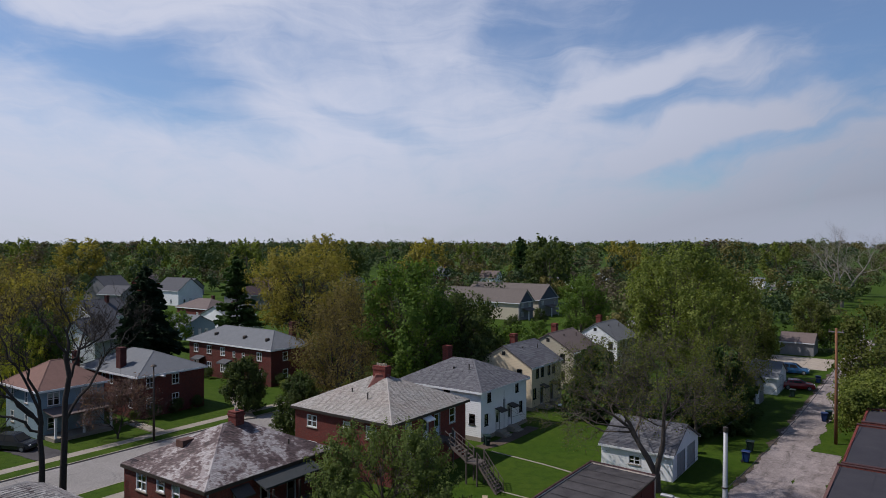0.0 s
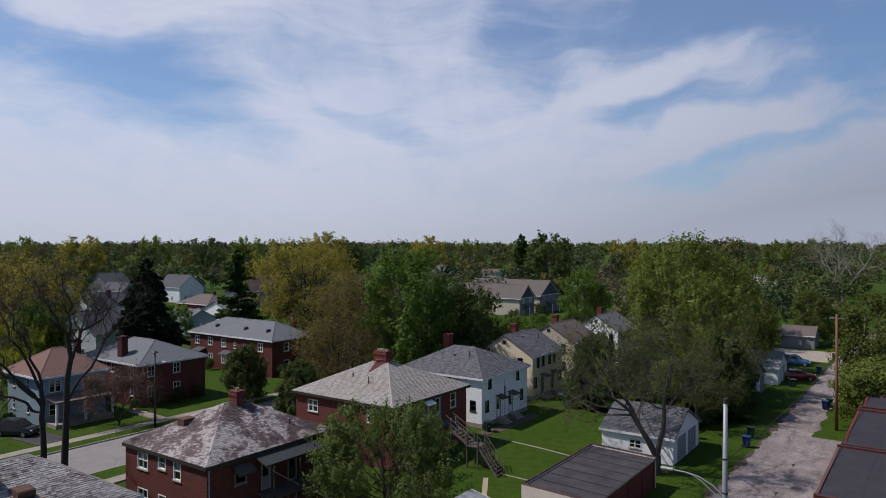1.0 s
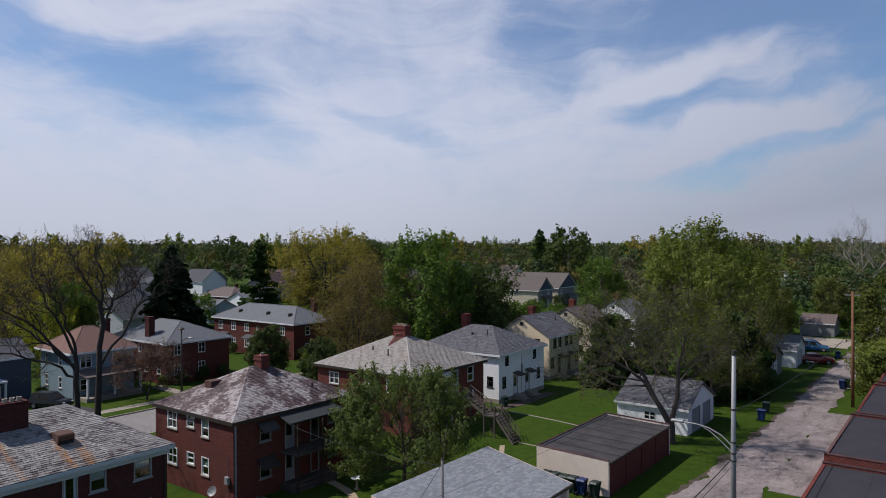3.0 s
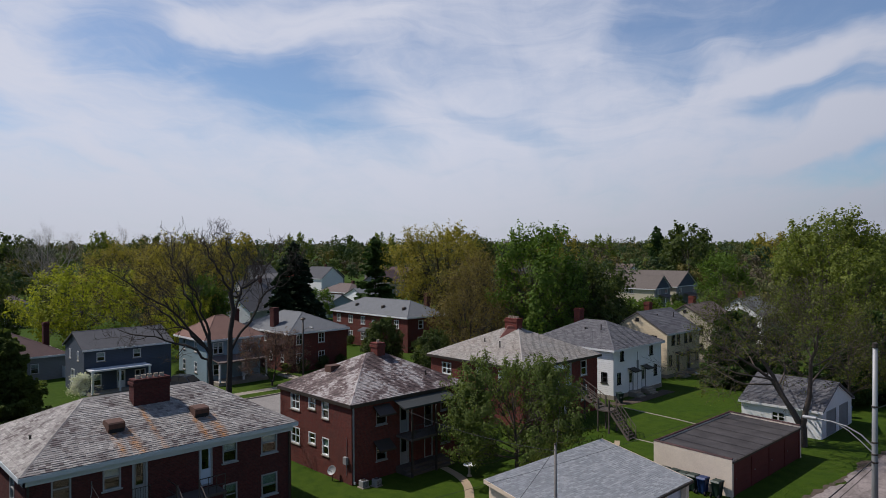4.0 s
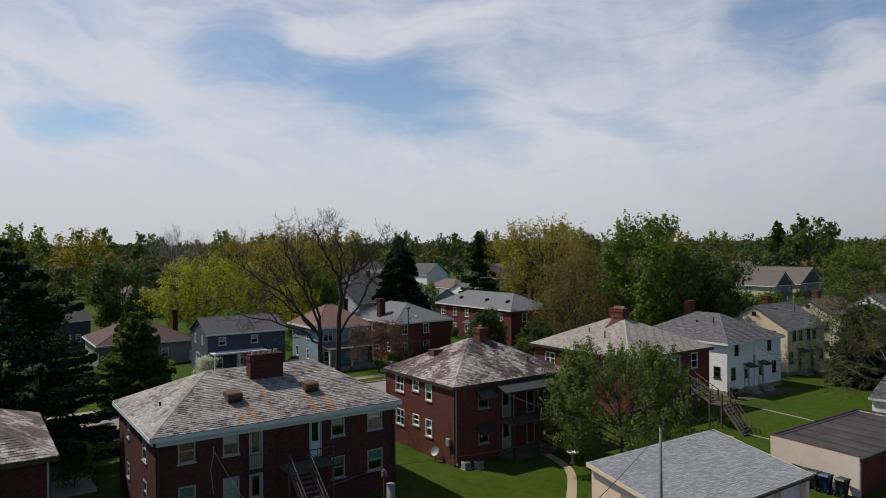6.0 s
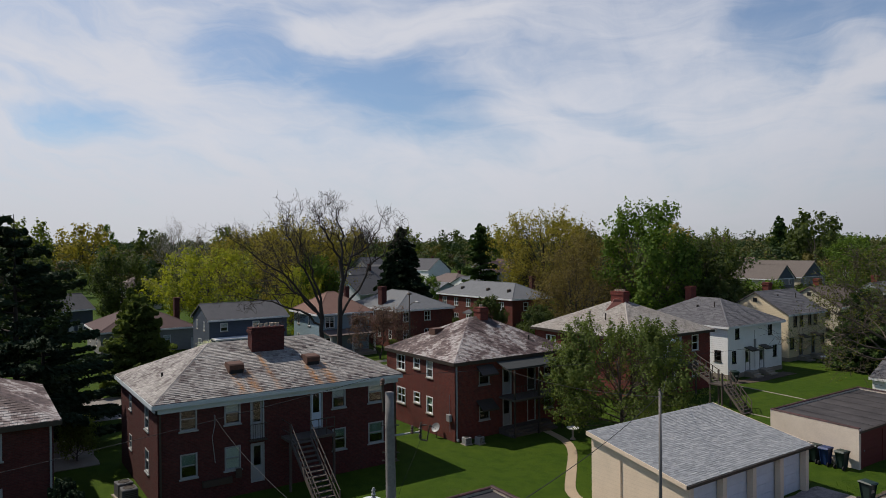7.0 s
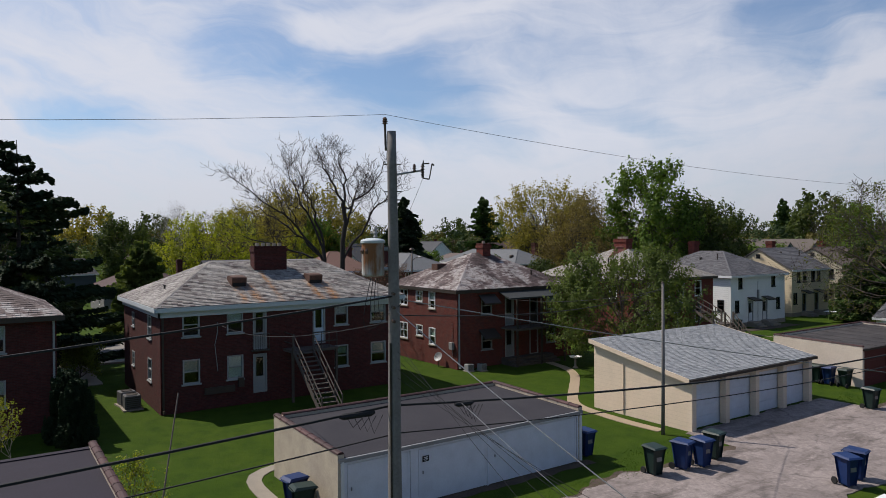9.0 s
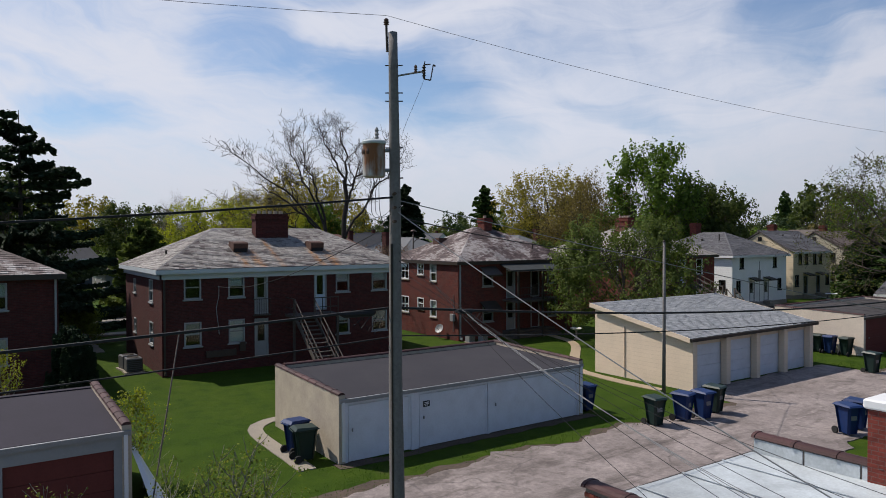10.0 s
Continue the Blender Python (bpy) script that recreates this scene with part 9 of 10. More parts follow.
def picket_row(x0, y0, x1, y1):
    t = thing("fence", "white vinyl fence panels behind the houses", "fence", x0, y0)
    d = Vector((x1 - x0, y1 - y0, 0))
    n = max(1, round(d.length / 2.2))
    ang = math.degrees(math.atan2(d.y, d.x))
    for i in range(n):
        p = d * (i / n)
        bm = bmesh.new()
        box(bm, 0.06, d.length / n - 0.06, -0.03, 0.03, 0.12, 1.55)
        part("panel", bm, M["paint_white"], t, m=pose(p.x, p.y, 0, 0, 0, ang))
        bm = bmesh.new()
        box(bm, -0.06, 0.06, -0.06, 0.06, 0, 1.7)
        part("post", bm, M["paint_white"], t, m=pose(p.x, p.y, 0, 0, 0, ang))


picket_row(-99.5, 21.5, -88.5, 25.0)


def leaning_panel():
    """A long pale curved sheet leaning by the corner of the near garage."""
    bm = bmesh.new()
    n = 10
    rows = []
    for i in range(n + 1):
        f = i / n
        px_ = -20.4 + 3.6 * f
        rows.append([bm.verts.new((px_, 2.15 + a, z)) for a, z in ((0.0, 1.35 - 0.75 * f ** 1.6), (0.14, 1.30 - 0.72 * f ** 1.6), (0.55, 0.5 - 0.25 * f), (0.75, 0.02), (0.70, 0.0), (0.5, 0.46 - 0.25 * f), (0.1, 1.24 - 0.72 * f ** 1.6))])
    for r, s in zip(rows, rows[1:]):
        for k in range(7):
            bm.faces.new((r[k], r[(k + 1) % 7], s[(k + 1) % 7], s[k]))
    bm.faces.new(rows[0]), bm.faces.new(rows[-1][::-1])
    solid("boat_cover", bm, M["paint_white"], "long pale grey curved shell leaning beside the garage", "shell")


leaning_panel()
bm = bmesh.new()
tube(bm, [(-15.75, 1.9, 0.0), (-18.0, 2.9, 2.6), (-19.6, 3.6, 4.4)], 0.022, 5)
solid("prop_stick", bm, M["wood_old"], "thin pale pole leaning over the garage corner", "pole")


# ---- garden table ----
def garden_table(x, y):
    t = thing("garden_table", "small round pale table on the lawn", "table", x, y)
    bm = bmesh.new()
    lathe(bm, [(0.66, 0.70), (0.70, 0.72), (0.70, 0.745), (0.66, 0.755), (0.05, 0.757)], 18)
    part("tabletop", bm, M["paint_white"], t)
    for k in range(4):
        a = k * math.pi / 2 + 0.4
        bm = bmesh.new()
        tube(bm, [(math.cos(a) * 0.5, math.sin(a) * 0.5, 0.0), (math.cos(a) * 0.34, math.sin(a) * 0.34, 0.71)], 0.025, 6)
        part("leg", bm, M["metal_dark"], t)


garden_table(-37.5, 78.4)

# ---- lawn tufts near the garages ----
def tufts(name, label, n, xr, yr, seed, size, keep):
    rng = np.random.default_rng(seed)
    x, y = rng.uniform(*xr, n), rng.uniform(*yr, n)
    ok = np.array([keep(a, b) for a, b in zip(x, y)])
    x, y = x[ok], y[ok]
    C = np.stack([x, y, np.full(len(x), size * 0.38)], 1)
    tagged(new(name, quad_mesh(name, C, size, rng, M["grass_blade"], aspect=0.35, axis=np.tile([0.0, 0.0, 1.0], (len(x), 1)) + 0.3 * rng.normal(size=(len(x), 3)))), label, "grass", kind="stuff")


SOLID = [(-23.4, -17.9, 7.95, 18.7), (-23.9, -18.2, 25.8, 36.6), (-23.4, -17.9, 42.2, 54.3), (-22.2, -16.7, -6.5, 1.75), (-45.7, -35.6, 6.5, 20.7), (-46.1, -35.0, 26.1, 37.0), (-24.6, -18.0, 6.5, 7.4)]
FREE = lambda a, b: not any(p < a < q and r < b < s for p, q, r, s in SOLID)
tufts("lawn_grass", "tufts of mown lawn grass", 60000, (-35.5, -15.2), (0, 42), 3, 0.035, FREE)
tufts("rough_grass", "rough grass at the alley edge", 26000, (-17.8, -13.2), (-4, 70), 4, 0.07, lambda a, b: FREE(a, b) and a < ALLEY_WEST(b) + 0.2 and noise.noise(Vector((a * 0.6, b * 0.4, 0))) > -0.1 and not 25.4 < b < 37.4)

# ---- planting ----
def bare_meshes(key, seed, stems, boughs, bark, kids=(10, 6, 4), twig=0.012):
    """A leafless tree: stems from the root, crooked boughs that sweep out and up, and twigs that turn skywards.
    stems: (foot, shift at the fork, fork height, radius); boughs: (stem, start height, reach, depth, tip height, bow)."""
    rng = np.random.default_rng(seed)
    unit = lambda v: v / (np.linalg.norm(v) + 1e-9)
    segs, lines = [], []
    for k, (foot, shift, top, r) in enumerate(stems):
        pts = [np.array([0.3 * f * (1 - f) + 0.06 * rng.normal(), foot + shift * f + 0.08 * rng.normal() * f, top * f - 0.1 * (f == 0)]) for f in np.linspace(0, 1, 8)]
        segs.append((pts, list(np.linspace(r, r * 0.62, 8)), 0))
        lines.append((pts, r))

    def branch(p, d, length, r, level, limb):
        n = 6 - level
        pts, rad = [p], [r]
        for i in range(n):
            d = unit(d + rng.normal(size=3) * 0.26 + [0, 0, 0.10])
            p = p + d * length / n
            pts.append(p)
            rad.append(max(r * (1 - 0.8 * (i + 1) / n), twig))
        segs.append((pts, rad, limb))
        sprout(pts, rad, length, level, limb)

    def sprout(pts, rad, length, level, limb):
        if level > 2:
            return
        n = len(pts) - 1
        for j in range(kids[level]):
            t = (0.30 if level == 0 else 0.2) + (0.7 if level == 0 else 0.8) * (j + rng.uniform(0.1, 0.95)) / kids[level]
            i = min(int(t * n), n - 1)
            q = pts[i] + (pts[i + 1] - pts[i]) * (t * n - i)
            d = unit(pts[i + 1] - pts[i])
            side = unit(np.cross(d, rng.normal(size=3)))
            out = unit(d * 0.6 + side * rng.uniform(0.6, 1.1) + [0, 0, 0.22])
            branch(q, out, max(length * rng.uniform(0.28, 0.48) * (1.1 - 0.35 * t), 0.6), max(rad[i] * rng.uniform(0.42, 0.62), twig), level + 1, limb)

    for k, (st, z0, reach, depth, tip, bow) in enumerate(boughs):
        pts, r = lines[st]
        a = np.array([np.interp(z0, [p[2] for p in pts], [p[i] for p in pts]) for i in range(3)])
        b = np.array([depth, reach, tip])
        mid = a + (b - a) * [0.45, 0.45, 0.5] + [0, 0, bow]
        n = 10
        wob = np.cumsum(rng.normal(size=(n + 1, 3)) * 0.20, axis=0)
        wob -= np.linspace(0, 1, n + 1)[:, None] * wob[-1] + np.linspace(1, 0, n + 1)[:, None] * wob[0]
        line = [(1 - f) ** 2 * a + 2 * f * (1 - f) * mid + f * f * b + wob[i] for i, f in enumerate(np.linspace(0, 1, n + 1))]
        rad = list(np.linspace(r * 0.46, 0.03, n + 1))
        segs.append((line, rad, k + 1))
        sprout(line, rad, np.linalg.norm(b - a), 0, k + 1)
    TREES[key] = [wood_mesh([s for s in segs if s[2] == k], M[bark], "limb" if k else "trunk") for k in range(len(boughs) + 1)], None


bare_meshes("big_bare", 23, [(-0.3, -0.3, 8.6, 0.27), (0.9, 0.4, 12.4, 0.29)],
            [(0, 7.0, -8.2, 1.5, 14.4, 1.7), (0, 7.4, -6.8, -2.5, 12.2, 1.2), (0, 6.6, -7.6, 0.5, 9.6, 0.9), (0, 8.2, -3.9, -1.0, 16.4, 0.5), (0, 8.0, -2.6, 3.5, 15.0, 0.6),
             (1, 11.4, -1.0, 1.8, 16.7, 0.4), (1, 12.0, 1.0, -1.5, 17.2, 0.3), (1, 11.6, 4.8, 1.0, 16.0, -0.9), (1, 7.2, 6.6, -1.8, 14.2, 1.0), (1, 9.5, 3.2, -3.5, 14.6, 0.4)], "bark_dark")
tree("big_bare", "tall bare tree with dark crooked limbs beside the street", -54.8, 25.0, 1.0, -24.6)
shaped_meshes("maple", 5, 8.4, 5.9, 0.5, "leaf_maple", "bark", 18, 520, 66, 0.17, 0.40, 0.85, 0.34)
tree("maple", "rounded green tree with fresh leaves in the yard", -30.6, 36.0, 0.97, 0, sz=1.03)
shaped_meshes("oak", 9, 21.0, 10.4, 4.5, "leaf_oak", "bark_dark", 20, 480, 30, 0.36, 0.50, 1.9, 0.7, trunk_r=0.5)
tree("oak", "broad tree with ochre spring flowers", -96.2, 90.2, 1.0, 10)
tree("oak", "broad tree with ochre spring flowers", -141.0, 46.0, 0.85, 250)
shaped_meshes("bud", 12, 16.6, 6.8, 1.0, "leaf_bud", "bark_dark", 16, 400, 20, 0.25, 0.42, 2.1, 0.6, up=1.1)
for x, y, s, r in ((-64.5, 69.0, 1.0, 0), (-60.5, 61.5, 0.9, 130), (-69.0, 76.0, 0.95, 220), (-56.5, 58.0, 0.7, 40)):
    tree("bud", "brownish tree with half-opened buds", x, y, s, r)
tree("bud", "tall brownish tree with half-opened buds", -150.0, 62.0, 1.4, 130, sz=1.2)
tree("oak", "broad rounded tree with ochre and olive buds", -97.5, 40.8, 0.78, 200, sz=0.88)
tree("bud", "tall brownish tree with half-opened buds", -128.0, 48.0, 1.2, 300, sz=1.12)
shaped_meshes("green", 14, 19.2, 6.0, 2.0, "leaf_bright", "bark", 18, 380, 36, 0.38, 0.45, 1.7, 0.62)
tree("green", "tall bright green tree in full leaf", -54.5, 68.3, 1.0, 0)
shaped_meshes("dark", 15, 15.1, 6.6, 1.0, "leaf_dark", "bark", 18, 400, 34, 0.38, 0.42, 1.5, 0.65)
for x, y, s, r in ((-52.4, 76.0, 1.0, 0), (-55.5, 83.5, 0.95, 100), (-60.0, 77.5, 0.9, 200)):
    tree("dark", "dense dark green tree behind the houses", x, y, s, r)
conifer_meshes("pine_big", 31, 16.0, 8.4, 0.6, "needle", 26000, 0.36, 0.05, 1.2, 0.75, pitch=0.042, fan=0.13)
tree("pine_big", "large dark pine with drooping boughs", -53.3, 1.2, 1.0, 0, category="conifer")
tree("pine_big", "large dark pine with drooping boughs", -54.5, -8.0, 0.92, 70, category="conifer")
tree("pine_big", "large dark pine with drooping boughs", -62.0, 3.5, 0.7, 150, category="conifer")
conifer_meshes("spruce", 32, 17.0, 4.6, 0.6, "needle", 14000, 0.5, 0.35, 0.3, 0.8)
tree("spruce", "tall dark spruce behind the brick houses", -107.1, 64.6, 1.4, 0, category="conifer", sz=1.02)
tree("spruce", "tall dark spruce behind the brick houses", -104.0, 60.0, 0.75, 60, category="conifer")
conifer_meshes("pine_open", 33, 18.4, 6.0, 1.5, "needle_mid", 10000, 0.6, 0.12, 0.8, 0.7)
tree("pine_open", "open green pine behind the brick houses", -113.5, 88.0, 1.0, 0, category="conifer")
shaped_meshes("arb", 34, 8.8, 3.6, 0.2, "leaf_dark", "bark", 22, 420, 36, 0.27, 0.22, 0.75, 0.34, up=0.9)
conifer_meshes("cone", 54, 9.2, 4.3, 0.15, "leaf_maple", 15000, 0.3, 0.02, 0.1, 0.85, pitch=0.03, fan=0.3)
tree("cone", "dense cone-shaped green evergreen tree", -69.3, 12.1, 1.0, 0, category="conifer")
tree("cone", "dense cone-shaped evergreen tree behind the lawns", -92.0, 15.4, 0.6, 40, category="conifer", sz=0.95)
shaped_meshes("willow", 35, 14.0, 9.0, 2.0, "leaf_yellow", "bark", 17, 360, 34, 0.34, 0.48, 1.5, 0.62, up=0.5)
tree("willow", "broad yellow-green tree in new leaf", -110.0, 30.0, 1.0, 0)
tree("willow", "rounded yellow-green tree in new leaf", -89.5, 37.4, 0.46, 70, sz=0.8)
tree("dark", "dense dark green tree behind the lawns", -124.0, 20.0, 0.9, 110)
tree_meshes("alleytree", 36, 14.6, 6.6, 4.0, "leaf_olive", "bark", 9000, 0.16, 0.4, 4, (8, 6, 5, 4), forks=3, up=0.3, trunk_r=0.36, curl=0.5, tilt=0.3)
tree("alleytree", "spreading half-bare tree with small olive leaves", -18.9, 57.4, 1.0, 0, sz=0.86)
conifer_meshes("yew", 37, 8.6, 3.8, 0.3, "needle_mid", 16000, 0.36, 0.15, 0.4, 0.4)
for x, y, s, r in ((-32.7, 77.4, 1.0, 0), (-29.5, 81.0, 0.75, 60), (-27.0, 76.5, 0.45, 20)):
    tree("yew", "dark spreading conifer beside the cream houses", x, y, s, r, category="conifer")
shaped_meshes("olive_bare", 52, 13.5, 5.0, 1.6, "leaf_olive", "bark", 14, 260, 16, 0.24, 0.45, 1.9, 0.6, up=1.0)
for x, y, s, r in ((-18.9, 79.5, 0.8, 10), (-19.4, 86.0, 0.85, 150), (-20.0, 73.5, 0.68, 80)):
    tree("olive_bare", "half-bare olive tree beside the alley", x, y, s, r)
tree("dark", "dense dark green tree behind the dark pines", -84.0, -6.0, 0.95, 20)
tree("dark", "dense dark green tree behind the dark pines", -98.0, 2.0, 1.1, 80)
for x, y, s, r in ((-19.5, 81.5, 1.05, 100), (-20.5, 87.5, 1.0, 150), (-22.0, 76.0, 0.8, 200)):
    tree("yew", "dark evergreen beside the alley", x, y, s, r, category="conifer")
shaped_meshes("green_tall", 38, 20.7, 7.6, 2.0, "leaf_mid", "bark", 20, 460, 32, 0.41, 0.48, 2.0, 0.66, up=1.0)
for x, y, s, r in ((-31.5, 102.0, 1.02, 0), (-23.0, 91.0, 0.78, 120), (-27.0, 112.0, 0.85, 210), (-36.5, 119.0, 0.95, 260)):
    tree("green_tall", "tall leafy mid-green tree behind the yards", x, y, s, r)
tree("green", "tall bright green tree in full leaf", -52.5, 117.0, 0.86, 60, sz=0.79)
tree("green", "tall bright green tree in full leaf", -91.0, 40.0, 0.66, 100)
shaped_meshes("round", 39, 6.6, 3.2, 0.4, "leaf_bright", "bark", 12, 170, 34, 0.28, 0.45, 0.85, 0.4)
tree("arb", "dense rounded green tree at the kerb", -69.2, 55.0, 0.8, 20)
tree("arb", "dense rounded green tree at the kerb", -55.8, 51.0, 0.78, 140)
for x, y, s in ((-67.5, 66.5, 0.95), (-66.0, 126.0, 0.8), (-49.2, 95.5, 1.1), (-53.5, 92.0, 1.3), (-16.0, 152.0, 1.1), (-98.0, 30.0, 0.9), (-120.0, 60.0, 1.2), (-128.0, 84.0, 1.1)):
    tree("round", "small round bright green tree", x, y, s, x * 7)
tree_meshes("pink", 40, 5.2, 3.6, 1.0, "leaf_pink", "bark_dark", 7000, 0.16, 0.45, 3, (10, 6, 4), forks=3, up=0.4)
tree("pink", "low dusky pink flowering tree", -71.0, 39.5, 1.0, 0)
tree_meshes("bare_far", 41, 22.0, 9.5, 6.0, None, "bark_pale", 0, levels=3, kids=(9, 7, 5), forks=3, up=0.5, trunk_r=0.5, curl=0.4)
tree("bare_far", "far pale bare tree above the roofs", -24.1, 258.9, 1.1, 0)
tree("bare_far", "far pale bare tree above the roofs", -212.0, 49.7, 0.85, 80)
shaped_meshes("olive", 42, 13.5, 5.3, 1.0, "leaf_olive", "bark", 15, 300, 28, 0.36, 0.42, 1.6, 0.6, up=0.9)
for x, y, s, r in ((-5.5, 101.0, 1.0, 0), (-31.2, 136.5, 1.2, 50), (-40.5, 160.0, 1.2, 90), (-19.1, 150.7, 0.8, 120), (-24.0, 122.0, 0.8, 20), (-75.0, -4.0, 0.9, 30)):
    tree("olive", "olive-green tree coming into leaf", x, y, s, r)
tree_meshes("bush", 53, 2.8, 1.9, 0.1, "leaf_dark", "bark", 5000, 0.17, 0.4, 2, (16, 7), up=0.4)
tree_meshes("shrub", 43, 3.2, 2.0, 0.15, "leaf_mid", "bark", 6000, 0.18, 0.4, 2, (16, 7), up=0.5)
for k, (x, y, s) in enumerate(((-6.2, 84.5, 1.5), (-6.8, 88.5, 1.6), (-5.0, 93.0, 1.7), (-4.5, 87.0, 1.7), (-31.5, 82.5, 0.9), (-47.5, 4.2, 0.75), (-33.5, 68.0 + 14, 0.8), (-79.0, 32.0, 0.45), (-75.5, 44.0, 0.4), (-73.5, 65.0, 0.5), (-76.5, 62.5, 0.45))):
    tree("shrub", "leafy green shrub beside the yards", x, y, s, k * 50, "shrub", "shrub")
for k, (x, y, s) in enumerate(((-96.0, 65.3, 0.5), (-93.6, 65.2, 0.55), (-91.2, 65.3, 0.5), (-86.5, 65.2, 0.52), (-84.0, 65.3, 0.48), (-81.0, 65.2, 0.55), (-77.2, 67.5, 0.6), (-75.4, 46.5, 0.5), (-75.5, 49.5, 0.55), (-75.6, 52.5, 0.5))):
    tree("bush", "low clipped dark green bush along the brick wall", x, y, s, k * 61, "bush", "bush")
tree_meshes("blossom", 44, 2.6, 1.6, 0.3, "leaf_white", "bark", 4000, 0.13, 0.35, 2, (14, 6), up=0.4)
tree("blossom", "white flowering shrub beside the blue house", -77.0, 20.5, 1.0, 0, "shrub", "shrub")
conifer_meshes("thuja", 45, 3.0, 0.62, 0.1, "needle", 7000, 0.12, 0.0, 0.1, 0.5)
for x, y, s in ((-33.4, 2.0, 1.0), (-32.2, 2.3, 0.92)):
    tree("thuja", "narrow dark arborvitae by the brick house", x, y, s, x * 40, "shrub", "shrub")
# wispy growth by the pole and the near garage
tree_meshes("sapling", 46, 4.3, 1.5, 0.6, "leaf_mid", "bark_pale", 1300, 0.05, 0.12, 2, (14, 6), up=0.9, trunk_r=0.014, curl=0.3, twig=0.004, gather=8)
for k, (x, y, s) in enumerate(((-7.4, 1.5, 0.96), (-7.7, 0.4, 0.9), (-8.0, -0.8, 0.86), (-7.6, -1.9, 0.88), (-8.4, 2.3, 0.8), (-8.0, 1.2, 0.9))):
    tree("sapling", "thin sapling with small pale green leaves", x, y, s, k * 77, "sapling", "sapling")
tree_meshes("forsythia", 47, 3.1, 1.3, 0.2, "leaf_yellow", "bark_pale", 1500, 0.08, 0.16, 2, (14, 5), up=0.9, trunk_r=0.018, curl=0.3, twig=0.005, gather=10)
tree("forsythia", "sparse yellow-green shrub beside the garage", -19.3, 2.5, 0.85, 0, "shrub", "shrub")
tree("forsythia", "sparse yellow-green shrub beside the garage", -30.5, -0.2, 0.9, 60, "shrub", "shrub")

tree("dark", "rounded dark green tree before the terrace", -75.0, 131.0, 0.36, 200)
tree("dark", "rounded dark green tree before the terrace", -82.0, 158.0, 0.3, 60)
tree("pine_open", "tall open pine behind the terrace", -131.0, 236.0, 1.0, 50, category="conifer", sz=1.28)
# taller far trees that break the skyline
FAR_TALL = [(45.0, 300, 25.2, "oak"), (43.6, 330, 22.5, "dark"), (37.1, 320, 23.8, "oak"), (33.4, 400, 23.0, "green_tall"), (29.0, 340, 22.0, "green_tall"), (20.6, 360, 22.5, "oak"), (15.5, 380, 22.6, "dark"), (9.5, 330, 21.5, "green_tall"), (51.5, 330, 23.4, "green_tall"), (54.5, 420, 24.0, "dark"),
            (58.5, 360, 24.0, "green_tall"), (63.5, 320, 23.2, "oak"), (67.0, 360, 23.5, "green_tall"), (70.0, 300, 22.0, "dark"), (73.0, 330, 24.0, "green_tall"), (78.6, 320, 22.5, "dark"), (81.5, 448, 28.0, "green"), (83.4, 260, 22.5, "oak"), (87.0, 250, 23.5, "green_tall"), (89.5, 230, 21.0, "dark")]
FULL = {"oak": 21.0, "dark": 15.1, "green_tall": 20.7, "green": 19.2}
shaped_meshes("far_oak", 61, 21.0, 10.0, 3.5, "leaf_oak", "bark_dark", 11, 150, 20, 0.85, 0.5, 2.0, 1.0)
shaped_meshes("far_dark", 62, 15.1, 6.4, 1.0, "leaf_dark", "bark", 10, 130, 20, 0.75, 0.42, 1.5, 0.8)
shaped_meshes("far_green_tall", 63, 20.7, 7.6, 2.0, "leaf_mid", "bark", 11, 150, 20, 0.8, 0.48, 2.0, 0.9, up=1.0)
shaped_meshes("far_green", 64, 19.2, 6.0, 2.0, "leaf_bright", "bark", 10, 130, 20, 0.75, 0.45, 1.7, 0.8)
tree("far_dark", "tall dark green tree behind the terrace", -103.0, 206.0, 1.35, 30, sz=1.58)
tree("far_dark", "tall dark green tree behind the terrace", -112.0, 215.0, 1.1, 130, sz=1.45)
for k, (bearing, d, h, kind) in enumerate(FAR_TALL):
    b_ = radians(bearing)
    tree("far_" + kind, "tall far tree above the distant canopy", -math.sin(b_) * d, math.cos(b_) * d, h / FULL[kind] * (0.75 if kind == "green" else 1.0), k * 77, sz=h / FULL[kind])
for bearing, d, h in ((76.4, 300, 23.0), (71.4, 330, 23.0)):
    b_ = radians(bearing)
    tree("bare_far", "far bare tree above the roofs", -math.sin(b_) * d, math.cos(b_) * d, h / 22.0 * 0.9, bearing, sz=h / 22.0)


def belt(seed, n, xr, yr, keep, hr=(9.0, 16.5), rr=(4.0, 7.5), power=1.0):
    rng = np.random.default_rng(seed)
    out = []
    while len(out) < n:
        x, y = rng.uniform(*xr), rng.uniform(*yr)
        if keep(x, y):
            out.append((x, y, rng.uniform(*rr), hr[0] + (hr[1] - hr[0]) * rng.random() ** power))
    return out


def in_view(x, y, near, far):
    """Beyond the built houses, within the wide sector that the walk looks into."""
    d = math.hypot(x, y)
    a = math.degrees(math.atan2(-x, y))
    return near < d < far and -8 < a < 100


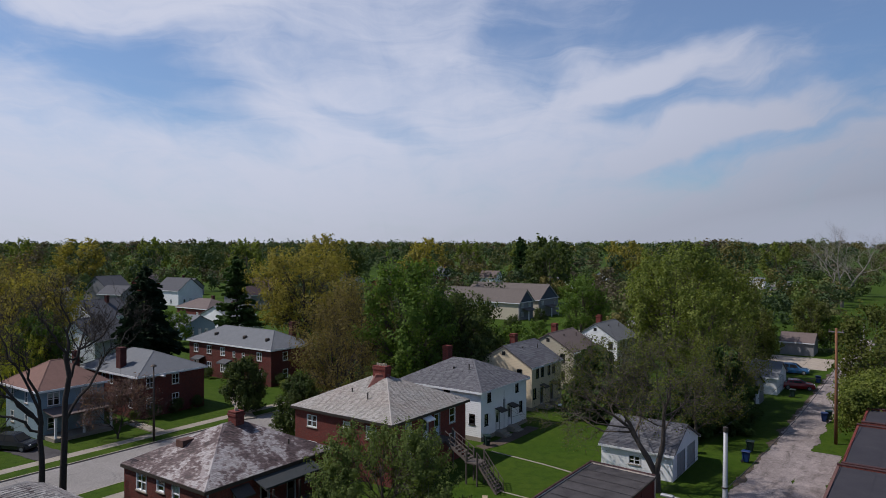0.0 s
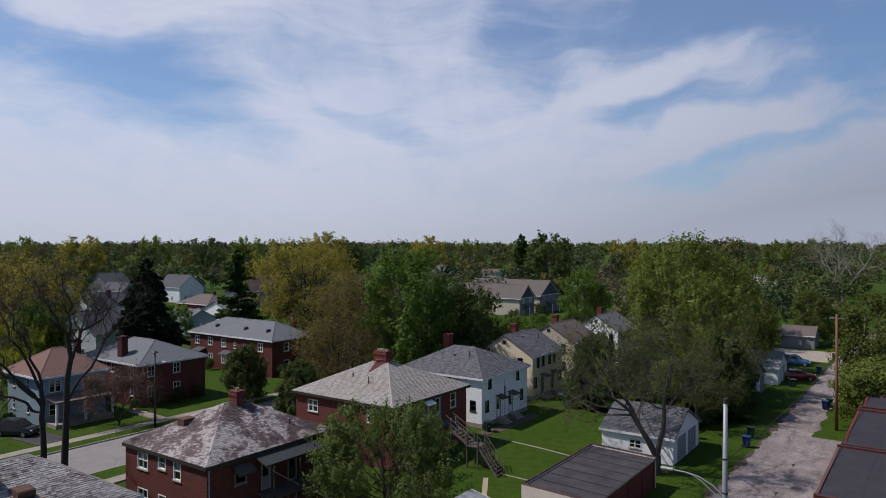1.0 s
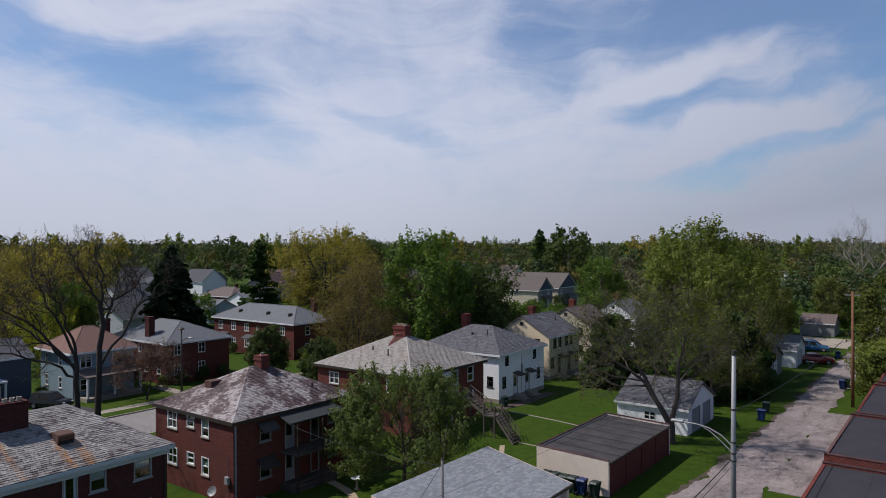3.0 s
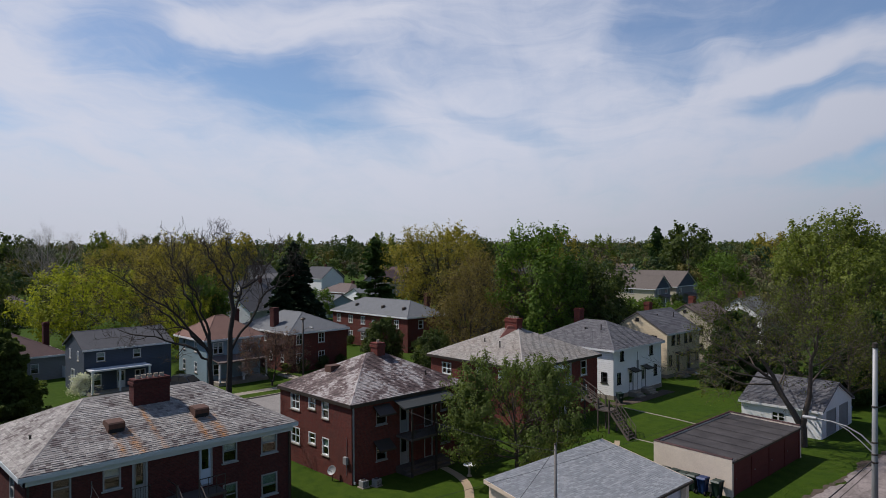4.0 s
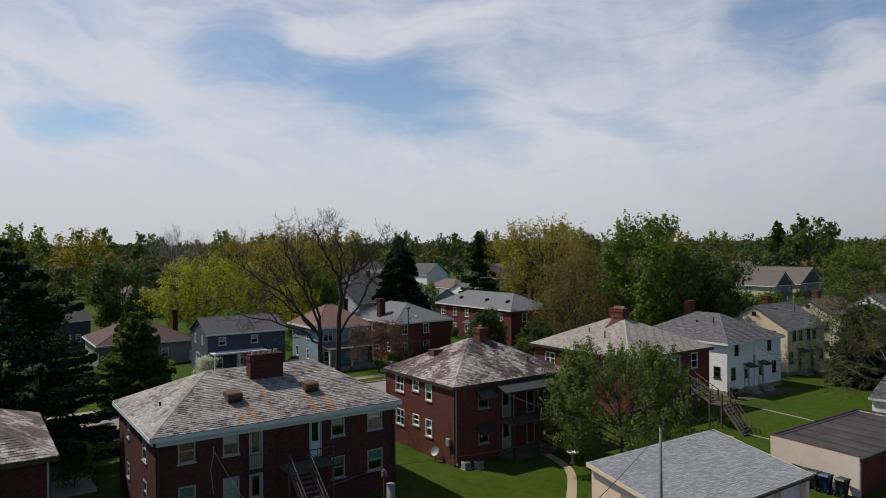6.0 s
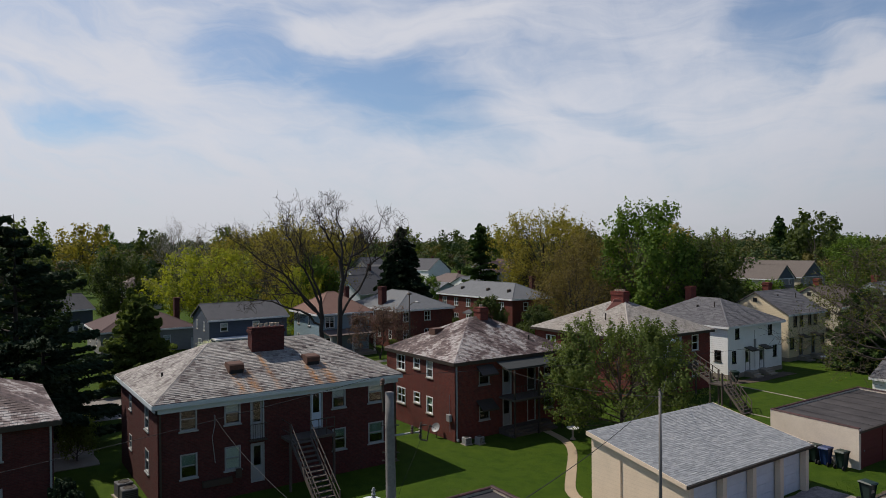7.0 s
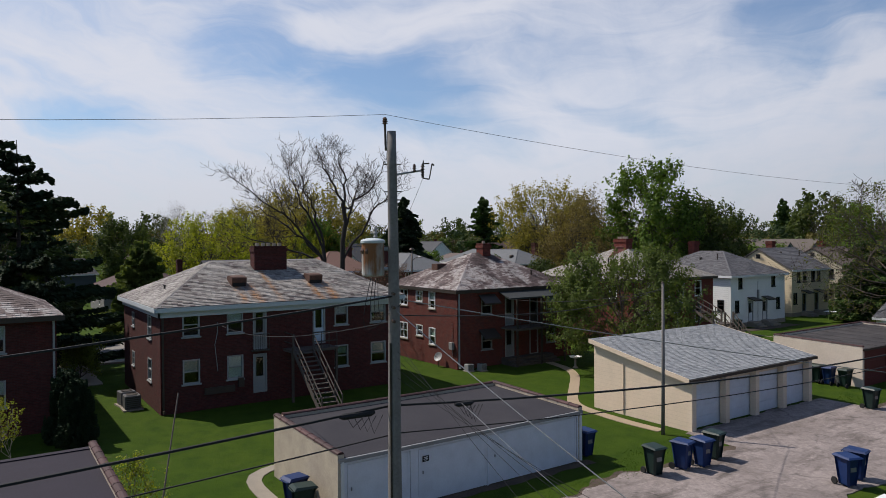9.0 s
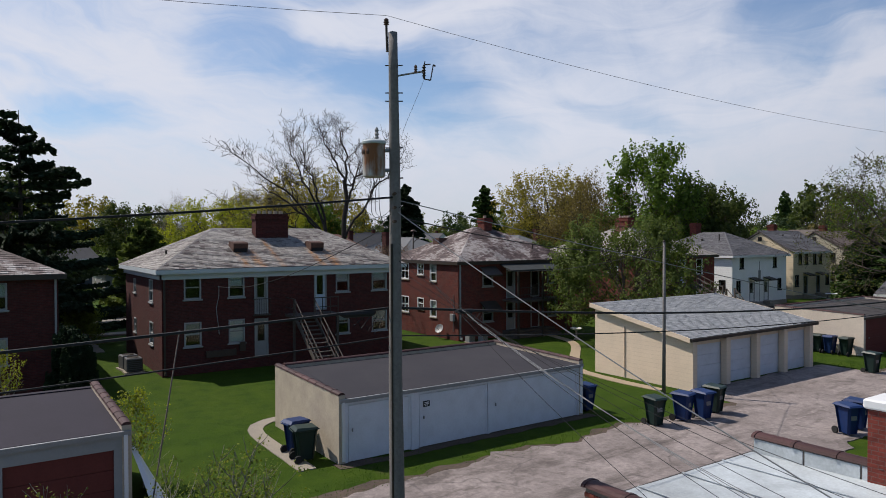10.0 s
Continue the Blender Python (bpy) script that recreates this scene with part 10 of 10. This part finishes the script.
# these leaf materials carry the distance haze in their colour
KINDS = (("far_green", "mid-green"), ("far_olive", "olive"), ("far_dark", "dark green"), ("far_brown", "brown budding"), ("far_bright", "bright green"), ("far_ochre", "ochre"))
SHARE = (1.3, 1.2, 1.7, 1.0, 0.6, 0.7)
HOUSES = [(o.location.x, o.location.y) for o in scene.objects if o.parent is None and o.get("category") in ("house", "garage")]
LOTS = lambda x, y: not (-22 < (x * 172 + y * 97) / 197.5 < 17 and 95 < math.hypot(x, y) < 205 and x < -30) and not any(abs(x - a) < 9 and abs(y - b) < 9 for a, b in HOUSES) and not any(-7 < (x * b - y * a) / math.hypot(a, b) < 7 and 0 < math.hypot(a, b) - math.hypot(x, y) < 75 for a, b in HOUSES)
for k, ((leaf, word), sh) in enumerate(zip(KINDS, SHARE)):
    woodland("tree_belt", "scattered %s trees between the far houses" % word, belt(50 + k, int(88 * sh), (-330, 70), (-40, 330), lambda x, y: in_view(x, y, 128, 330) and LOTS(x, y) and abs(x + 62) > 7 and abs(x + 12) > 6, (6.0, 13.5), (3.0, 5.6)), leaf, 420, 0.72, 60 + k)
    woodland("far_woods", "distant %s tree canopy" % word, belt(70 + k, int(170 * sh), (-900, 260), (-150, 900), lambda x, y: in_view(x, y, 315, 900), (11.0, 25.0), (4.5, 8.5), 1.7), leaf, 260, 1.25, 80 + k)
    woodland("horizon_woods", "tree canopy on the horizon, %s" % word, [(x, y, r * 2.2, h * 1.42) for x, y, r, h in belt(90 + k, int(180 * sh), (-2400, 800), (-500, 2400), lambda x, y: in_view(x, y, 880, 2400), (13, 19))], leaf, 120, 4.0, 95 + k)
woodland("tree_belt", "leafy trees east of the alley", belt(120, 46, (-7, 75), (104, 270), lambda x, y: LOTS(x, y) and math.degrees(math.atan2(-x, y)) > -10, (6.0, 13.0), (3.0, 5.4)), "far_green", 640, 0.58, 121)
woodland("tree_belt", "olive trees east of the alley", belt(122, 30, (-7, 75), (112, 290), lambda x, y: LOTS(x, y) and math.degrees(math.atan2(-x, y)) > -10, (6.0, 14.0), (3.0, 5.4)), "far_olive", 640, 0.58, 123)
